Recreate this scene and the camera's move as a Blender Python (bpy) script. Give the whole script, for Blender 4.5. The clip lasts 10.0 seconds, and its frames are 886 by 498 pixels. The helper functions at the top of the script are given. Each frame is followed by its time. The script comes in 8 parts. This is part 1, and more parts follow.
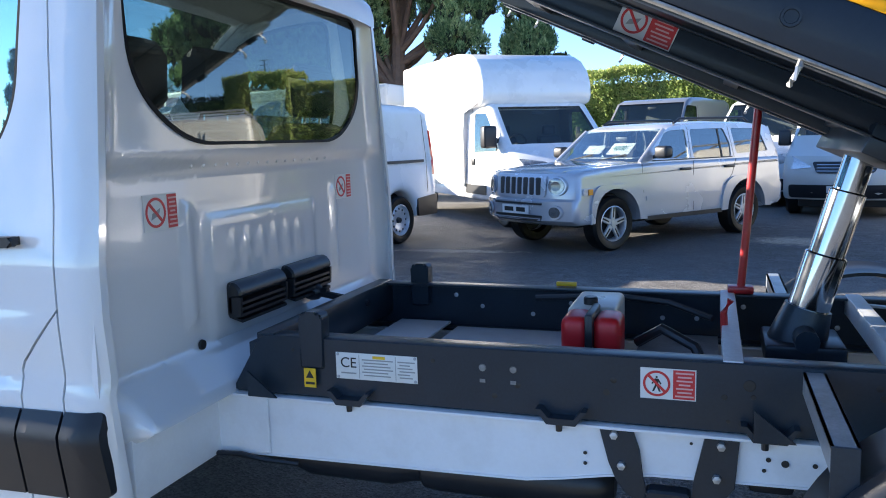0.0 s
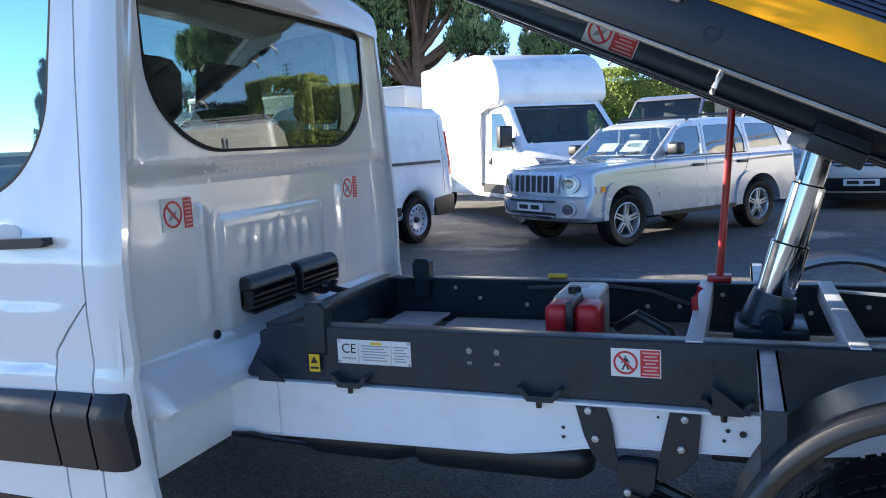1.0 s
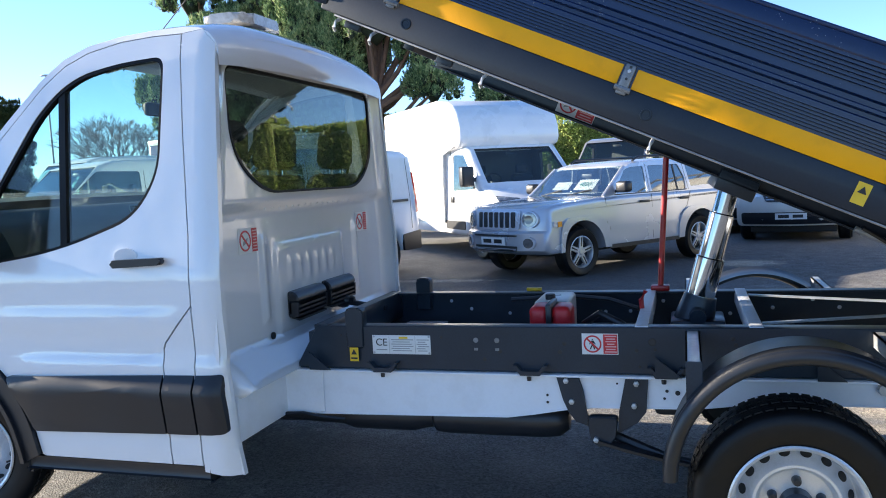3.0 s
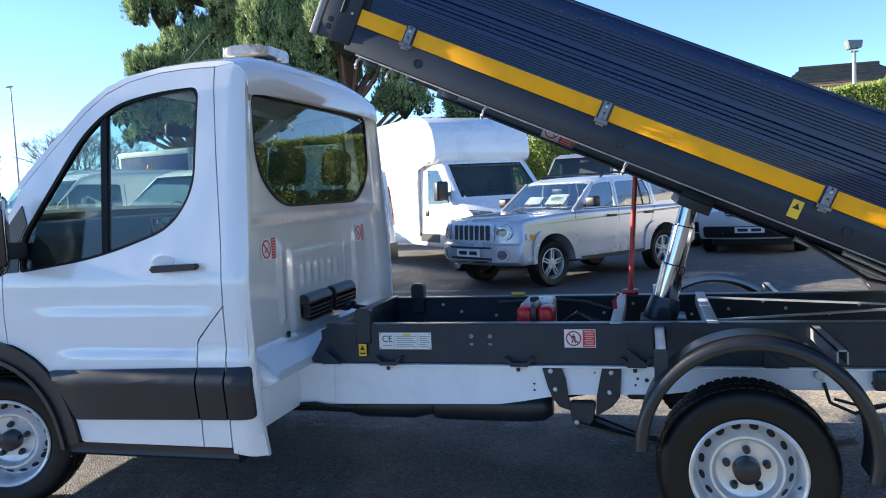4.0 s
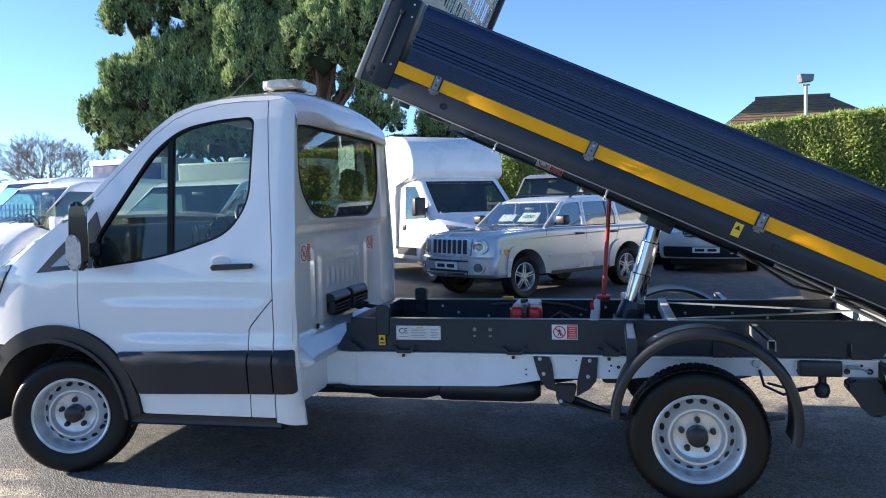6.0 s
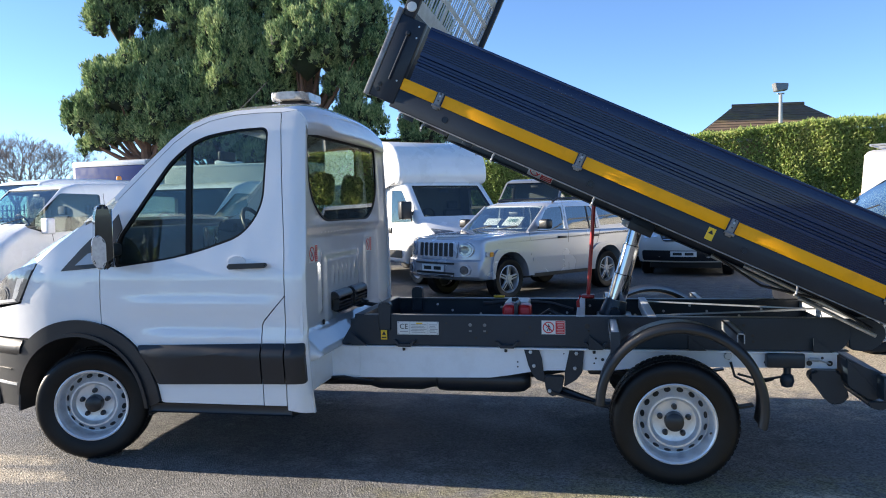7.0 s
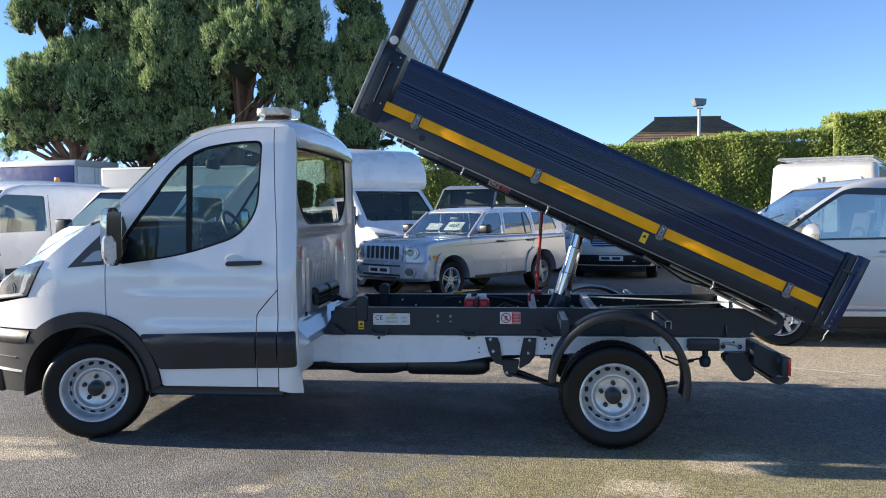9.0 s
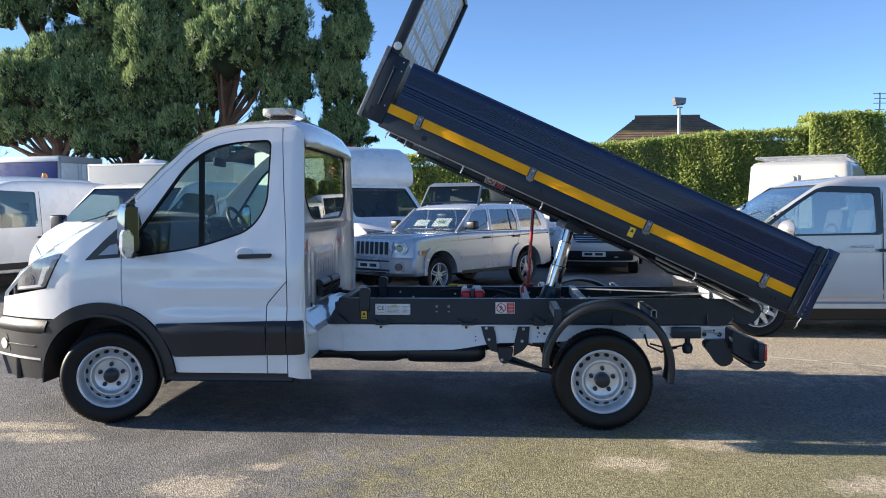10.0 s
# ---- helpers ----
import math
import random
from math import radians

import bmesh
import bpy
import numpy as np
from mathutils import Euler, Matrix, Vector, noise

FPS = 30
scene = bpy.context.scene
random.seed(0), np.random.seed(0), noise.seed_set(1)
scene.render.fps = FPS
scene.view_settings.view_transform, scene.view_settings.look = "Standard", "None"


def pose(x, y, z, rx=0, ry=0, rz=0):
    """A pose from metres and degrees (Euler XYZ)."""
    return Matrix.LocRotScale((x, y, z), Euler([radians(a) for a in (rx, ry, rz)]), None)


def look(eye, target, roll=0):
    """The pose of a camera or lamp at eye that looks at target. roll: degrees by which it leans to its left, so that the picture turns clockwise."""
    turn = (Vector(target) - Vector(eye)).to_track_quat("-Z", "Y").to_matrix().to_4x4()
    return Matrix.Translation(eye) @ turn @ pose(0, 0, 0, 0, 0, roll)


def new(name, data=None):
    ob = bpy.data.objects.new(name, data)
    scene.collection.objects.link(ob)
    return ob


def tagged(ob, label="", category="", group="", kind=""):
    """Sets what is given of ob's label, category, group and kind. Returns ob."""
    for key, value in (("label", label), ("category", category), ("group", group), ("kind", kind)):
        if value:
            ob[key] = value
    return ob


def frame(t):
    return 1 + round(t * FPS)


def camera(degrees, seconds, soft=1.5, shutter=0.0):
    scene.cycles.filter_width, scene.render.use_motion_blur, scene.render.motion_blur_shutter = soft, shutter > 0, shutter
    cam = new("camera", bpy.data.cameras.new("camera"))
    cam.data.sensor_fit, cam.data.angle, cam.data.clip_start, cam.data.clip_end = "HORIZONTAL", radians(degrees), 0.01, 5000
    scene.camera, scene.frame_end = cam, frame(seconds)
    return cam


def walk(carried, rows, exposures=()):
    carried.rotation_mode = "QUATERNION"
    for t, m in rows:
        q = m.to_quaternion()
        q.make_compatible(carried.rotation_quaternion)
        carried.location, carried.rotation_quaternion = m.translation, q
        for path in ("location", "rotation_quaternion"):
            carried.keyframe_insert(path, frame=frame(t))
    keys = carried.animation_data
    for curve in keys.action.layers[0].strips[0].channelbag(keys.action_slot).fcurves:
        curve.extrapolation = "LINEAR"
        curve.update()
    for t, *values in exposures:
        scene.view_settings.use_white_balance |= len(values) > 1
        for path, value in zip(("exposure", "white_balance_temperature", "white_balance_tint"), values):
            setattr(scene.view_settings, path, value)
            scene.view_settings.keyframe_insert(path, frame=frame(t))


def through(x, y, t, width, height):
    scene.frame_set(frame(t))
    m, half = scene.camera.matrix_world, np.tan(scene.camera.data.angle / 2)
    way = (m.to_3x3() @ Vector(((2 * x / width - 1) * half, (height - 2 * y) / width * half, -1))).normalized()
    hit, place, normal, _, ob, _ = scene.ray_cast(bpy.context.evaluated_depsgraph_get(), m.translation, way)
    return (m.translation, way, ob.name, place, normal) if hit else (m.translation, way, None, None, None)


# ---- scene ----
cam = camera(58.8, 10.0, soft=1.0)
PATH = [
    (0, (2.941, -1.246, 1.443), (2.295, 0.627, 1.17), -1.6),
    (0.5, (3.056, -1.296, 1.445), (2.362, 0.559, 1.166), -2.2),
    (1, (3.119, -1.414, 1.451), (2.413, 0.437, 1.18), -2.7),
    (1.5, (3.119, -1.608, 1.455), (2.427, 0.251, 1.199), -3.2),
    (2, (3.133, -1.798, 1.473), (2.472, 0.075, 1.239), -3.4),
    (2.5, (3.191, -2.039, 1.478), (2.564, -0.152, 1.267), -3.5),
    (3.8, (3.15, -2.644, 1.475), (2.621, -0.721, 1.33), -2.6),
    (4, (3.164, -2.75, 1.496), (2.653, -0.822, 1.347), -2.8),
    (4.5, (3.15, -2.965, 1.511), (2.674, -1.028, 1.377), -2.3),
    (5, (3.084, -3.173, 1.515), (2.631, -1.229, 1.393), -1.9),
    (5.5, (3.108, -3.365, 1.514), (2.673, -1.416, 1.397), -1.6),
    (7, (3.059, -3.925, 1.528), (2.692, -1.962, 1.422), -1.0),
    (7.5, (3.075, -4.127, 1.531), (2.749, -2.157, 1.431), -0.9),
    (8, (3.024, -4.305, 1.532), (2.748, -2.326, 1.438), -0.7),
    (8.5, (2.91, -4.482, 1.541), (2.682, -2.498, 1.446), -0.5),
    (9, (2.884, -4.652, 1.539), (2.698, -2.663, 1.443), -0.4),
    (9.5, (2.854, -4.832, 1.538), (2.7, -2.84, 1.44), -0.3),
    (10, (2.78, -4.981, 1.533), (2.643, -2.989, 1.429), -0.3),
]
LIGHTEN = [(0.0, 2.28, 6450, 10), (1.0, 2.3, 6550, 10), (2.5, 2.26, 6650, 10), (4.0, 2.08, 6560, 10), (5.5, 1.88, 6520, 10), (7.5, 1.7, 6680, 10), (10.0, 1.56, 6750, 10)]
walk(cam, [(t, look(eye, target, roll)) for t, eye, target, roll in PATH], LIGHTEN)

# ---- daylight ----
SUN_EL, SUN_AZ = 16.8, 1.5
world = bpy.data.worlds.new("sky")
scene.world = world
world.use_nodes = True
wn = world.node_tree
wn.nodes.clear()
w_out = wn.nodes.new("ShaderNodeOutputWorld")
w_bg = wn.nodes.new("ShaderNodeBackground")
w_sky = wn.nodes.new("ShaderNodeTexSky")
w_sky.sky_type = "NISHITA"
w_sky.sun_disc = False
w_sky.sun_elevation = radians(SUN_EL)
w_sky.sun_rotation = radians(-90 + SUN_AZ)
w_sky.air_density, w_sky.dust_density, w_sky.ozone_density = 0.6, 0.0, 4.0
w_bg.inputs["Strength"].default_value = 0.09
wn.links.new(w_sky.outputs[0], w_bg.inputs["Color"])
wn.links.new(w_bg.outputs[0], w_out.inputs["Surface"])
sun_data = bpy.data.lights.new("sun", "SUN")
sun_data.energy, sun_data.angle, sun_data.color = 4.35, radians(0.53), (1.0, 0.89, 0.74)
sun = new("sun", sun_data)
sun_dir = Vector((-math.cos(radians(SUN_EL)) * math.cos(radians(SUN_AZ)), math.cos(radians(SUN_EL)) * math.sin(radians(SUN_AZ)), math.sin(radians(SUN_EL))))
sun.matrix_world = look(sun_dir * 60, (0, 0, 0))


# ---- materials ----
def material(name, color, rough=0.5, metal=0.0, coat=0.0, vary=0.12, scale=3.0, grain=60.0, bump=0.0, dirt=None, dirt_amount=0.0, dirt_scale=2.0, rough_vary=0.1, random_tint=0.0, spec=0.5, wave=0.0, wave_scale=2.0, chips=0.0):
    m = bpy.data.materials.new(name)
    m.use_nodes = True
    nt = m.node_tree
    nd, lk = nt.nodes, nt.links
    b = nd["Principled BSDF"]
    b.inputs["Roughness"].default_value, b.inputs["Metallic"].default_value = rough, metal
    b.inputs["Coat Weight"].default_value = coat
    b.inputs["Coat Roughness"].default_value = 0.04
    b.inputs["Specular IOR Level"].default_value = spec
    tc = nd.new("ShaderNodeTexCoord")
    n1 = nd.new("ShaderNodeTexNoise")
    n1.inputs["Scale"].default_value, n1.inputs["Detail"].default_value = scale, 6.0
    n2 = nd.new("ShaderNodeTexNoise")
    n2.inputs["Scale"].default_value, n2.inputs["Detail"].default_value = grain, 4.0
    lk.new(tc.outputs["Object"], n1.inputs["Vector"])
    lk.new(tc.outputs["Object"], n2.inputs["Vector"])
    add = nd.new("ShaderNodeMath")
    add.operation = "MULTIPLY_ADD"
    lk.new(n2.outputs["Fac"], add.inputs[0])
    add.inputs[1].default_value = 0.4
    mul = nd.new("ShaderNodeMath")
    mul.operation = "MULTIPLY"
    lk.new(n1.outputs["Fac"], mul.inputs[0])
    mul.inputs[1].default_value = 0.6
    lk.new(mul.outputs[0], add.inputs[2])
    ramp = nd.new("ShaderNodeMapRange")
    lk.new(add.outputs[0], ramp.inputs["Value"])
    ramp.inputs["From Min"].default_value, ramp.inputs["From Max"].default_value = 0.3, 0.7
    ramp.inputs["To Min"].default_value, ramp.inputs["To Max"].default_value = 1 - vary, 1 + vary
    hue = nd.new("ShaderNodeHueSaturation")
    hue.inputs["Color"].default_value = (*color, 1)
    lk.new(ramp.outputs[0], hue.inputs["Value"])
    out = hue.outputs[0]
    if random_tint:
        oi = nd.new("ShaderNodeObjectInfo")
        h2 = nd.new("ShaderNodeHueSaturation")
        mr = nd.new("ShaderNodeMapRange")
        lk.new(oi.outputs["Random"], mr.inputs["Value"])
        mr.inputs["To Min"].default_value, mr.inputs["To Max"].default_value = 1 - random_tint, 1 + random_tint
        lk.new(mr.outputs[0], h2.inputs["Value"])
        lk.new(out, h2.inputs["Color"])
        out = h2.outputs[0]
    if dirt:
        n3 = nd.new("ShaderNodeTexNoise")
        n3.inputs["Scale"].default_value, n3.inputs["Detail"].default_value = dirt_scale, 8.0
        n3.inputs["Roughness"].default_value = 0.65
        lk.new(tc.outputs["Object"], n3.inputs["Vector"])
        mr = nd.new("ShaderNodeMapRange")
        lk.new(n3.outputs["Fac"], mr.inputs["Value"])
        mr.inputs["From Min"].default_value, mr.inputs["From Max"].default_value = 0.5, 0.75
        mr.inputs["To Max"].default_value = dirt_amount
        mix = nd.new("ShaderNodeMix")
        mix.data_type = "RGBA"
        lk.new(mr.outputs[0], mix.inputs["Factor"])
        lk.new(out, mix.inputs[6])
        mix.inputs[7].default_value = (*dirt, 1)
        out = mix.outputs[2]
    if chips:
        # small pale chips in loose clusters
        masks = []
        for sc, lo, hi in ((160.0, 0.71, 0.73), (2.2, 0.55, 0.62)):
            nz = nd.new("ShaderNodeTexNoise")
            nz.inputs["Scale"].default_value = sc
            lk.new(tc.outputs["Object"], nz.inputs["Vector"])
            mr = nd.new("ShaderNodeMapRange")
            lk.new(nz.outputs["Fac"], mr.inputs["Value"])
            mr.inputs["From Min"].default_value, mr.inputs["From Max"].default_value = lo, hi
            masks.append(mr)
        both = nd.new("ShaderNodeMath")
        both.operation = "MULTIPLY"
        lk.new(masks[0].outputs[0], both.inputs[0])
        lk.new(masks[1].outputs[0], both.inputs[1])
        mix = nd.new("ShaderNodeMix")
        mix.data_type = "RGBA"
        lk.new(both.outputs[0], mix.inputs["Factor"])
        lk.new(out, mix.inputs[6])
        mix.inputs[7].default_value = (chips, chips, chips, 1)
        out = mix.outputs[2]
    lk.new(out, b.inputs["Base Color"])
    if rough_vary:
        rr = nd.new("ShaderNodeMapRange")
        lk.new(n1.outputs["Fac"], rr.inputs["Value"])
        rr.inputs["From Min"].default_value, rr.inputs["From Max"].default_value = 0.3, 0.7
        rr.inputs["To Min"].default_value = max(0.02, rough * (1 - rough_vary))
        rr.inputs["To Max"].default_value = min(1.0, rough * (1 + rough_vary))
        lk.new(rr.outputs[0], b.inputs["Roughness"])
    if wave:
        n4 = nd.new("ShaderNodeTexNoise")
        n4.inputs["Scale"].default_value, n4.inputs["Detail"].default_value = wave_scale, 2.0
        lk.new(tc.outputs["Object"], n4.inputs["Vector"])
        bw = nd.new("ShaderNodeBump")
        bw.inputs["Strength"].default_value, bw.inputs["Distance"].default_value = 1.0, wave
        lk.new(n4.outputs["Fac"], bw.inputs["Height"])
        lk.new(bw.outputs[0], b.inputs["Coat Normal"])
        lk.new(bw.outputs[0], b.inputs["Normal"])
    if bump:
        bp = nd.new("ShaderNodeBump")
        bp.inputs["Strength"].default_value, bp.inputs["Distance"].default_value = 1.0, bump
        lk.new(add.outputs[0], bp.inputs["Height"])
        lk.new(bp.outputs[0], b.inputs["Normal"])
    return m


def glass(name, tint, f0=0.04, gloss=1.0):
    """Thin clear pane: see-through, with mirror gloss that grows towards a grazing view."""
    m = bpy.data.materials.new(name)
    m.use_nodes = True
    nt = m.node_tree
    nt.nodes.clear()
    out = nt.nodes.new("ShaderNodeOutputMaterial")
    tr = nt.nodes.new("ShaderNodeBsdfTransparent")
    tr.inputs["Color"].default_value = (*tint, 1)
    gl = nt.nodes.new("ShaderNodeBsdfGlossy")
    gl.inputs["Roughness"].default_value = 0.01
    gl.inputs["Color"].default_value = (gloss, gloss, gloss, 1)
    lw = nt.nodes.new("ShaderNodeLayerWeight")
    lw.inputs["Blend"].default_value = 0.5
    pw = nt.nodes.new("ShaderNodeMath")
    pw.operation = "POWER"
    pw.inputs[1].default_value = 5.0
    nt.links.new(lw.outputs["Facing"], pw.inputs[0])
    ma = nt.nodes.new("ShaderNodeMath")
    ma.operation = "MULTIPLY_ADD"
    ma.inputs[1].default_value, ma.inputs[2].default_value = 1.0 - f0, f0
    nt.links.new(pw.outputs[0], ma.inputs[0])
    mx = nt.nodes.new("ShaderNodeMixShader")
    nt.links.new(ma.outputs[0], mx.inputs[0])
    nt.links.new(tr.outputs[0], mx.inputs[1])
    nt.links.new(gl.outputs[0], mx.inputs[2])
    nt.links.new(mx.outputs[0], out.inputs["Surface"])
    return m


M = {}
M["white"] = material("white_paint", (0.76, 0.765, 0.775), 0.16, coat=1.0, vary=0.025, scale=1.2, grain=300, dirt=(0.62, 0.61, 0.59), dirt_amount=0.2, dirt_scale=1.6, wave=0.005, wave_scale=2.6)
M["white_rail"] = material("white_rail", (0.8, 0.815, 0.84), 0.4, vary=0.03, scale=5, grain=90, dirt=(0.5, 0.47, 0.43), dirt_amount=0.22, dirt_scale=6, bump=0.0006)
M["white_van"] = material("white_van_paint", (0.82, 0.825, 0.83), 0.28, coat=0.6, vary=0.05, scale=1.5, grain=200, dirt=(0.5, 0.48, 0.44), dirt_amount=0.3)
M["cream_van"] = material("cream_van_paint", (0.6, 0.585, 0.54), 0.3, coat=0.6, vary=0.05, scale=1.5, grain=200)
M["silver"] = material("silver_paint", (0.49, 0.51, 0.55), 0.26, metal=0.35, coat=0.8, vary=0.05, scale=2, grain=500)
M["grey_silver"] = material("grey_silver_paint", (0.24, 0.26, 0.29), 0.3, metal=0.4, coat=0.8, vary=0.05, scale=2, grain=500)
M["black"] = material("black_plastic", (0.015, 0.017, 0.021), 0.36, vary=0.25, scale=8, grain=220, bump=0.0006, dirt=(0.024, 0.024, 0.024), dirt_amount=0.3, dirt_scale=5)
M["clad"] = material("grey_black_cladding", (0.0125, 0.0135, 0.017), 0.4, vary=0.15, scale=6, grain=500, bump=0.0004)
M["frame"] = material("black_painted_steel", (0.019, 0.03, 0.043), 0.32, spec=0.35, coat=0.05, vary=0.2, scale=5, grain=120, bump=0.0002, dirt=(0.018, 0.021, 0.026), dirt_amount=0.2, dirt_scale=7)
M["navy"] = material("navy_black_bed_paint", (0.006, 0.02, 0.07), 0.3, spec=0.3, coat=0.3, vary=0.2, scale=3, grain=150, bump=0.0004, dirt=(0.025, 0.03, 0.045), dirt_amount=0.2, dirt_scale=4, chips=0.45)
M["bed_rail"] = material("dark_grey_bed_rail", (0.012, 0.0175, 0.027), 0.4, coat=0.08, vary=0.18, scale=4, grain=120, bump=0.0005, dirt=(0.03, 0.03, 0.033), dirt_amount=0.2, dirt_scale=6, spec=0.35)
M["yellow"] = material("amber_reflective_tape", (1.0, 0.42, 0.0), 0.5, vary=0.05, scale=10, grain=400, spec=0.3, dirt=(0.5, 0.2, 0.01), dirt_amount=0.3, dirt_scale=9)
M["rubber"] = material("tyre_rubber", (0.006, 0.006, 0.0065), 0.45, spec=0.28, vary=0.3, scale=12, grain=150, bump=0.0008, dirt=(0.025, 0.023, 0.02), dirt_amount=0.2, dirt_scale=8)
M["rim"] = material("silver_wheel_paint", (0.7, 0.715, 0.74), 0.32, metal=0.45, vary=0.08, scale=14, grain=200, dirt=(0.25, 0.22, 0.2), dirt_amount=0.4, dirt_scale=12)
M["alloy"] = material("alloy", (0.6, 0.61, 0.63), 0.3, metal=0.6, vary=0.06, scale=14, grain=200)
M["chrome"] = material("polished_chrome", (0.47, 0.49, 0.52), 0.1, metal=1.0, vary=0.04, scale=10, grain=100, rough_vary=0.3)
M["galv"] = material("galvanised_steel", (0.5, 0.52, 0.54), 0.45, metal=0.7, vary=0.2, scale=14, grain=80, dirt=(0.3, 0.29, 0.27), dirt_amount=0.4, dirt_scale=10)
M["bright_steel"] = material("pale_galvanised_sheet", (0.62, 0.65, 0.69), 0.5, metal=0.25, vary=0.15, scale=10, grain=90, dirt=(0.3, 0.29, 0.27), dirt_amount=0.3, dirt_scale=10)
M["old_galv"] = material("weathered_galvanised_steel", (0.24, 0.245, 0.25), 0.5, metal=0.5, vary=0.35, scale=20, grain=120, dirt=(0.1, 0.09, 0.08), dirt_amount=0.7, dirt_scale=25)
M["red"] = material("red_paint", (0.36, 0.01, 0.014), 0.35, coat=0.3, vary=0.2, scale=10, grain=100, dirt=(0.2, 0.02, 0.02), dirt_amount=0.4, dirt_scale=12)
M["red_cover"] = material("red_plastic", (0.65, 0.02, 0.025), 0.35, vary=0.08, scale=10, grain=100)
M["red_lens"] = material("red_lamp_lens", (0.6, 0.015, 0.015), 0.12, coat=0.8, vary=0.1, scale=30)
M["amber"] = material("amber_lens", (0.85, 0.3, 0.02), 0.15, coat=0.8, vary=0.1, scale=30)
M["gloss_black"] = material("gloss_black_plastic", (0.006, 0.007, 0.008), 0.14, coat=0.6, vary=0.1, scale=8, spec=0.35)
# near-black green that paints the shade deep in the evergreen crowns
M["crown_shade_core"] = material("painted_crown_shade", (0.02, 0.032, 0.018), 0.9, vary=0.4, scale=3, grain=20, bump=0.03)
M["seal"] = material("black_rubber_seal", (0.006, 0.006, 0.0065), 0.5, vary=0.2, scale=10, grain=200, spec=0.2)
M["tank"] = material("translucent_tank", (0.62, 0.63, 0.6), 0.3, vary=0.1, scale=14)
M["label_white"] = material("white_label", (0.72, 0.72, 0.7), 0.4, vary=0.05, scale=20, dirt=(0.5, 0.48, 0.45), dirt_amount=0.3, dirt_scale=14)
M["label_red"] = material("red_label", (0.6, 0.03, 0.035), 0.4, vary=0.06, scale=20)
M["label_pink"] = material("faded_print", (0.75, 0.42, 0.4), 0.5, vary=0.05)
M["label_yellow"] = material("yellow_label", (0.8, 0.5, 0.02), 0.4, vary=0.06, scale=20)
M["label_green"] = material("green_print", (0.03, 0.16, 0.07), 0.5, vary=0.05)
M["ink"] = material("black_ink", (0.02, 0.02, 0.02), 0.5, vary=0.05)
M["grey_ink"] = material("grey_ink", (0.3, 0.3, 0.3), 0.5, vary=0.05)
M["trim"] = material("dark_interior_plastic", (0.03, 0.03, 0.033), 0.6, vary=0.15, scale=6, grain=200, bump=0.0006)
M["seat"] = material("dark_seat_cloth", (0.03, 0.031, 0.036), 0.85, vary=0.2, scale=10, grain=300, bump=0.001)
M["headlining"] = material("grey_headlining", (0.45, 0.44, 0.42), 0.85, vary=0.06, scale=5, grain=300)
M["lamp_clear"] = material("clear_lamp", (0.62, 0.64, 0.66), 0.08, metal=0.4, coat=1.0, vary=0.25, scale=22, grain=60)
M["lamp_smoke"] = material("smoky_headlamp", (0.2, 0.21, 0.225), 0.08, metal=0.5, coat=1.0, vary=0.5, scale=14, grain=40)
M["lamp_dark"] = material("dark_lamp_bowl", (0.08, 0.085, 0.09), 0.12, coat=1.0, vary=0.4, scale=16, grain=60)
M["beacon"] = material("smoked_clear_lens", (0.42, 0.4, 0.36), 0.12, coat=1.0, vary=0.3, scale=18, grain=70)
M["plate"] = material("number_plate", (0.72, 0.73, 0.72), 0.3, vary=0.04)
M["dark_glass"] = material("dark_window", (0.02, 0.026, 0.03), 0.03, coat=1.0, vary=0.3, scale=3, grain=12)
M["glass"] = glass("window_glass", (0.74, 0.83, 0.79), 0.035)
M["glass_rear"] = glass("rear_window_glass", (0.5, 0.58, 0.57), 0.1)
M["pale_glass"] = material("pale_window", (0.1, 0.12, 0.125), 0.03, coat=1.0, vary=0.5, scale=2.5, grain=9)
M["steel"] = material("dull_grey_steel", (0.36, 0.385, 0.41), 0.34, metal=0.4, vary=0.25, scale=9, grain=120, dirt=(0.05, 0.045, 0.04), dirt_amount=0.4, dirt_scale=8)
M["glass_screen"] = glass("pale_windscreen_glass", (0.72, 0.8, 0.8), 0.24)
M["glass_dark"] = glass("dark_side_glass", (0.34, 0.4, 0.42), 0.15)
M["glass_far"] = glass("far_window_glass", (0.8, 0.88, 0.87), 0.045)
M["bark"] = material("bark", (0.17, 0.1, 0.07), 0.9, vary=0.4, scale=4, grain=30, bump=0.02)
M["twig"] = material("bare_twig", (0.27, 0.22, 0.19), 0.9, vary=0.3, scale=4, grain=30)
M["wood"] = material("weathered_wood", (0.2, 0.15, 0.11), 0.8, vary=0.3, scale=5, grain=50, bump=0.003)
M["tile"] = material("brown_roof_tile", (0.15, 0.1, 0.065), 0.85, vary=0.3, scale=2, grain=14, bump=0.01, random_tint=0.25, dirt=(0.3, 0.22, 0.06), dirt_amount=0.9, dirt_scale=0.7)
M["brick"] = material("red_brick", (0.28, 0.12, 0.08), 0.85, vary=0.25, scale=4, grain=20, bump=0.005)
M["blue"] = material("blue_curtain", (0.008, 0.035, 0.16), 0.75, spec=0.2, vary=0.15, scale=3, grain=40)
M["line_paint"] = material("worn_line_paint", (0.42, 0.4, 0.36), 0.7, vary=0.2, scale=6, grain=70, dirt=(0.13, 0.115, 0.09), dirt_amount=0.95, dirt_scale=5)
M["cabin"] = material("grey_cabin_trim", (0.09, 0.092, 0.095), 0.7, vary=0.12, scale=5, grain=200)
M["grey"] = material("grey_paint", (0.4, 0.41, 0.42), 0.5, vary=0.1, scale=3)


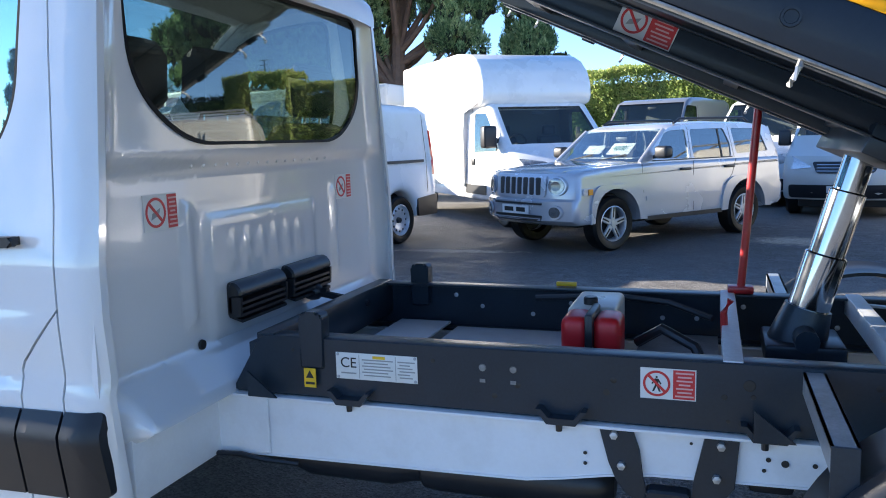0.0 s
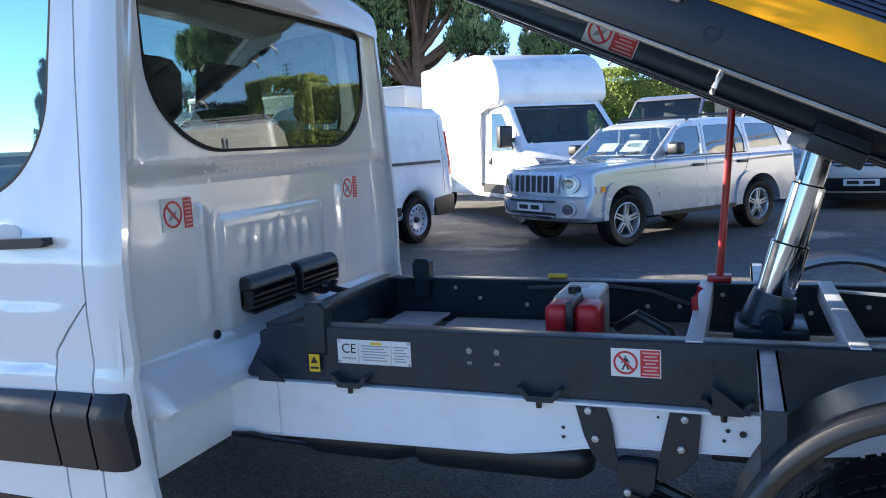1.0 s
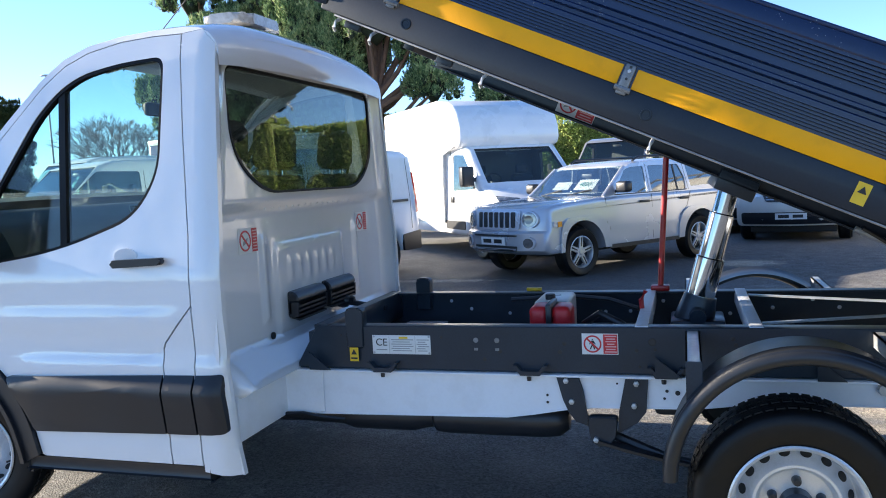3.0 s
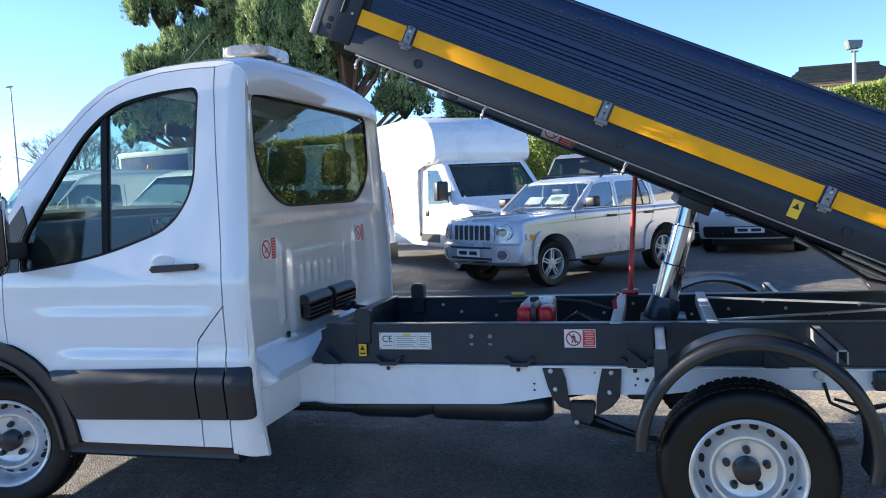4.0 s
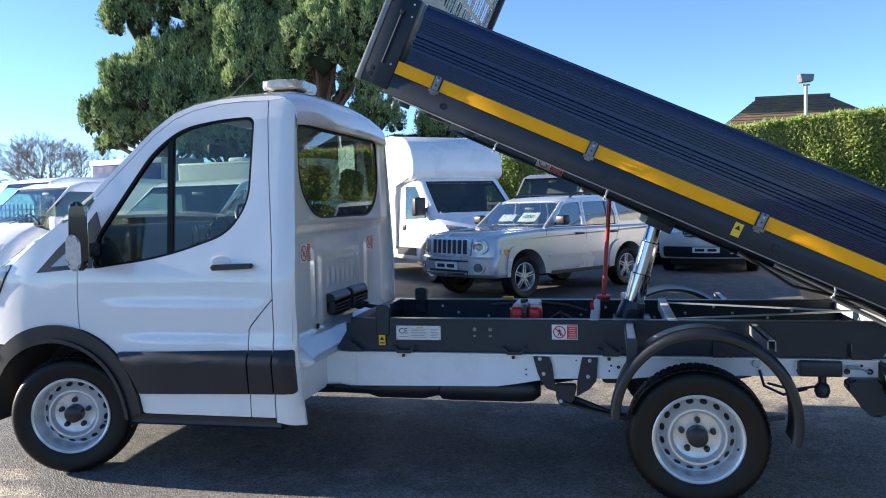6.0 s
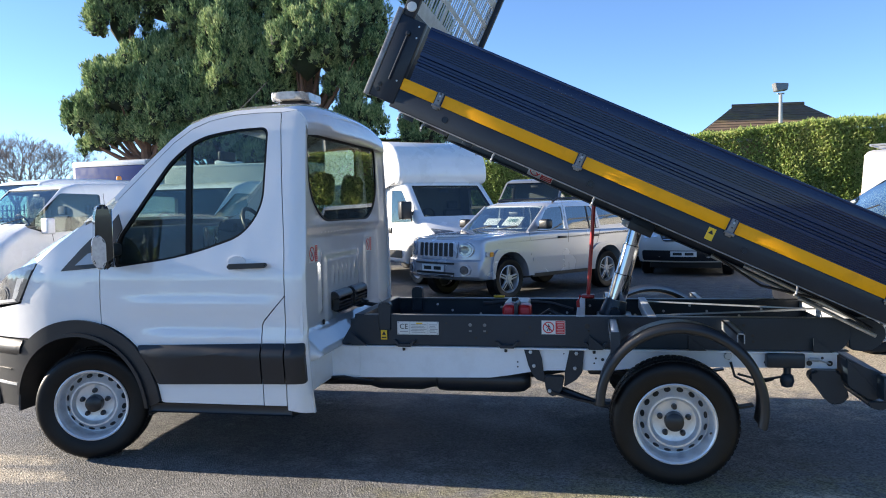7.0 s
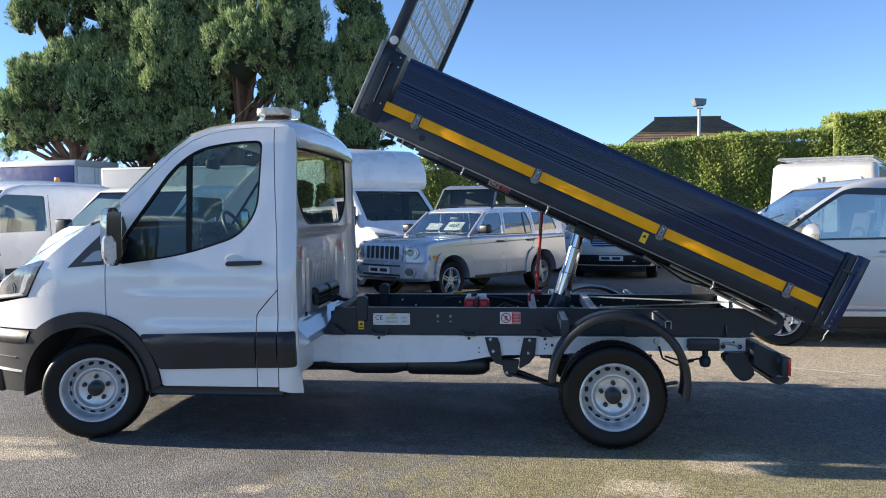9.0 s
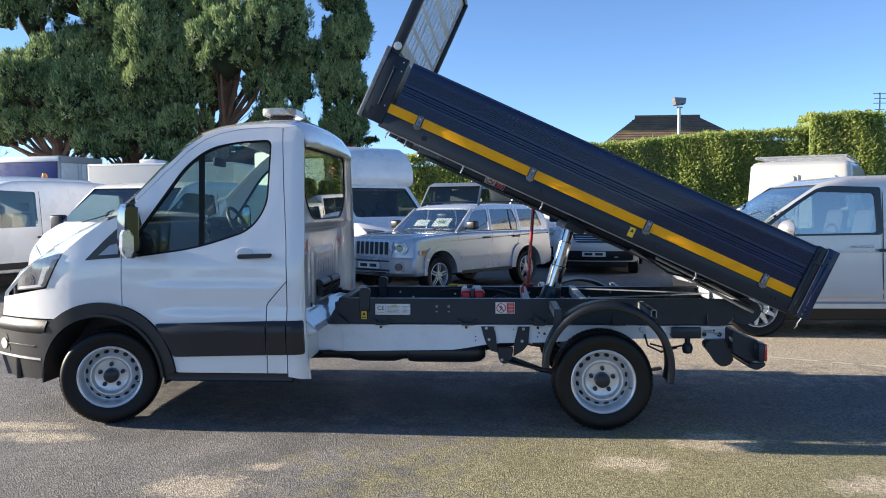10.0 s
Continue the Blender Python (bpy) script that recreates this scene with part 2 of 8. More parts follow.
def leaf_material(name, c1, c2, c3, through=0.25):
    m = bpy.data.materials.new(name)
    m.use_nodes = True
    nt = m.node_tree
    b = nt.nodes["Principled BSDF"]
    b.inputs["Roughness"].default_value = 0.8
    b.inputs["Specular IOR Level"].default_value = 0.15
    geo = nt.nodes.new("ShaderNodeNewGeometry")
    tc = nt.nodes.new("ShaderNodeTexCoord")
    noise_n = nt.nodes.new("ShaderNodeTexNoise")
    noise_n.inputs["Scale"].default_value = 0.7
    nt.links.new(tc.outputs["Object"], noise_n.inputs["Vector"])
    mixf = nt.nodes.new("ShaderNodeMath")
    mixf.operation = "MULTIPLY_ADD"
    nt.links.new(geo.outputs["Random Per Island"], mixf.inputs[0])
    mixf.inputs[1].default_value = 0.5
    nt.links.new(noise_n.outputs["Fac"], mixf.inputs[2])
    ramp = nt.nodes.new("ShaderNodeValToRGB")
    ramp.color_ramp.elements[0].position, ramp.color_ramp.elements[0].color = 0.45, (*c1, 1)
    ramp.color_ramp.elements[1].position, ramp.color_ramp.elements[1].color = 1.05, (*c3, 1)
    e = ramp.color_ramp.elements.new(0.72)
    e.color = (*c2, 1)
    nt.links.new(mixf.outputs[0], ramp.inputs[0])
    nt.links.new(ramp.outputs[0], b.inputs["Base Color"])
    tl = nt.nodes.new("ShaderNodeBsdfTranslucent")
    nt.links.new(ramp.outputs[0], tl.inputs["Color"])
    mx = nt.nodes.new("ShaderNodeMixShader")
    mx.inputs[0].default_value = through
    nt.links.new(b.outputs[0], mx.inputs[1])
    nt.links.new(tl.outputs[0], mx.inputs[2])
    nt.links.new(mx.outputs[0], nt.nodes["Material Output"].inputs["Surface"])
    return m


M["cypress"] = leaf_material("cypress_foliage", (0.05, 0.1, 0.05), (0.2, 0.31, 0.145), (0.48, 0.55, 0.28), 0.25)
M["hedge"] = leaf_material("hedge_foliage", (0.22, 0.3, 0.085), (0.37, 0.47, 0.15), (0.52, 0.54, 0.22), 0.5)
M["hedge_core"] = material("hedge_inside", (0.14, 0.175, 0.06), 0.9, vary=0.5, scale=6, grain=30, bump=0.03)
M["dry_bush"] = leaf_material("dry_bush_foliage", (0.1, 0.085, 0.045), (0.19, 0.16, 0.09), (0.3, 0.26, 0.16))
M["dark_hedge"] = leaf_material("dark_foliage", (0.014, 0.024, 0.009), (0.035, 0.05, 0.018), (0.07, 0.09, 0.03))


def asphalt():
    m = bpy.data.materials.new("asphalt")
    m.use_nodes = True
    nt = m.node_tree
    nd, lk = nt.nodes, nt.links
    b = nd["Principled BSDF"]
    tc = nd.new("ShaderNodeTexCoord")

    def nz(scale, detail=6.0, rough=0.6):
        n = nd.new("ShaderNodeTexNoise")
        n.inputs["Scale"].default_value, n.inputs["Detail"].default_value, n.inputs["Roughness"].default_value = scale, detail, rough
        lk.new(tc.outputs["Object"], n.inputs["Vector"])
        return n

    def rng(src, a, b2, c=0.0, d=1.0):
        r = nd.new("ShaderNodeMapRange")
        lk.new(src, r.inputs["Value"])
        for k, v in (("From Min", a), ("From Max", b2), ("To Min", c), ("To Max", d)):
            r.inputs[k].default_value = v
        return r.outputs[0]

    def blend(f, a, col):
        x = nd.new("ShaderNodeMix")
        x.data_type = "RGBA"
        lk.new(f, x.inputs["Factor"])
        lk.new(a, x.inputs[6])
        x.inputs[7].default_value = (*col, 1)
        return x.outputs[2]

    vor = nd.new("ShaderNodeTexVoronoi")
    vor.inputs["Scale"].default_value = 95.0
    lk.new(tc.outputs["Object"], vor.inputs["Vector"])
    big, mid, fine = nz(0.35), nz(1.6), nz(160.0, 3.0)
    cr = nd.new("ShaderNodeValToRGB")
    cr.color_ramp.elements[0].position, cr.color_ramp.elements[0].color = 0.3, (0.098, 0.097, 0.096, 1)
    cr.color_ramp.elements[1].position, cr.color_ramp.elements[1].color = 0.75, (0.23, 0.222, 0.21, 1)
    lk.new(mid.outputs["Fac"], cr.inputs[0])
    col = cr.outputs[0]
    col = blend(rng(big.outputs["Fac"], 0.55, 0.72, 0, 0.55), col, (0.15, 0.148, 0.11))
    col = blend(rng(nz(0.9, 8, 0.7).outputs["Fac"], 0.62, 0.7, 0, 0.5), col, (0.28, 0.262, 0.235))
    edge = nz(5.0, 7, 0.7)

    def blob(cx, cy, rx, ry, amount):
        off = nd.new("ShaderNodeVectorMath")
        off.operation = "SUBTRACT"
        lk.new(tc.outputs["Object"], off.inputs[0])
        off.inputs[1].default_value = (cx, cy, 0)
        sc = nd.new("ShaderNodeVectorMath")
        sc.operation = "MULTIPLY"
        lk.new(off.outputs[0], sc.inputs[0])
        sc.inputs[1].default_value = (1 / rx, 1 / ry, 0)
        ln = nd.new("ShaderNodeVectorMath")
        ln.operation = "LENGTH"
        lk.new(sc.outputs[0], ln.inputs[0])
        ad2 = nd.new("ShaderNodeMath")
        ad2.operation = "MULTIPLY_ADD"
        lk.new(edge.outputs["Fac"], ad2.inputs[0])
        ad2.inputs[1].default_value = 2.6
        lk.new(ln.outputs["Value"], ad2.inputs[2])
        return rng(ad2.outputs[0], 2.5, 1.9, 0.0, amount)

    # broad dark ground about the estate car; the colour carries its shade too
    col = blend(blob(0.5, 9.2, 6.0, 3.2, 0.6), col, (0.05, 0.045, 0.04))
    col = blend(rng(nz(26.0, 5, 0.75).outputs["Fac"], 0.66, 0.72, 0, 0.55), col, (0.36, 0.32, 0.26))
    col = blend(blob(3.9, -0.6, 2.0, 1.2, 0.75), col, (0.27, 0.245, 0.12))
    # darker tarmac under the truck, coloured to deepen its shadow
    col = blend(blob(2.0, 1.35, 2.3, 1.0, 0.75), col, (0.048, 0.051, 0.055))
    # sandy strip behind the truck, its colour lifted to look sunlit
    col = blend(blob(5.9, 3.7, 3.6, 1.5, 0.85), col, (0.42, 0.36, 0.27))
    # pale stains; the last two put streaks of sun into the colour
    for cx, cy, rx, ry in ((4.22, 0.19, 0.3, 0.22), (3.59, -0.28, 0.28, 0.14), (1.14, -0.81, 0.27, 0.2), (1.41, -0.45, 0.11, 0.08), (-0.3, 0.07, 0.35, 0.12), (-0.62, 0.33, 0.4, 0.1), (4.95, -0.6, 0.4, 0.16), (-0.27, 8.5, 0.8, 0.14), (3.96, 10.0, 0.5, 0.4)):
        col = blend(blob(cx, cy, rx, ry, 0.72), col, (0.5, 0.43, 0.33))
    hsv = nd.new("ShaderNodeHueSaturation")
    lk.new(col, hsv.inputs["Color"])
    st = nd.new("ShaderNodeSeparateColor")
    lk.new(vor.outputs["Color"], st.inputs[0])
    lk.new(rng(st.outputs[0], 0, 1, 0.5, 1.65), hsv.inputs["Value"])
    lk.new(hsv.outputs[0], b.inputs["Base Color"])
    lk.new(rng(mid.outputs["Fac"], 0.35, 0.65, 0.55, 0.9), b.inputs["Roughness"])
    bp = nd.new("ShaderNodeBump")
    bp.inputs["Strength"].default_value, bp.inputs["Distance"].default_value = 0.9, 0.009
    ad = nd.new("ShaderNodeMath")
    ad.operation = "ADD"
    lk.new(vor.outputs["Distance"], ad.inputs[0])
    lk.new(fine.outputs["Fac"], ad.inputs[1])
    lk.new(ad.outputs[0], bp.inputs["Height"])
    lk.new(bp.outputs[0], b.inputs["Normal"])
    return m


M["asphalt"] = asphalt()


# ---- mesh helpers ----
def link_mesh(name, bm, mat, parent=None, label="", smooth=True, angle=32):
    me = bpy.data.meshes.new(name)
    bmesh.ops.recalc_face_normals(bm, faces=bm.faces)
    bm.to_mesh(me)
    bm.free()
    me.materials.append(M[mat])
    if smooth:
        me.shade_smooth()
        me.set_sharp_from_angle(angle=radians(angle))
    ob = new(name, me)
    if parent:
        ob.parent = parent
    if label:
        tagged(ob, label)
    return ob


def part(name, bm, mat, parent, label="", smooth=True, angle=32):
    return link_mesh(name, bm, mat, parent, label, smooth, angle)


def thing(name, m, label, category, group="", kind=""):
    ob = new(name)
    ob.empty_display_size = 0.2
    ob.matrix_world = m
    return tagged(ob, label, category, group, kind)


def box(x0, x1, y0, y1, z0, z1, bev=0.0, bm=None, seg=2):
    bm = bm or bmesh.new()
    r = bmesh.ops.create_cube(bm, size=1.0)
    vs = r["verts"]
    for v in vs:
        v.co = Vector((x0 + (v.co.x + 0.5) * (x1 - x0), y0 + (v.co.y + 0.5) * (y1 - y0), z0 + (v.co.z + 0.5) * (z1 - z0)))
    if bev:
        es = list({e for v in vs for e in v.link_edges})
        bmesh.ops.bevel(bm, geom=es, offset=bev, segments=seg, affect="EDGES", profile=0.5)
    return bm


def prism(pts, a, b, axis="y", bev=0.0, bm=None, seg=1):
    """A polygon of two coordinates, pushed from a to b along an axis."""
    bm = bm or bmesh.new()
    put = {"y": lambda p, c: (p[0], c, p[1]), "x": lambda p, c: (c, p[0], p[1]), "z": lambda p, c: (p[0], p[1], c)}[axis]
    lo = [bm.verts.new(put(p, a)) for p in pts]
    hi = [bm.verts.new(put(p, b)) for p in pts]
    n = len(pts)
    bm.faces.new(lo[::-1])
    bm.faces.new(hi)
    for i in range(n):
        bm.faces.new((lo[i], lo[(i + 1) % n], hi[(i + 1) % n], hi[i]))
    if bev:
        es = list({e for v in lo + hi for e in v.link_edges})
        bmesh.ops.bevel(bm, geom=es, offset=bev, segments=seg, affect="EDGES", profile=0.5)
    return bm


def tube(pts, r, seg=8, bm=None, radii=None, cap=True):
    bm = bm or bmesh.new()
    pts = [Vector(p) for p in pts]
    rings = []
    for i, p in enumerate(pts):
        d = (pts[min(i + 1, len(pts) - 1)] - pts[max(i - 1, 0)]).normalized()
        up = Vector((0, 0, 1)) if abs(d.z) < 0.9 else Vector((1, 0, 0))
        a = d.cross(up).normalized()
        b = d.cross(a)
        rr = radii[i] if radii else r
        rings.append([bm.verts.new(p + rr * (math.cos(t) * a + math.sin(t) * b)) for t in [2 * math.pi * k / seg for k in range(seg)]])
    for q, s in zip(rings, rings[1:]):
        for k in range(seg):
            bm.faces.new((q[k], q[(k + 1) % seg], s[(k + 1) % seg], s[k]))
    if cap:
        bm.faces.new(rings[0])
        bm.faces.new(rings[-1][::-1])
    return bm


def lathe(profile, centre=(0, 0, 0), axis="y", seg=48, bm=None, start=0.0, sweep=2 * math.pi):
    """A profile of (radius, along) turned about an axis."""
    bm = bm or bmesh.new()
    c = Vector(centre)
    full = abs(sweep - 2 * math.pi) < 1e-6
    cols = []
    for k in range(seg if full else seg + 1):
        t = start + sweep * k / seg
        ct, st = math.cos(t), math.sin(t)
        cols.append([bm.verts.new(c + Vector({"y": (r * ct, h, r * st), "z": (r * ct, r * st, h), "x": (h, r * ct, r * st)}[axis])) for r, h in profile])
    n = len(cols)
    for k in range(n if full else n - 1):
        q, s = cols[k], cols[(k + 1) % n]
        for i in range(len(profile) - 1):
            bm.faces.new((q[i], q[i + 1], s[i + 1], s[i]))
    bmesh.ops.remove_doubles(bm, verts=bm.verts, dist=1e-5)
    return bm


def rounded(pts, r, seg=5):
    """Rounds the corners of a polygon; r: one radius, or one for each corner."""
    out, n = [], len(pts)
    for i in range(n):
        p, a, b = Vector(pts[i]).to_2d(), Vector(pts[i - 1]).to_2d(), Vector(pts[(i + 1) % n]).to_2d()
        rr = r[i] if isinstance(r, (list, tuple)) else r
        if rr <= 0:
            out.append(tuple(p))
            continue
        d1, d2 = (a - p), (b - p)
        k = min(rr, d1.length * 0.48, d2.length * 0.48)
        s, e = p + d1.normalized() * k, p + d2.normalized() * k
        for j in range(seg + 1):
            t = j / seg
            out.append(tuple((1 - t) ** 2 * s + 2 * t * (1 - t) * p + t * t * e))
    return out


def grid_fill(loops, step, bm=None):
    """A flat fill of loops of (u, v), later loops being holes, cut into strips no wider than step."""
    bm = bm or bmesh.new()
    edges = []
    for lp in loops:
        vs = [bm.verts.new((p[0], 0, p[1])) for p in lp]
        edges += [bm.edges.new((vs[i], vs[(i + 1) % len(vs)])) for i in range(len(vs))]
    bmesh.ops.triangle_fill(bm, use_beauty=True, use_dissolve=False, edges=edges)
    us, ws = [p[0] for p in loops[0]], [p[1] for p in loops[0]]
    for lo, hi, nrm in ((min(us), max(us), (1, 0, 0)), (min(ws), max(ws), (0, 0, 1))):
        k = lo + step
        while k < hi - 1e-4:
            bmesh.ops.bisect_plane(bm, geom=bm.verts[:] + bm.edges[:] + bm.faces[:], plane_co=(k * nrm[0], 0, k * nrm[2]), plane_no=nrm, dist=1e-5)
            k += step
    return bm


def thicken(bm, offset):
    """Gives a sheet of faces a thickness by moving a copy by offset(vertex)."""
    geo = bmesh.ops.duplicate(bm, geom=bm.verts[:] + bm.edges[:] + bm.faces[:])
    vm = geo["vert_map"]
    new_v = {v for v in geo["geom"] if isinstance(v, bmesh.types.BMVert)}
    old = [v for v in bm.verts if v not in new_v]
    border = [e for e in bm.edges if len(e.link_faces) == 1 and e.verts[0] not in new_v]
    for v in old:
        vm[v].co = v.co + Vector(offset(v.co))
    for e in border:
        a, b = e.verts
        bm.faces.new((a, b, vm[b], vm[a]))
    return bm


def words(text, size, name, mat, parent, m, align="CENTER", depth=0.0008):
    """Lettering as a mesh; m: its pose, text along x and up along y."""
    cu = bpy.data.curves.new(name, "FONT")
    cu.body, cu.size, cu.align_x, cu.align_y, cu.extrude = text, size, align, "CENTER", depth
    tmp = new(name, cu)
    me = bpy.data.meshes.new_from_object(tmp.evaluated_get(bpy.context.evaluated_depsgraph_get()))
    bpy.data.objects.remove(tmp)
    me.materials.clear()
    me.materials.append(M[mat])
    ob = new(name, me)
    ob.parent = parent
    ob.matrix_local = m
    return ob


def mix(a, b, t):
    return a + (b - a) * t


def smooth_step(a, b, x):
    t = min(1.0, max(0.0, (x - a) / (b - a)))
    return t * t * (3 - 2 * t)


def interp(x, table):
    return float(np.interp(x, [p[0] for p in table], [p[1] for p in table]))


def arc(cx, cz, r, a, b, n=14):
    return [(cx + r * math.cos(radians(mix(a, b, k / n))), cz + r * math.sin(radians(mix(a, b, k / n)))) for k in range(n + 1)]


# ---- ground ----
gm = bmesh.new()
bmesh.ops.create_grid(gm, x_segments=2, y_segments=2, size=400)
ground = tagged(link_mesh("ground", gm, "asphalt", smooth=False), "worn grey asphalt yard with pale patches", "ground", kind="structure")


# ---- hedges and trees ----
def leaf_cards(name, centres, normals, size, mat, parent, rnd, spread=0.5, fold=0.6, faces=None):
    """Many small folded leaf sprays, as one mesh."""
    n = len(centres)
    c = np.asarray(centres)
    d = np.asarray(normals) + rnd.normal(0, spread, (n, 3))
    d /= np.linalg.norm(d, axis=1)[:, None] + 1e-9
    r = rnd.normal(0, 1, (n, 3)) if faces is None else np.asarray(faces) + rnd.normal(0, 0.35, (n, 3))
    a = np.cross(d, r)
    a /= np.linalg.norm(a, axis=1)[:, None] + 1e-9
    s = size * rnd.uniform(0.55, 1.35, (n, 1))
    b = np.cross(d, a)
    v = np.empty((n, 4, 3))
    v[:, 0] = c - a * s * 0.32 - d * s * 0.2
    v[:, 1] = c + d * s
    v[:, 2] = c + a * s * 0.32 - d * s * 0.2
    v[:, 3] = c + b * s * fold * 0.4 + d * s * 0.15
    f = np.empty((n, 2, 3), int)
    k = np.arange(n)[:, None] * 4
    f[:, 0] = k + np.array([0, 1, 3])
    f[:, 1] = k + np.array([1, 2, 3])
    me = bpy.data.meshes.new(name)
    me.from_pydata(v.reshape(-1, 3).tolist(), [], f.reshape(-1, 3).tolist())
    me.materials.append(M[mat])
    ob = new(name, me)
    ob.parent = parent
    return ob


def hedge(name, p0, p1, depth, h0, h1, count, mat, seed, label):
    """A clipped hedge from p0 to p1: a dark core and a skin of leaf sprays."""
    rnd = np.random.default_rng(seed)
    p0, p1 = np.array(p0), np.array(p1)
    ln = np.linalg.norm(p1 - p0)
    t = (p1 - p0) / ln
    nrm = np.array([t[1], -t[0]])
    ob = thing(name, pose(p0[0], p0[1], 0), label, "hedge", kind="stuff")
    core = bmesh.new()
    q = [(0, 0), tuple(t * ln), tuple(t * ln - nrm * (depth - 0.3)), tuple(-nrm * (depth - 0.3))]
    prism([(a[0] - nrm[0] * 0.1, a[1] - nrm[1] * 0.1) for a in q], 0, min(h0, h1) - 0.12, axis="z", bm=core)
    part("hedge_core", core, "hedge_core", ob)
    u = rnd.uniform(0, ln, count)
    kind = rnd.uniform(0, 1, count)
    hh = h0 + (h1 - h0) * u / ln + 0.05 * np.sin(u * 1.3) + 0.03 * np.sin(u * 5.3 + 1) + rnd.normal(0, 0.04, count)
    zf = rnd.uniform(0, 1, count) ** 0.8
    front = kind < 0.72
    bump = 0.06 * np.sin(u * 1.7 + 2 * np.sin(zf * hh * 1.3)) + 0.04 * np.sin(u * 5.1 + zf * hh * 1.5) + rnd.normal(0, 0.05, count)
    off = np.where(front, bump, -rnd.uniform(0, depth, count))
    z = np.where(front, zf * hh, hh + 0.06 * np.sin(off * 6))
    c = np.stack([t[0] * u + nrm[0] * off, t[1] * u + nrm[1] * off, z], 1)
    nm = np.where(front[:, None], np.array([nrm[0], nrm[1], 0.45])[None], np.array([0, 0, 1.0])[None])
    leaf_cards("leaves", c, nm, 0.105, mat, ob, rnd, 0.55)
    return ob


hedge("hedge", (-6.0, 26.2), (9.0, 23.9), 1.6, 3.25, 3.95, 80000, "hedge", 3, "tall clipped evergreen hedge behind the parked vehicles")
hedge("hedge", (9.0, 23.9), (13.6, 23.2), 1.6, 3.95, 4.25, 28000, "hedge", 4, "tall clipped evergreen hedge behind the parked vehicles")
hedge("hedge", (13.5, 22.9), (15.8, 22.55), 2.2, 4.6, 4.6, 18000, "hedge", 5, "square-topped taller block of clipped hedge")
# this stretch lies in shade, which the dark leaf colour carries
hedge("hedge", (15.6, 27.0), (24.0, 26.0), 2.0, 4.5, 4.6, 7000, "dark_hedge", 6, "hedge beyond the taller block, its shade painted as dark leaves")
# out of view; added so that glass and paint reflect a hedge
hedge("hedge", (24.0, 24.0), (24.0, -20.0), 1.6, 4.2, 4.2, 40000, "hedge", 7, "unseen clipped hedge added at the yard end for reflections")


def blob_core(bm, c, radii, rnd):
    """A small uneven lump, coloured dark, that stands in for shade inside a crown."""
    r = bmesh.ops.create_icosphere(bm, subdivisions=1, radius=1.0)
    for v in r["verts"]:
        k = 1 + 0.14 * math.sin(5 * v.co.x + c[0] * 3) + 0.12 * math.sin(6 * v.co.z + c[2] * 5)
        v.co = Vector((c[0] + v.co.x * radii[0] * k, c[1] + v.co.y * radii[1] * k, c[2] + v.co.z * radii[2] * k))


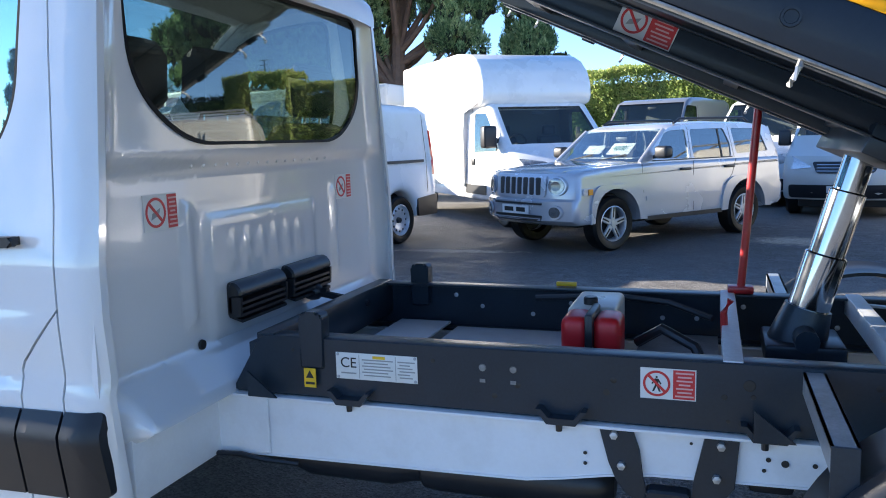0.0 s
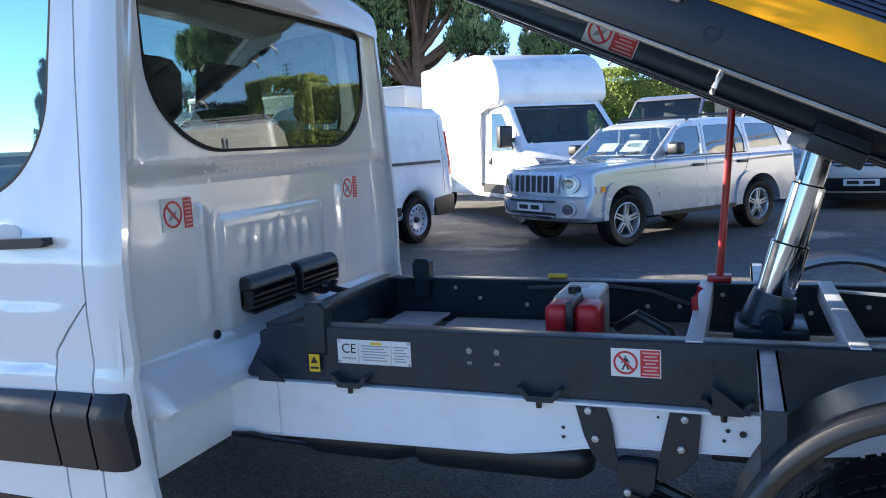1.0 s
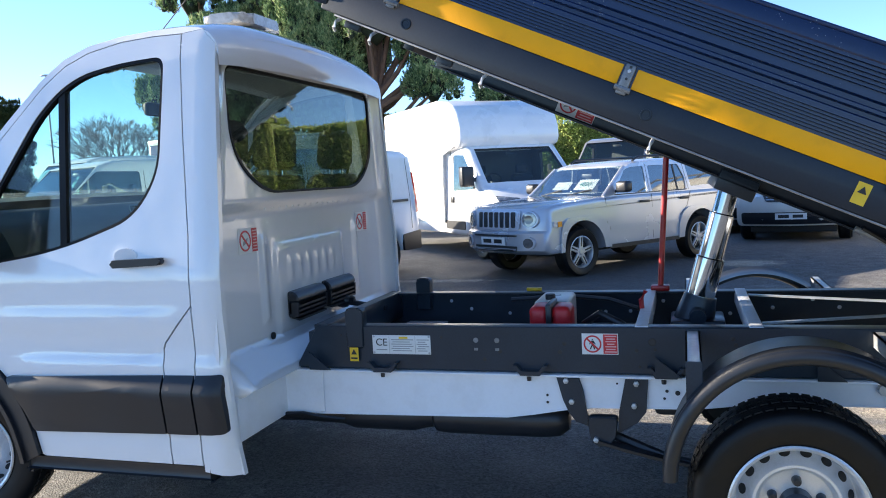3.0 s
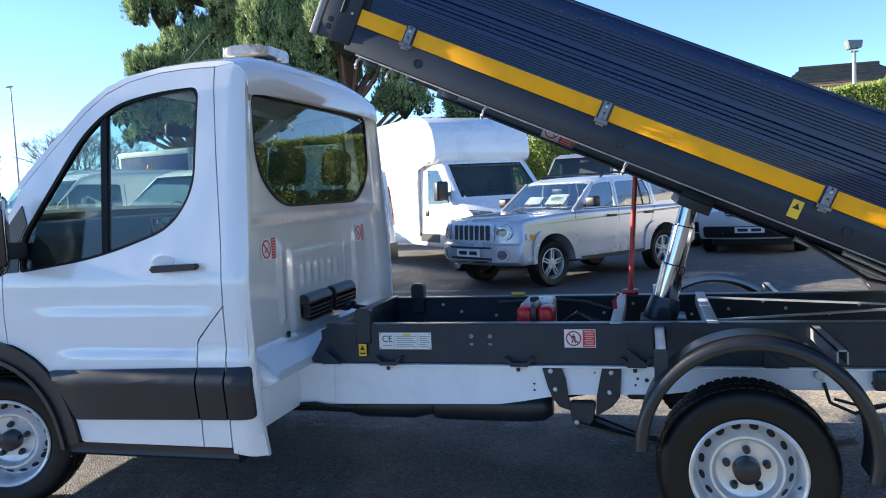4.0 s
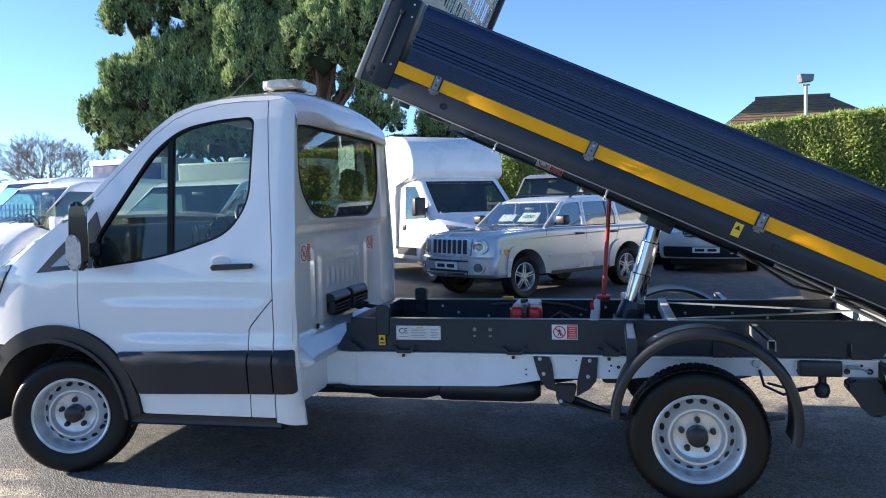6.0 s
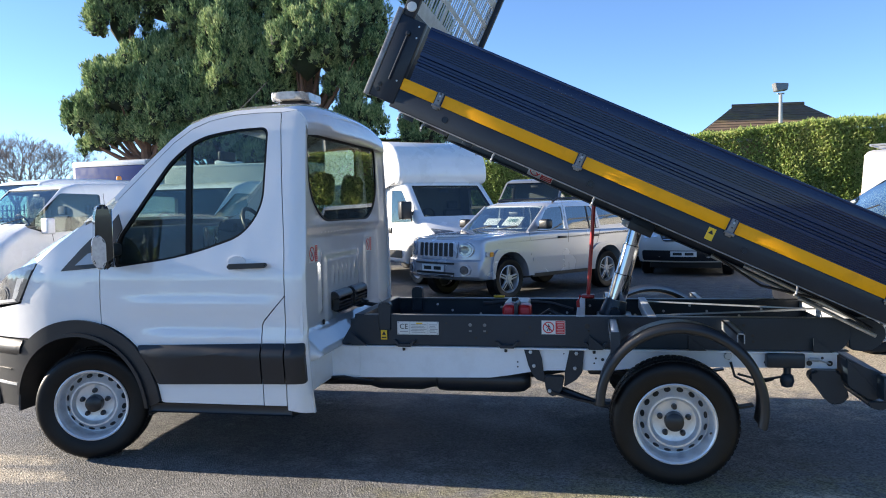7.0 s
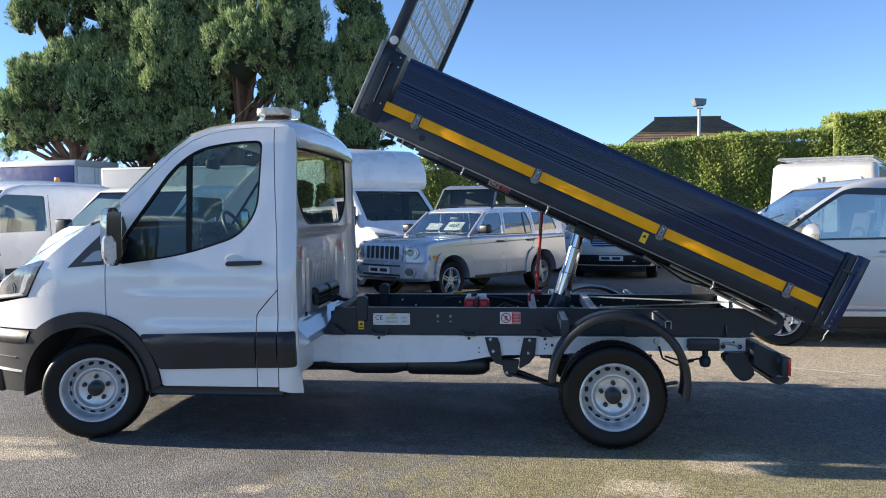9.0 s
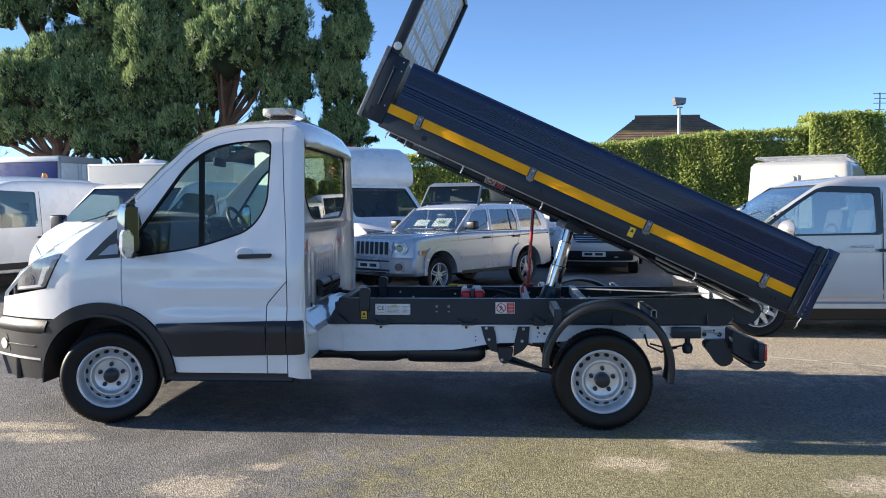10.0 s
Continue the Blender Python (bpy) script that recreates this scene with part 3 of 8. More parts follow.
def evergreen(x, y, plumes, seed, label, trunk_top=0.8, mat="cypress", fill=1.0, leaf=0.13):
    """An old evergreen: leaning trunk, rising limbs, and plumes (dx, dy, z, radius, half height) of upright tufts."""
    rnd = np.random.default_rng(seed)
    ob = thing("evergreen_tree", pose(x, y, 0), label, "tree", group="old evergreen trees")
    tr, inner = bmesh.new(), bmesh.new()
    mx = sum(p[0] for p in plumes) / len(plumes)
    top = max(p[2] for p in plumes) * trunk_top
    low = min(p[2] for p in plumes) * 0.75
    stem = lambda z: Vector((mx * (z / top) ** 1.6, 0.0, z))
    tube([stem(top * k / 6) + Vector((0.05 * math.sin(k * 2), 0.06 * math.cos(k * 3), 0)) for k in range(7)], 0.4, 10, tr, radii=[0.42, 0.34, 0.3, 0.26, 0.2, 0.15, 0.06])
    cs, ns, fs = [], [], []
    for dx, dy, z, r, h in plumes:
        c = np.array([dx, dy, z])
        s0 = stem(max(low * 0.45, min(top * 0.8, z - h * 1.6)))
        e = Vector((dx, dy, z))
        for j in range(3):
            tip = e + Vector((rnd.uniform(-0.5, 0.5) * r, rnd.uniform(-0.5, 0.5) * r, rnd.uniform(-0.5, 0.6) * h))
            tube([s0, s0 * 0.55 + tip * 0.45 - Vector((0, 0, 0.3)), tip], 0.1, 6, tr, radii=[0.15, 0.1, 0.03])
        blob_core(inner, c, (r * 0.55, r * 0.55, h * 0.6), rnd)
        tufts = int(40 * fill * (r * h) ** 0.8)
        for k in range(tufts):
            q = rnd.normal(0, 1, 3)
            q /= np.linalg.norm(q)
            if q[2] < -0.45:
                q[2] *= -0.5
            if q[1] > 0.5:
                q[1] *= -1
            lc = c + q * np.array([r, r, h]) * rnd.uniform(0.7, 1.0)
            lr = rnd.uniform(0.16, 0.36)
            lh = lr * rnd.uniform(1.3, 2.0)
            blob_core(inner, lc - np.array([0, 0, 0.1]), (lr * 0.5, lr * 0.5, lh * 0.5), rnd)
            n = int(400 * (lr / 0.4) ** 1.6)
            d = rnd.normal(0, 1, (n, 3))
            d /= np.linalg.norm(d, axis=1)[:, None]
            d[:, 2] = np.where(d[:, 2] < -0.5, -d[:, 2], d[:, 2])
            # tufts gather into finger-like sprays
            fin = 1 + 0.22 * np.sin(4 * np.arctan2(d[:, 1], d[:, 0]) + 3 * d[:, 2] + k)
            rr = (rnd.uniform(0.6, 1.02, n) * fin)[:, None]
            lean = np.array([q[0] * 0.35, q[1] * 0.35, 0.0])
            cs.append(lc + d * rr * np.array([lr, lr, lh]) + lean * (d[:, 2:3] * lr))
            ns.append(d * 0.55 + q * 0.25 + np.array([0, 0, 0.75]))
            fs.append(d + q * 0.25)
    part("trunk", tr, "bark", ob, "reddish brown trunk and limbs")
    part("crown_inside", inner, "crown_shade_core", ob, "dark lumps that paint shade inside the crown", angle=180)
    leaf_cards("crown", np.concatenate(cs), np.concatenate(ns), leaf, mat, ob, rnd, 0.3, 0.3, np.concatenate(fs))
    return ob


LAB = "old dark green evergreen with rounded plumes of foliage"
evergreen(-16.4, 29.0, [(-2.9, 0.3, 4.6, 0.8, 0.45), (1.4, -0.6, 4.3, 0.7, 0.4), (-1.6, 0.5, 10.4, 1.5, 1.9), (-2.6, 0, 5.7, 1.5, 1.3), (-1.2, -0.4, 6.9, 1.7, 1.7), (0.9, -0.5, 6.1, 1.4, 1.6), (-1.7, 0.8, 7.2, 1.3, 1.2), (0.1, 0.5, 8.0, 1.4, 1.5), (0.2, -0.3, 5.0, 1.1, 0.7), (-1.6, -0.2, 5.2, 1.2, 0.8)], 11, LAB)
evergreen(-13.6, 29.3, [(-0.4, -0.8, 4.0, 0.8, 0.4), (2.4, -0.9, 3.8, 0.7, 0.5), (-1.8, 0.2, 8.2, 1.3, 1.6), (0.6, -0.5, 4.9, 1.2, 0.9), (-0.1, -0.6, 6.3, 1.2, 1.9), (1.4, -0.9, 7.9, 1.3, 2.6), (-0.2, 0.2, 10.0, 1.7, 2.3), (-2.6, 0.8, 11.2, 2.0, 1.8), (1.4, -0.3, 6.0, 1.3, 1.6), (-0.4, 0.6, 13.0, 2.0, 2.3), (-2.8, 1.0, 13.6, 1.6, 1.8), (0.9, 0.3, 10.8, 1.5, 2.2), (-1.3, -0.3, 4.9, 1.0, 0.6), (1.8, -0.4, 4.3, 0.9, 0.5)], 12, LAB)
evergreen(-9.3, 29.0, [(-1.6, -0.3, 5.1, 1.2, 1.0), (-1.2, -0.6, 7.0, 1.1, 2.2), (-0.9, 0.4, 10.4, 1.6, 2.6), (0.7, -1.0, 8.2, 1.6, 2.0), (2.5, -0.7, 8.8, 1.6, 2.4), (0.4, 0, 12.4, 2.0, 2.5), (2.3, 0.4, 12.6, 1.9, 2.5), (-1.6, 0.6, 13.2, 1.8, 2.4), (2.4, 0, 6.8, 1.3, 1.4), (2.7, 0, 5.2, 1.1, 1.0)], 13, LAB)
evergreen(-3.95, 30.0, [(0, 0, 4.9, 1.0, 1.2), (-0.15, 0, 6.8, 1.05, 1.5), (0.1, 0, 8.8, 1.0, 1.6), (-0.1, 0, 10.8, 0.9, 1.6), (0, 0.1, 12.8, 0.75, 1.6)], 14, "narrow dark evergreen beside the broader trees", fill=1.2)
evergreen(-12.5, 34.0, [(-2.0, 0, 8.4, 2.0, 2.3), (1.2, 0, 8.0, 2.1, 2.6), (3.2, 0, 9.4, 1.9, 2.8), (0.4, 0.5, 11.8, 2.4, 2.9), (3.4, 0.4, 13.2, 2.2, 2.8), (5.2, 0.4, 8.0, 1.6, 2.4)], 15, LAB, fill=0.7)
evergreen(-46.0, 46.0, [(0, 0, 2.4, 2.0, 2.2), (0.2, 0, 5.0, 1.7, 2.2), (0, 0, 7.4, 1.1, 1.8)], 19, "dark conifer at the far edge of the yard", mat="dark_hedge")


def undergrowth(x, y, w, h, seed):
    rnd = np.random.default_rng(seed)
    n = 15000
    z = h * 0.6 * rnd.uniform(0, 1, n) ** 0.9
    c = np.stack([rnd.normal(0, w * 0.42, n), rnd.normal(0, 0.6, n), z], 1)
    c[:, 2] *= np.clip(1.15 - (c[:, 0] / (1.1 * w)) ** 2 + 0.2 * np.sin(c[:, 0] * 4 + seed), 0.05, 1.2)
    ob = thing("bush", pose(x, y, 0), "tangled dry brown bush under the evergreens", "bush", kind="stuff")
    leaf_cards("leaves", c, rnd.normal(0, 1, (n, 3)) + np.array([0, 0, 0.5]), 0.1, "dry_bush", ob, rnd, 0.6)


undergrowth(-12.4, 28.4, 2.4, 4.6, 31)
undergrowth(-9.6, 28.2, 1.9, 4.4, 32)
undergrowth(-6.6, 29.4, 2.0, 4.6, 33)
hedge("hedge", (-12.8, 32.6), (-3.0, 31.6), 1.5, 4.4, 4.8, 26000, "dark_hedge", 9, "dark rough hedge behind the evergreens")


def bare_tree(x, y, h, seed, spread=0.42, fork=6, up=0.55):
    rnd = random.Random(seed)
    ob = thing("bare_tree", pose(x, y, 0), "leafless rounded tree with fine twigs", "tree", group="bare winter trees")
    bm = bmesh.new()

    def limb(p, d, ln, r, depth):
        bend = Vector((rnd.uniform(-1, 1), rnd.uniform(-1, 1), rnd.uniform(-0.2, 1))) * ln * 0.07
        e = p + d * ln
        tube([p, p + d * ln * 0.5 + bend, e], r, 3 if depth > 2 else 5, bm, radii=[r, r * 0.85, r * 0.66], cap=False)
        if depth > 5:
            return
        for k in range(3):
            nd = (d + Vector((rnd.uniform(-1, 1), rnd.uniform(-1, 1), rnd.uniform(-0.5, 0.6))) * spread * (1 + 0.12 * depth)).normalized()
            limb(e, nd, ln * rnd.uniform(0.6, 0.8), max(0.009, r * 0.6), depth + 1)

    hub = Vector((0, 0, h * 0.24))
    tube([(0, 0, 0), hub * 0.6, hub], 0.2, 8, bm, radii=[h * 0.028, h * 0.024, h * 0.022])
    for k in range(fork):
        a = 2 * math.pi * (k + 0.3 * rnd.random()) / fork
        d = Vector((math.cos(a), math.sin(a), up * rnd.uniform(0.8, 1.6) * 2)).normalized()
        limb(hub, d, h * 0.22, h * 0.009, 1)
    part("trunk", bm, "twig", ob, smooth=False)
    return ob


bare_tree(-33.4, 44.0, 7.6, 2, 0.5, 12, 0.4)
bare_tree(-36.5, 45.0, 8.0, 3, 0.42, 7, 0.7)
bare_tree(-28.0, 52.0, 7.0, 5)
bare_tree(-24.0, 8.6, 4.6, 7, 0.5, 8, 0.5)
bare_tree(-24.5, 12.5, 4.2, 8, 0.5, 8, 0.5)

# ---- house roof, chimney, floodlight behind the hedge ----
house = thing("house", pose(10.7, 33.0, 0), "brick house with a brown hipped tile roof behind the hedge", "house")
part("wall", box(-3.2, 3.2, -3.0, 3.0, 0, 4.0), "brick", house)
rf = bmesh.new()
b4 = [rf.verts.new(p) for p in ((-3.6, -3.4, 3.95), (3.6, -3.4, 3.95), (3.6, 3.4, 3.95), (-3.6, 3.4, 3.95))]
r2 = [rf.verts.new(p) for p in ((-1.35, 0, 5.75), (1.55, 0, 5.75))]
for f in ((b4[0], b4[1], r2[1], r2[0]), (b4[1], b4[2], r2[1]), (b4[2], b4[3], r2[0], r2[1]), (b4[3], b4[0], r2[0]), (b4[3], b4[2], b4[1], b4[0])):
    rf.faces.new(f)
roofp = part("roof", rf, "tile", house, smooth=False)
for k in range(13):
    z = 4.02 + 0.132 * k
    f = (z - 3.95) / 1.8
    w = mix(3.6, 1.4, f)
    yy = mix(-3.4, 0, f)
    part("tile_course", box(-w, w, yy - 0.03, yy + 0.02, z - 0.012, z + 0.012), "tile", roofp, smooth=False)
part("ridge", tube([(-1.4, 0, 5.77), (1.6, 0, 5.77)], 0.09, 8), "tile", roofp)
chim = thing("chimney", pose(20.4, 34.0, 0), "red brick chimney with a clay pot beyond the hedge", "chimney")
part("stack", box(-0.35, 0.35, -0.35, 0.35, 0, 5.6, 0.02), "brick", chim)
part("cap", box(-0.42, 0.42, -0.42, 0.42, 5.6, 5.72, 0.02), "brick", chim)
part("pot", lathe([(0.1, 6.1), (0.14, 6.05), (0.13, 5.72)], (0, 0, 0), "z", 12), "brick", chim)

aer = thing("tv_aerial", pose(20.93, 34.0, 0), "thin grey television aerial on a mast", "aerial")
part("mast", tube([(0, 0, 0), (0, 0, 6.9)], 0.03, 6), "grey", aer)
for zz, hw in ((6.85, 0.32), (6.62, 0.26), (6.4, 0.3), (6.1, 0.22)):
    part("crossbar", tube([(-hw, 0, zz), (hw, 0, zz)], 0.018, 5), "grey", aer)


def floodlight(x, y, h, turn):
    ob = thing("floodlight_post", pose(x, y, 0, 0, 0, turn), "grey floodlight on a tall thin post", "street lamp")
    part("post", tube([(0, 0, 0), (0, 0, h)], 0.06, 10, radii=[0.09, 0.055]), "grey", ob)
    part("bracket", tube([(-0.12, 0, h), (0.12, 0, h)], 0.03, 6), "grey", ob)
    hd = part("lamp_head", prism([(-0.2, h + 0.06), (0.2, h + 0.1), (0.24, h + 0.34), (-0.26, h + 0.36)], -0.12, 0.16, bev=0.03), "old_galv", ob)
    part("lens", prism([(-0.16, h + 0.1), (0.16, h + 0.13), (0.19, h + 0.3), (-0.21, h + 0.32)], -0.135, -0.122), "lamp_dark", hd)
    return ob


floodlight(9.5, 24.8, 5.2, 10)
for xx, yy, hh in ((-40.2, 44.0, 10.2), (-22.0, 60.0, 7.5)):
    ob = thing("lamp_post", pose(xx, yy, 0), "tall thin grey lamp post in the distance", "street lamp")
    part("post", tube([(0, 0, 0), (0, 0, hh)], 0.07, 8, radii=[0.09, 0.05]), "grey", ob)
    part("lamp_head", box(-0.4, 0.15, -0.1, 0.1, hh, hh + 0.12, 0.03), "grey", ob)


# wooden fence between luton van and hedge
fence = thing("wooden_fence", pose(-1.0, 23.2, 0), "weathered wooden fence in front of the hedge", "fence")
for k in range(9):
    part("post", box(k * 1.8 - 0.06, k * 1.8 + 0.06, -0.06, 0.06, 0, 1.75, 0.01), "wood", fence)
for zz in (0.5, 1.0, 1.5):
    part("rail", box(0, 14.4, -0.1, -0.062, zz - 0.05, zz + 0.05, 0.005), "wood", fence)
pal = thing("steel_fence", pose(-30.0, 30.0, 0), "dark steel palisade fence at the edge of the yard", "fence")
for k in range(48):
    part("pale", box(k * 0.24, k * 0.24 + 0.07, -0.02, 0.02, 0.1, 2.0), "frame", pal, smooth=False)
for zz in (0.5, 1.7):
    part("rail", box(0, 11.4, 0.022, 0.06, zz, zz + 0.06), "frame", pal, smooth=False)

line = tagged(link_mesh("painted_line", prism([(5.3, 3.33), (5.3, 3.27), (10.5, 0.77), (10.5, 0.83)], 0.002, 0.006, axis="z"), "line_paint", smooth=False), "worn white painted bay line on the asphalt", "road marking", kind="structure")


# ---- parked vehicles: local x forward, y to their left ----
class Shape:
    """Side outline with a crown: gives places on the body's skin."""

    def __init__(self, prof, w, zb, k, bow, x_mid, x_front, power=2):
        self.prof, self.w, self.zb, self.k, self.bow, self.xm, self.xf, self.power = prof, w, zb, k, bow, x_mid, x_front, power

    def at(self, x, y, z):
        s = max(-1.2, min(1.2, y / self.w))
        return Vector((x - self.bow * abs(s) ** self.power * smooth_step(self.xm, self.xf, x), y * (1 - self.k * max(0.0, z - self.zb)), z))

    def front(self, z, lo=0.0):
        best = -9.0
        p = self.prof
        for (xa, za), (xb, zb) in zip(p, p[1:] + p[:1]):
            if min(za, zb) - 1e-6 <= z <= max(za, zb) + 1e-6 and abs(za - zb) > 1e-6:
                best = max(best, xa + (xb - xa) * (z - za) / (zb - za))
        return best


def shift_in(pts, d):
    n = len(pts)
    out = []
    area = sum(pts[i][0] * pts[(i + 1) % n][1] - pts[(i + 1) % n][0] * pts[i][1] for i in range(n))
    sg = 1 if area > 0 else -1
    for i in range(n):
        a, b = Vector(pts[i - 1]), Vector(pts[(i + 1) % n])
        t = (b - a)
        t = t.normalized() if t.length > 1e-6 else Vector((1, 0))
        out.append((pts[i][0] - sg * t.y * d, pts[i][1] + sg * t.x * d))
    return out


def body_mesh(sh, r):
    bm = bmesh.new()
    w = sh.w
    lv = [(-w, r + 0.035), (-w, r), (-w + r * 0.12, r * 0.5), (-w + r * 0.4, r * 0.16), (-w + r, 0.0), (-w * 0.5, 0), (0, 0), (w * 0.5, 0), (w - r, 0.0), (w - r * 0.4, r * 0.16), (w - r * 0.12, r * 0.5), (w, r), (w, r + 0.035)]
    rings = []
    for y, d in lv:
        rings.append([bm.verts.new(sh.at(p[0], y, p[1])) for p in shift_in(sh.prof, d)])
    n = len(sh.prof)
    for a, b in zip(rings, rings[1:]):
        for i in range(n):
            bm.faces.new((a[i], a[(i + 1) % n], b[(i + 1) % n], b[i]))
    bm.faces.new(rings[0][::-1])
    bm.faces.new(rings[-1])
    return bm


def side_patch(sh, pts, side, proud=0.004, thick=0.012, step=0.25):
    bm = grid_fill([pts], step)
    for v in bm.verts:
        q = sh.at(v.co.x, side * sh.w, v.co.z)
        v.co = Vector((q.x, q.y + side * proud, q.z))
    return thicken(bm, lambda c: (0, -side * thick, 0))


def front_patch(sh, pts, proud=0.006, thick=0.02, step=0.12, x_of=None):
    """A patch on the front, cut to an outline in y and z."""
    bm = grid_fill([pts], step)
    for v in bm.verts:
        x = (x_of or sh.front)(v.co.z)
        q = sh.at(x, v.co.x, v.co.z)
        v.co = Vector((q.x + proud, q.y, q.z))
    return thicken(bm, lambda c: (-thick, 0, 0))


def screen_patch(sh, a, b, f0, f1, proud=0.006):
    """Windscreen from profile point a up to b."""
    bm = bmesh.new()
    rows = []
    nx, nz = (b[1] - a[1]), -(b[0] - a[0])
    ln = math.hypot(nx, nz)
    for k in range(5):
        t = k / 4
        x, z = mix(a[0], b[0], t) + proud * nx / ln, mix(a[1], b[1], t) + proud * nz / ln
        f = mix(f0, f1, t)
        rows.append([bm.verts.new(sh.at(x, sh.w * f * s, z)) for s in [-1 + 2 * j / 10 for j in range(11)]])
    for p, q in zip(rows, rows[1:]):
        for j in range(10):
            bm.faces.new((p[j], p[j + 1], q[j + 1], q[j]))
    return thicken(bm, lambda c: (-0.006 * nx / ln, 0, -0.006 * nz / ln))


def carve(ob, cutters):
    """Cuts closed meshes out of a body, one by one; a cutter is (bmesh, material). A cut that fails is tried again a little to the side."""
    bpy.context.view_layer.update()

    def reach(me):
        c = np.array([v.co for v in me.vertices])
        return np.concatenate([c.min(0), c.max(0)])

    full = reach(ob.data)
    for bm, mat in cutters:
        bmesh.ops.recalc_face_normals(bm, faces=bm.faces)
        me = bpy.data.meshes.new("cut")
        bm.to_mesh(me)
        bm.free()
        me.materials.append(M[mat])
        c = new("cut", me)
        for dx, dy, dz in ((0, 0, 0), (0.0023, 0.0011, 0.0017), (-0.0031, 0.0019, -0.0013), (0.0047, -0.0023, 0.0037), (-0.0061, -0.0029, 0.0053)):
            c.matrix_world = ob.matrix_world @ Matrix.Translation((dx, dy, dz))
            md = ob.modifiers.new("cut", "BOOLEAN")
            md.operation, md.solver, md.object, md.material_mode = "DIFFERENCE", "EXACT", c, "TRANSFER"
            bpy.context.view_layer.update()
            got = bpy.data.meshes.new_from_object(ob.evaluated_get(bpy.context.evaluated_depsgraph_get()))
            ob.modifiers.clear()
            if len(got.vertices) > 0.85 * len(ob.data.vertices) and np.abs(reach(got)[[0, 1, 3, 4, 5]] - full[[0, 1, 3, 4, 5]]).max() < 0.03:
                ob.data = got
                break
        bpy.data.objects.remove(c)
    ob.data.shade_smooth()
    ob.data.set_sharp_from_angle(angle=radians(38))


def fit_out(ob, body, sh, windows, screen, rear_x, seat_rows, rhd=-1):
    """Hollows the cabin, opens its windows, and puts in dashboard, wheel and seats."""
    a, b, f0, f1 = screen
    top = [a] + [p for p in sh.prof if p[1] > a[1] and rear_x < p[0] < a[0] - 0.02]
    roof_z = interp(rear_x, sorted((p[0], p[1]) for p in top))
    poly = shift_in([(a[0], 0.78)] + top + [(rear_x, roof_z), (rear_x, 0.78)], 0.055)
    inner = Shape(poly, sh.w - 0.07, sh.zb, sh.k, sh.bow, sh.xm, sh.xf)
    cuts = [(body_mesh(inner, 0.06), "cabin")]
    for pts in windows:
        cuts.append((prism(rounded(pts, 0.05, 4), -1.6, 1.6), "ink"))
    nx, nz = (b[1] - a[1]), -(b[0] - a[0])
    ln = math.hypot(nx, nz)
    bm = bmesh.new()
    lo = []
    for dep in (0.12, -0.16):
        rows = []
        for k in range(5):
            t = mix(0.04, 0.97, k / 4)
            x, z = mix(a[0], b[0], t) + dep * nx / ln, mix(a[1], b[1], t) + dep * nz / ln
            f = mix(f0, f1, t)
            rows.append([bm.verts.new(sh.at(x, sh.w * f * s, z)) for s in [-1 + 2 * j / 10 for j in range(11)]])
        lo.append(rows)
    o, i = lo
    for p, q in zip(o, o[1:]):
        for j in range(10):
            bm.faces.new((p[j], p[j + 1], q[j + 1], q[j]))
    for p, q in zip(i, i[1:]):
        for j in range(10):
            bm.faces.new((q[j], q[j + 1], p[j + 1], p[j]))
    ro = o[0] + [r[-1] for r in o[1:]] + o[-1][-2::-1] + [r[0] for r in o[-2:0:-1]]
    ri = i[0] + [r[-1] for r in i[1:]] + i[-1][-2::-1] + [r[0] for r in i[-2:0:-1]]
    for k in range(len(ro)):
        bm.faces.new((ro[k], ri[k], ri[(k + 1) % len(ro)], ro[(k + 1) % len(ro)]))
    cuts.append((bm, "ink"))
    if body:
        carve(body, cuts)
    else:
        for tool, _ in cuts:
            tool.free()
    w = sh.w - 0.12
    ax, az = a
    dash = part("dashboard", prism(rounded([(ax - 0.1, 0.6), (ax - 0.1, az - 0.06), (ax - 0.3, az - 0.02), (ax - 0.55, az - 0.04), (ax - 0.62, az - 0.2), (ax - 0.5, 0.6)], 0.05, 3), -w, w), "trim", ob)
    yw = rhd * w * 0.48
    circ = [Vector((ax - 0.8, yw, az + 0.02)) + Matrix.Rotation(radians(30), 3, "Y") @ Vector((0, 0.185 * math.cos(t), 0.185 * math.sin(t))) for t in [2 * math.pi * k / 20 for k in range(21)]]
    sw = tube(circ, 0.017, 6)
    tube([circ[0], circ[10]], 0.02, 5, sw)
    tube([(ax - 0.55, yw, az - 0.1), (ax - 0.79, yw, az + 0.015)], 0.04, 8, sw)
    part("steering_wheel", sw, "ink", ob)
    part("rear_view_mirror", box(b[0] - 0.06, b[0] - 0.03, -0.11, 0.11, b[1] - 0.16, b[1] - 0.1, 0.01), "ink", ob)
    for xs in seat_rows:
        for yy in (-w * 0.5, w * 0.5):
            s = part("seat", box(xs, xs + 0.5, yy - 0.23, yy + 0.23, 0.7, 0.88, 0.05), "seat", ob)
            part("backrest", prism(rounded([(xs - 0.02, 0.8), (xs + 0.12, 0.8), (xs - 0.02, az + 0.14), (xs - 0.13, az + 0.14)], 0.04, 3), yy - 0.23, yy + 0.23, bev=0.03), "seat", s)
            part("headrest", box(xs - 0.14, xs - 0.04, yy - 0.12, yy + 0.12, az + 0.17, az + 0.34, 0.035), "seat", s)


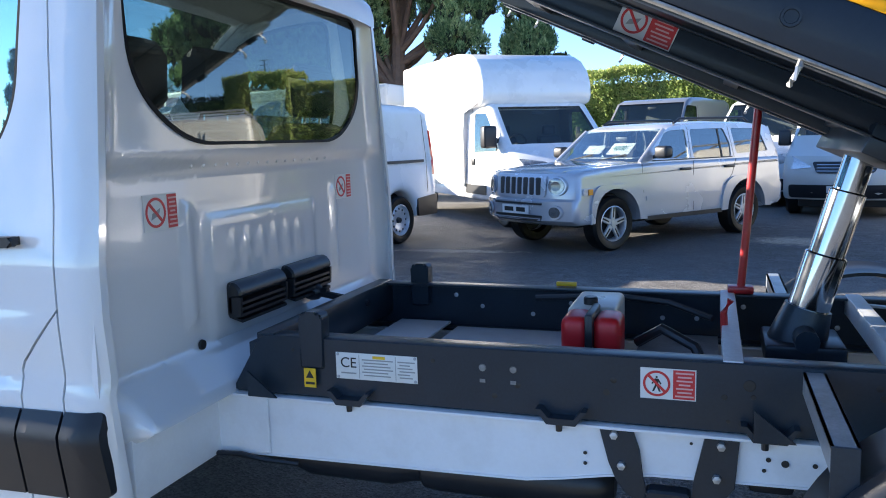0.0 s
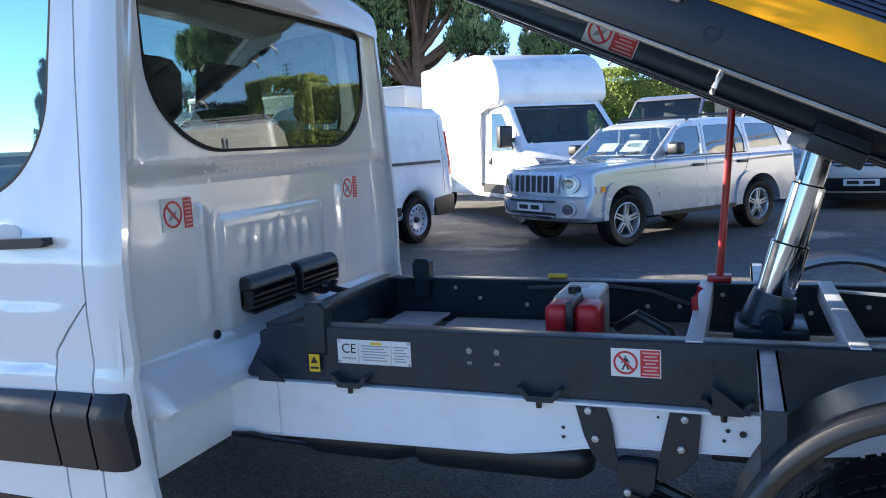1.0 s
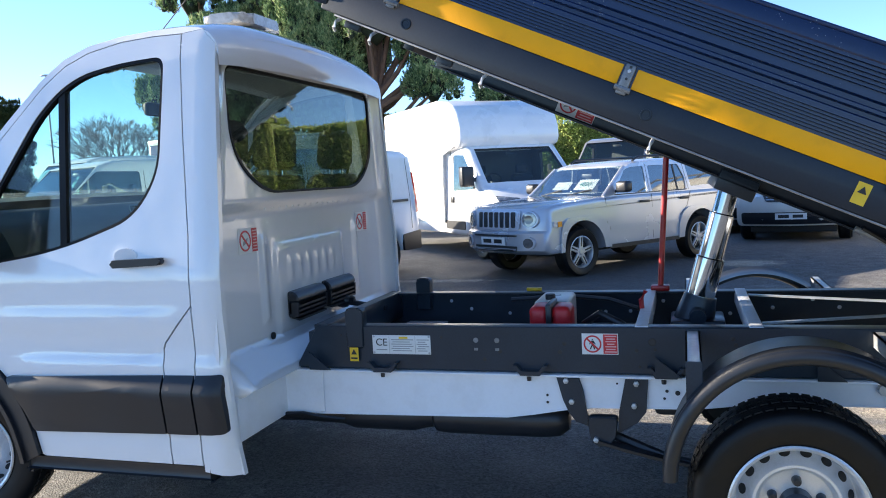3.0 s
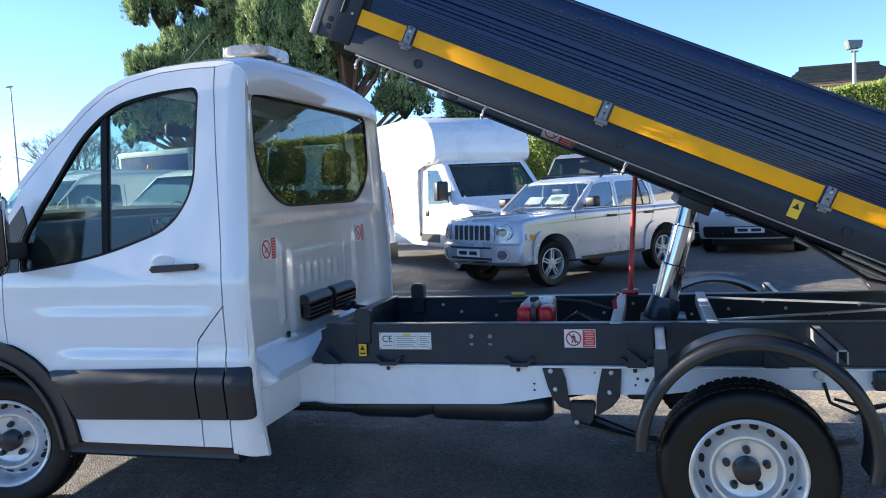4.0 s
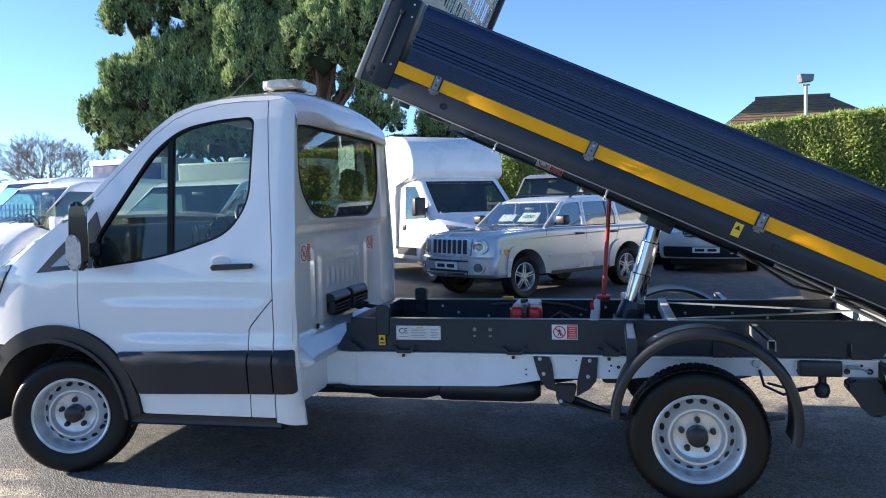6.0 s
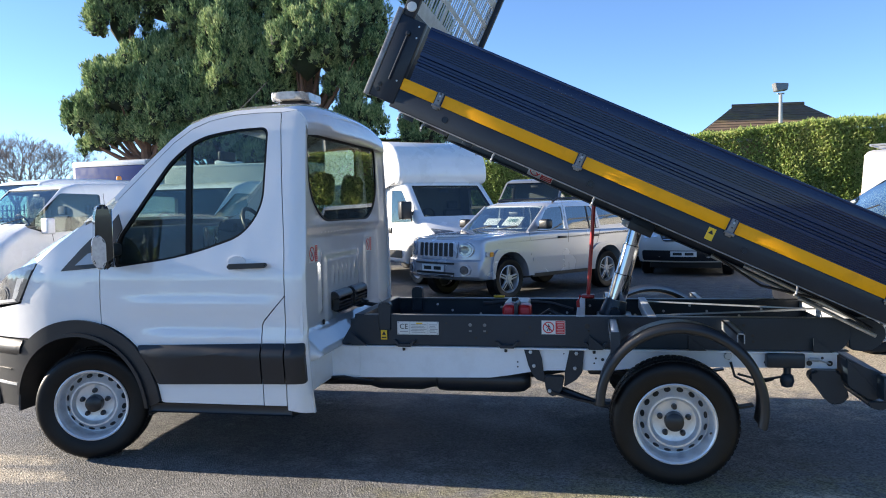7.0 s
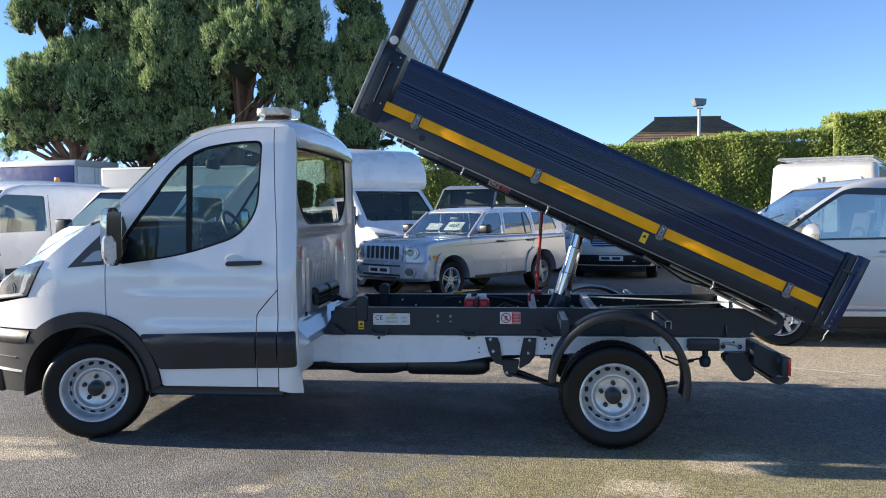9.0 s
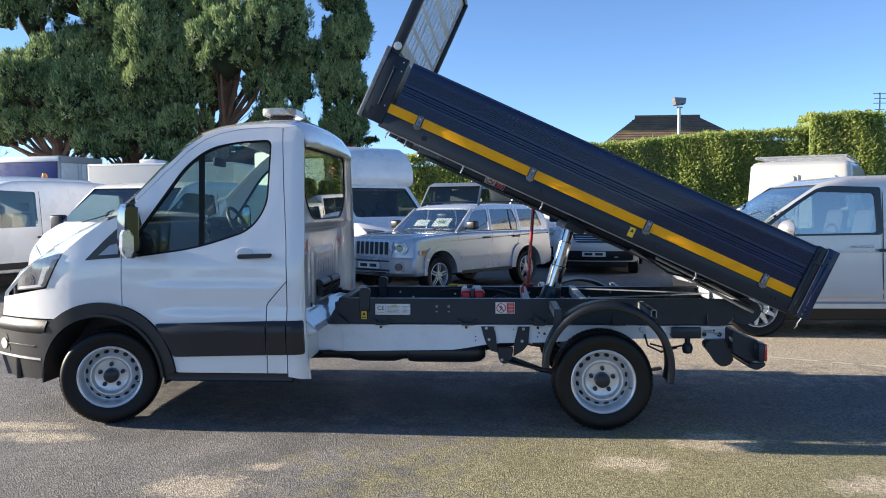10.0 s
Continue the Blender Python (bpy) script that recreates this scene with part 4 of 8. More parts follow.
def car_wheel(parent, x, y, r, out, spokes, mat="alloy", w=0.21):
    o = out
    rr = r * 0.66
    bm = lathe([(a, o * b) for a, b in ((rr, 0.0), (rr * 1.08, 0.012), (r * 0.92, 0.016), (r, -0.02), (r, -w + 0.02), (r * 0.92, -w), (rr, -w))], (0, 0, 0), "y", 36)
    ty = part("wheel", bm, "rubber", parent)
    ty.matrix_local = pose(x, y, r)
    bm = lathe([(a, o * b) for a, b in ((rr * 1.0, 0.004), (rr * 0.96, 0.008), (rr * 0.92, -0.01), (rr * 0.88, -0.06), (rr * 0.88, -w * 0.7))], (0, 0, 0), "y", 32)
    part("rim", bm, mat, ty)
    part("brake_disc", lathe([(0.0, o * -0.09), (rr * 0.88, o * -0.09)], (0, 0, 0), "y", 24), "ink", ty)
    if spokes:
        for k in range(spokes):
            t = 2 * math.pi * k / spokes + 0.4
            ca, sa = math.cos(t), math.sin(t)
            hw0, hw1 = rr * 0.17, rr * (0.09 if spokes > 6 else 0.13)
            q = [(rr * 0.15, -hw0), (rr * 0.94, -hw1), (rr * 0.94, hw1), (rr * 0.15, hw0)]
            part("spoke", prism([(a * ca - b * sa, a * sa + b * ca) for a, b in q], o * -0.012, o * -0.05, bev=0.006), mat, ty)
            if spokes == 5:
                q = [(rr * 0.34, -hw1 * 0.3), (rr * 0.9, -hw1 * 0.42), (rr * 0.9, hw1 * 0.42), (rr * 0.34, hw1 * 0.3)]
                part("spoke_slot", prism([(a * ca - b * sa, a * sa + b * ca) for a, b in q], o * -0.011, o * -0.02), "ink", ty)
    else:
        part("wheel_disc", lathe([(rr * 0.9, o * -0.05), (rr * 0.7, o * -0.02), (rr * 0.45, o * -0.03), (rr * 0.3, o * -0.045), (0, o * -0.045)], (0, 0, 0), "y", 28), mat, ty)
        for k in range(12):
            t = 2 * math.pi * k / 12
            part("disc_hole", lathe([(0.0, o * -0.019), (rr * 0.07, o * -0.019), (rr * 0.08, o * -0.03)], (rr * 0.7 * math.cos(t), 0, rr * 0.7 * math.sin(t)), "y", 8), "ink", ty)
    part("hub_cap", lathe([(0.0, o * 0.0), (rr * 0.16, o * -0.004), (rr * 0.2, o * -0.05)], (0, 0, 0), "y", 16), mat if spokes else "black", ty)
    return ty


def arches(x_rear, x_front, zb, r, ra):
    """Bottom line from the rear to the front with two wheel arches."""
    pts = []
    for xw in (x_rear, x_front):
        h = math.asin(max(-1, min(1, (zb - r) / ra)))
        a0, a1 = math.pi - h, h
        pts += [(xw + ra * math.cos(mix(a0, a1, k / 12)), r + ra * math.sin(mix(a0, a1, k / 12))) for k in range(13)]
    return pts


def vehicle(name, label, category, m, upper, w, mat, axles, r, ra, zb, glassy, screen, r_edge=0.09, tumble=(1.0, 0.1), bow=0.15, bow_from=0.6, spokes=5, wheel_mat="alloy", sides=(1,), clad=None, group="parked vans", mirror=None, handles=(), sill=True, rails=(), pane="glass_far", rear_x=None, seat_rows=()):
    """A parked car or van. upper: outline over the top, from the front's foot to the rear's foot."""
    ob = thing(name, m, label, category, group)
    prof = list(upper) + arches(axles[0], axles[1], zb, r, ra)
    xf = max(p[0] for p in upper)
    sh = Shape(prof, w, tumble[0], tumble[1], bow, bow_from, xf)
    body = part("body", body_mesh(sh, r_edge), mat, ob, angle=38)
    part("underbody", box(min(p[0] for p in upper) + 0.3, xf - 0.35, -w + 0.24, w - 0.24, r * 0.5, zb + 0.35, 0.02), "ink", ob)
    for xw in axles:
        for s in (-1, 1):
            car_wheel(ob, xw, s * (w - 0.03), r, s, spokes, wheel_mat)
    for s in (-1, 1):
        for pts in glassy:
            part("side_window", side_patch(sh, rounded(pts, 0.05, 4), s, -0.012, 0.004), pane, body).visible_shadow = False
        for hx, hz in handles:
            q = sh.at(hx, s * w, hz)
            part("door_handle", box(q.x - 0.1, q.x + 0.1, q.y - 0.01, q.y + s * 0.0 + 0.035 if s > 0 else q.y + 0.01, hz - 0.018, hz + 0.018, 0.006) if s > 0 else box(q.x - 0.1, q.x + 0.1, q.y - 0.035, q.y + 0.01, hz - 0.018, hz + 0.018, 0.006), "black", body)
        for ra_ in rails:
            (xa, xb, z, h2) = ra_
            part("side_strip", side_patch(sh, [(xa, z - h2), (xb, z - h2), (xb, z + h2), (xa, z + h2)], s, 0.01, 0.02), "black", body)
        # door shut lines
        if mirror:
            q = sh.at(mirror[0], s * w, mirror[1])
            part("door_mirror", box(q.x - 0.07, q.x + 0.09, min(q.y + s * 0.04, q.y + s * 0.25), max(q.y + s * 0.04, q.y + s * 0.25), mirror[1] - 0.02, mirror[1] + mirror[2], 0.035, seg=3), mirror[3], body)
            part("mirror_stalk", box(q.x - 0.03, q.x + 0.03, min(q.y - s * 0.03, q.y + s * 0.08), max(q.y - s * 0.03, q.y + s * 0.08), mirror[1], mirror[1] + 0.05, 0.01), "black", body)
    if screen:
        a, b, f0, f1 = screen
        part("windscreen", screen_patch(sh, a, b, f0, f1, -0.012), pane, body).visible_shadow = False
        fit_out(ob, body, sh, glassy, screen, rear_x, seat_rows)
    return ob, body, sh


def shut_lines(sh, body, lines, sides=(-1, 1)):
    for s in sides:
        for pts in lines:
            p = [(a, b) for a, b in pts]
            for (xa, za), (xb, zb) in zip(p, p[1:]):
                d = Vector((xb - xa, zb - za)).normalized() * 0.004
                part("shut_line", side_patch(sh, [(xa - d.y, za + d.x), (xb - d.y, zb + d.x), (xb + d.y, zb - d.x), (xa + d.y, za - d.x)], s, 0.0015, 0.004, 0.5), "ink", body, smooth=False)


def number_plate(ob, sh, z, mat="plate", w=0.26):
    p = part("number_plate", front_patch(sh, [(-w, z - 0.055), (w, z - 0.055), (w, z + 0.055), (-w, z + 0.055)], 0.035, 0.012), mat, ob, "pale number plate")
    for a, b in ((-0.21, -0.03), (0.03, 0.2)):
        part("plate_bar", front_patch(sh, [(a, z - 0.028), (b, z - 0.028), (b, z + 0.028), (a, z + 0.028)], 0.038, 0.003), "ink", p)
    return p


# silver off-road estate with a seven-slot grille: a square lower body with an upright cabin on it
def square_estate():
    ob = thing("estate_car", pose(1.9, 10.35, 0, 0, 0, -127.5), "silver square-fronted off-road estate car with a slotted grille", "car", "parked cars")
    up = [(2.1, 0.36), (2.19, 0.42), (2.2, 0.66), (2.14, 0.69), (2.13, 0.94), (2.09, 1.0), (1.98, 1.025), (1.5, 1.055), (0.9, 1.085), (0.3, 1.09), (-2.08, 1.09), (-2.14, 1.06), (-2.17, 0.72), (-2.21, 0.68), (-2.2, 0.44), (-2.1, 0.38)]
    sh = Shape(up + arches(-1.3175, 1.3175, 0.36, 0.36, 0.43), 0.87, 0.8, 0.06, 0.22, 1.5, 2.2, 4)
    body = part("body", body_mesh(sh, 0.05), "silver", ob, angle=38)
    part("underbody", box(-1.9, 1.7, -0.6, 0.6, 0.3, 0.7, 0.02), "ink", ob)
    for xw in (-1.3175, 1.3175):
        for s in (-1, 1):
            car_wheel(ob, xw, s * 0.845, 0.345, s, 5, "alloy")
    # cabin
    a, b = (0.9, 1.1), (0.33, 1.525)
    gp = [(0.96, 1.03), a, b, (0.24, 1.565), (0.1, 1.592), (-0.6, 1.62), (-1.5, 1.61), (-1.9, 1.58), (-1.99, 1.52), (-2.13, 1.1), (-2.13, 1.03)]
    gs = Shape(gp, 0.835, 1.05, 0.23, 0.1, -0.2, 0.9)
    win = [[(0.68, 1.13), (0.35, 1.465), (0.2, 1.495), (-0.12, 1.505), (-0.13, 1.115)], [(-0.23, 1.115), (-0.22, 1.505), (-0.93, 1.51), (-1.04, 1.3), (-1.04, 1.115)], [(-1.16, 1.15), (-1.1, 1.51), (-1.74, 1.495), (-1.9, 1.17)]]
    rf = bmesh.new()
    rows = []
    for x, z in [b] + gp[3:9]:
        rows.append([rf.verts.new(gs.at(x, gs.w * t, z - 0.04 * abs(t) ** 7)) for t in [-1 + k / 10 for k in range(21)]])
    for p, q in zip(rows, rows[1:]):
        for k in range(20):
            rf.faces.new((p[k], p[k + 1], q[k + 1], q[k]))
    cab = part("cabin_roof", thicken(rf, lambda c: (0, 0, -0.025)), "silver", ob, angle=50)
    for s in (-1, 1):
        edge = [(0.94, 1.06), (0.9, 1.1), (0.33, 1.495), (0.24, 1.53), (0.1, 1.555), (-0.6, 1.583), (-1.5, 1.573), (-1.9, 1.542), (-1.99, 1.49), (-2.13, 1.1), (-2.13, 1.06)]
        bm = grid_fill([edge] + [rounded(pts, 0.04, 4) for pts in win], 0.12)
        for v in bm.verts:
            q = gs.at(v.co.x, s * gs.w, v.co.z)
            v.co = q
        part("cabin_side", thicken(bm, lambda c: (0, -s * 0.035, 0)), "silver", cab, angle=50)
        part("screen_pillar", tube([gs.at(0.9, s * gs.w * 0.965, 1.09), gs.at(0.6, s * gs.w * 0.965, 1.315), gs.at(0.32, s * gs.w * 0.965, 1.51)], 0.028, 8), "silver", cab)
    tg = bmesh.new()
    rows = [[tg.verts.new(gs.at(x, gs.w * t, z)) for t in (-1, -0.5, 0, 0.5, 1)] for x, z in ((-1.985, 1.53), (-2.13, 1.1), (-2.13, 1.05))]
    for p, q in zip(rows, rows[1:]):
        for k in range(4):
            tg.faces.new((p[k], p[k + 1], q[k + 1], q[k]))
    part("tailgate", thicken(tg, lambda c: (0.03, 0, 0)), "silver", cab)
    fit_out(ob, None, gs, win, (a, b, 0.9, 0.9), -1.98, (-0.1, -1.0))
    part("cabin_floor", box(-1.95, 0.7, -0.76, 0.76, 1.088, 1.094), "trim", cab)
    part("windscreen", screen_patch(gs, a, b, 0.95, 0.95, -0.006), "glass_screen", cab).visible_shadow = False
    for s in (-1, 1):
        for pts in win:
            part("side_window", side_patch(gs, rounded(pts, 0.04, 4), s, -0.012, 0.004), "glass_dark", cab).visible_shadow = False
        part("window_divider", side_patch(gs, [(-0.86, 1.115), (-0.83, 1.115), (-0.8, 1.505), (-0.83, 1.505)], s, -0.006, 0.02), "ink", cab)
        part("belt_strip", side_patch(gs, [(-1.06, 1.1), (0.68, 1.1), (0.68, 1.115), (-1.06, 1.115)], s, 0.003, 0.01), "ink", cab)
        q = gs.at(0.62, s * gs.w, 1.14)
        mir = part("door_mirror", box(q.x - 0.06, q.x + 0.09, min(q.y + s * 0.05, q.y + s * 0.26), max(q.y + s * 0.05, q.y + s * 0.26), 1.14, 1.3, 0.04, seg=3), "black", ob)
        part("mirror_stalk", box(q.x - 0.03, q.x + 0.03, min(q.y - s * 0.03, q.y + s * 0.1), max(q.y - s * 0.03, q.y + s * 0.1), 1.14, 1.18, 0.01), "black", mir)
        for hx in (0.0, -0.93):
            q = sh.at(hx, s * sh.w, 0.98)
            part("door_handle", box(q.x - 0.1, q.x + 0.1, min(q.y - s * 0.01, q.y + s * 0.035), max(q.y - s * 0.01, q.y + s * 0.035), 0.962, 0.998, 0.008), "black", body)
        for xw in (-1.3175, 1.3175):
            # square-shouldered flare over each wheel
            rim = [(xw + dx, z) for dx, z in ((0.56, 0.37), (0.54, 0.62), (0.45, 0.77), (0.3, 0.84), (-0.3, 0.84), (-0.45, 0.77), (-0.54, 0.62), (-0.56, 0.37))]
            part("arch_flare", side_patch(sh, rounded(rim[:1] + rim[1:-1] + rim[-1:], [0, 0.1, 0.1, 0.1, 0.1, 0.1, 0.1, 0], 3) + arc(xw, 0.36, 0.43, 178, 2, 20), s, 0.03, 0.06, 0.08), "silver", body)
        part("door_moulding", side_patch(sh, [(-0.78, 0.6), (0.76, 0.6), (0.76, 0.66), (-0.78, 0.66)], s, 0.012, 0.03), "silver", body)
        part("sill", side_patch(sh, [(-0.78, 0.345), (0.78, 0.345), (0.78, 0.4), (-0.78, 0.4)], s, 0.014, 0.05), "ink", body)
        part("indicator", side_patch(sh, rounded([(1.86, 0.74), (2.08, 0.73), (2.08, 0.81), (1.86, 0.81)], 0.015, 2), s, 0.022, 0.04), "lamp_clear", body)
        part("indicator", side_patch(sh, rounded([(1.83, 0.735), (1.965, 0.732), (1.965, 0.805), (1.83, 0.805)], 0.012, 2), s, 0.034, 0.05), "amber", body)
        rl = gs.at(0, s * 0.76, 1.64)
        part("roof_bar", tube([(0.0, rl.y, 1.59), (-0.12, rl.y, 1.65), (-1.5, rl.y, 1.66), (-1.62, rl.y, 1.6)], 0.018, 8), "black", cab)
    # raised bonnet
    bn = bmesh.new()
    rows = []
    for x, z in ((2.06, 1.0), (2.0, 1.028), (1.5, 1.062), (1.1, 1.085), (0.9, 1.097)):
        hw = mix(0.7, 0.62, (x - 0.9) / 1.16)
        rows.append([bn.verts.new(sh.at(x, hw * t, z + 0.022 * (1 - abs(t) ** 8))) for t in [-1 + k / 8 for k in range(17)]])
    for p, q in zip(rows, rows[1:]):
        for k in range(16):
            bn.faces.new((p[k], p[k + 1], q[k + 1], q[k]))
    part("bonnet", thicken(bn, lambda c: (0, 0, -0.04)), "silver", body, angle=50)
    for s in (-0.5, 0.1):
        part("wiper", tube([gs.at(0.86, s, 1.1) + Vector((0.01, 0, 0.01)), gs.at(0.76, s + 0.42, 1.18) + Vector((0.02, 0, 0.015))], 0.009, 5), "ink", cab)
    part("grille_panel", front_patch(sh, rounded([(-0.47, 0.71), (0.47, 0.71), (0.5, 0.975), (-0.5, 0.975)], 0.04, 3), 0.014, 0.03), "silver", body)
    for k in range(7):
        y = -0.36 + 0.12 * k
        part("grille_slot", front_patch(sh, rounded([(y - 0.04, 0.735), (y + 0.04, 0.735), (y + 0.042, 0.955), (y - 0.042, 0.955)], 0.02, 3), 0.017, 0.01), "ink", body)
    for y in (-0.635, 0.635):
        ring = part("lamp_surround", front_patch(sh, [(y + 0.118 * math.cos(t), 0.85 + 0.118 * math.sin(t)) for t in [2 * math.pi * j / 28 for j in range(28)]], 0.022, 0.04), "silver", body)
        hl = part("headlamp", front_patch(sh, [(y + 0.102 * math.cos(t), 0.85 + 0.102 * math.sin(t)) for t in [2 * math.pi * j / 24 for j in range(24)]], 0.028, 0.03), "lamp_smoke", body)
        part("lamp_bowl", front_patch(sh, [(y + 0.06 * math.cos(t), 0.85 + 0.06 * math.sin(t)) for t in [2 * math.pi * j / 16 for j in range(16)]], 0.032, 0.01), "lamp_dark", hl)
        fg = part("fog_surround", front_patch(sh, [(y * 1.02 + 0.088 * math.cos(t), 0.53 + 0.088 * math.sin(t)) for t in [2 * math.pi * j / 20 for j in range(20)]], 0.012, 0.03), "silver", body)
        part("fog_lamp", front_patch(sh, [(y * 1.02 + 0.068 * math.cos(t), 0.53 + 0.068 * math.sin(t)) for t in [2 * math.pi * j / 20 for j in range(20)]], 0.018, 0.02), "lamp_dark", fg)
    part("upper_slot", front_patch(sh, [(-0.46, 0.615), (0.46, 0.615), (0.46, 0.64), (-0.46, 0.64)], 0.008, 0.02), "ink", body)
    part("lower_intake", front_patch(sh, rounded([(-0.44, 0.405), (0.44, 0.405), (0.46, 0.485), (-0.46, 0.485)], 0.015, 2), 0.008, 0.02), "ink", body)
    part("intake_bar", front_patch(sh, [(-0.44, 0.44), (0.44, 0.44), (0.44, 0.452), (-0.44, 0.452)], 0.012, 0.01), "silver", body)
    number_plate(body, sh, 0.55)
    shut_lines(sh, body, [[(0.82, 1.07), (0.8, 0.7), (0.76, 0.42)], [(-0.18, 1.08), (-0.18, 0.42)], [(-1.1, 1.08), (-1.0, 0.86), (-0.82, 0.72)]])
    shut_lines(gs, cab, [[(-0.175, 1.1), (-0.17, 1.53)], [(-1.1, 1.1), (-1.03, 1.54)]])
    # dealer's price card inside the windscreen
    card = part("price_card", screen_patch(gs, (0.69, 1.225), (0.52, 1.37), 0.5, 0.5, -0.04), "label_white", cab, "white price card with green figures")
    for v in card.data.vertices:
        v.co.y = v.co.y * 0.5 + 0.24
    rot = Matrix(((0, -0.768, 0.64, 0.583), (1, 0, 0, 0.24), (0, 0.64, 0.768, 1.274), (0, 0, 0, 1)))
    slip = part("sales_card", screen_patch(gs, (0.68, 1.235), (0.55, 1.345), 0.5, 0.5, -0.045), "label_white", cab, "white sales card with lines of print")
    for v in slip.data.vertices:
        v.co.y = v.co.y * 0.42 - 0.26
    part("dash_papers", box(0.3, 0.62, -0.6, 0.5, 1.135, 1.142), "label_white", cab, "pale papers on the dashboard")
    words("4000", 0.12, "price_figures", "label_green", card, rot)
    return ob


square_estate()


def small_van(name, label, m, mat, h=1.97, ln=5.0, clad=True, side_glass=False, group="parked vans", front_kind=0, ahead=0.0, w=0.96, door=2.45, mirror_mat="black"):
    f, b = ln / 2, -ln / 2
    mpv_front = front_kind == 3
    g = f - 0.18 if mpv_front else f
    up = [(g - 0.12, 0.3), (g - 0.02, 0.42), (g, 0.68), (g - 0.06, 0.9), (g - 0.14, 1.02), (f - 0.8 + ahead, 1.2), (f - 1.15 + ahead, 1.34), (f - 1.95 + ahead, h - 0.1), (f - 2.25 + ahead, h - 0.02), (f - 3.0, h), (b + 0.35, h - 0.03), (b + 0.12, h - 0.12), (b + 0.04, 1.2), (b, 0.7), (b + 0.02, 0.42), (b + 0.1, 0.34)]
    xa, xr = f - 0.92, b + 0.95
    win = [[(f - 1.2 + ahead, 1.3), (f - 1.88 + ahead, h - 0.2), (f - door + 0.03, h - 0.22), (f - door, 1.22), (f - 1.5 + ahead, 1.2)]]
    if side_glass:
        win.append([(f - 2.6, 1.24), (f - 2.58, h - 0.22), (f - 3.6, h - 0.22), (f - 3.62, 1.24)])
    ob, body, sh = vehicle(name, label, "van", m, up, w, mat, (xr, xa), 0.34, 0.41, 0.36, win, ((f - 1.15 + ahead, 1.34), (f - 1.95 + ahead, h - 0.1), 0.93, 0.89), r_edge=0.09, tumble=(1.1, 0.09), bow=0.24, bow_from=f - 1.6, spokes=0 if front_kind != 3 else 10, wheel_mat="rim" if front_kind != 3 else "alloy", mirror=(f - 1.42 + ahead, 1.2, 0.26, mirror_mat) if front_kind != 3 else None, handles=((f - 2.35, 1.02),), group=group, pane="glass_screen" if front_kind == 3 else "glass_far", rear_x=f - (3.9 if side_glass else door + 0.15), seat_rows=(f - 2.3, f - 3.3) if side_glass else (f - 2.3,))
    if clad:
        for s in (-1, 1):
            part("side_moulding", side_patch(sh, [(xr + 0.45, 0.44), (xa - 0.45, 0.44), (xa - 0.45, 0.56), (xr + 0.45, 0.56)], s, 0.014, 0.03), "clad", body)
            part("corner_bumper", side_patch(sh, rounded([(b + 0.03, 0.36), (xr - 0.42, 0.36), (xr - 0.4, 0.62), (b + 0.03, 0.66)], 0.03, 3), s, 0.012, 0.04), "clad", body)
            part("slide_rail", side_patch(sh, [(b + 0.35, 1.14), (f - 2.75, 1.14), (f - 2.75, 1.18), (b + 0.35, 1.18)], s, 0.008, 0.02), "ink", body)
            part("tail_lamp", side_patch(sh, [(b + 0.06, 0.95), (b + 0.13, 0.95), (b + 0.17, 1.6), (b + 0.12, 1.6)], s, 0.0, 0.06), "red_lens", body)
    shut_lines(sh, body, [[(f - door - 0.05, h - 0.2), (f - door - 0.07, 0.45)], [(f - 1.2, 1.28), (f - 1.28, 0.8)], [(b + 0.3, h - 0.15), (b + 0.26, 0.7)]])
    for y in (-0.66, 0.66):
        sgn = 1 if y > 0 else -1
        part("headlamp", front_patch(sh, rounded([(y - 0.17, 0.8), (y + 0.17, 0.84), (y + 0.19 * sgn + 0.0, 1.04), (y - 0.13, 0.96)], 0.03, 3), 0.01, 0.04), "lamp_clear", body)
    part("lower_bumper", front_patch(sh, rounded([(-0.85, 0.33), (0.85, 0.33), (0.86, 0.6 if mpv_front else 0.55), (-0.86, 0.6 if mpv_front else 0.55)], 0.05, 3), 0.012, 0.03), "clad", body)
    gr = part("grille", front_patch(sh, rounded([(-0.55, 0.66), (0.55, 0.66), (0.6, 0.93), (-0.6, 0.93)] if mpv_front else [(-0.42, 0.74), (0.42, 0.74), (0.5, 0.93), (-0.5, 0.93)], 0.05, 3), 0.012, 0.02), "black", body)
    for k in range(3):
        part("grille_bar", front_patch(sh, [(-0.42, 0.775 + 0.05 * k), (0.42, 0.775 + 0.05 * k), (0.42, 0.785 + 0.05 * k), (-0.42, 0.785 + 0.05 * k)], 0.018, 0.008), "chrome", gr)
    if not mpv_front:
        number_plate(body, sh, 0.48)
    for s in (-0.35, 0.3):
        part("wiper", tube([sh.at(f - 1.12 + ahead, s, 1.345) + Vector((0.015, 0, 0.01)), sh.at(f - 1.3 + ahead, s + 0.4, 1.46) + Vector((0.02, 0, 0.015))], 0.008, 5), "black", body)
    return ob, body, sh


small_van("panel_van", "white panel van with dark lower mouldings and a slide rail", pose(-2.5, 7.78, 0, 0, 0, -103.0), "white_van", 1.98, 5.0, ahead=0.45, door=2.2)
small_van("panel_van", "white panel van with a dark cab window", pose(-6.78, 10.02, 0, 0, 0, -110.0), "white_van", 2.1, 5.0, ahead=0.4, door=2.3, mirror_mat="white_van")
end_van, end_body, end_shape = small_van("panel_van", "white panel van at the end of the row", pose(-8.8, 12.1, 0, 0, 0, -110.0), "white_van", 2.3, 5.0, ahead=0.4, door=2.3)
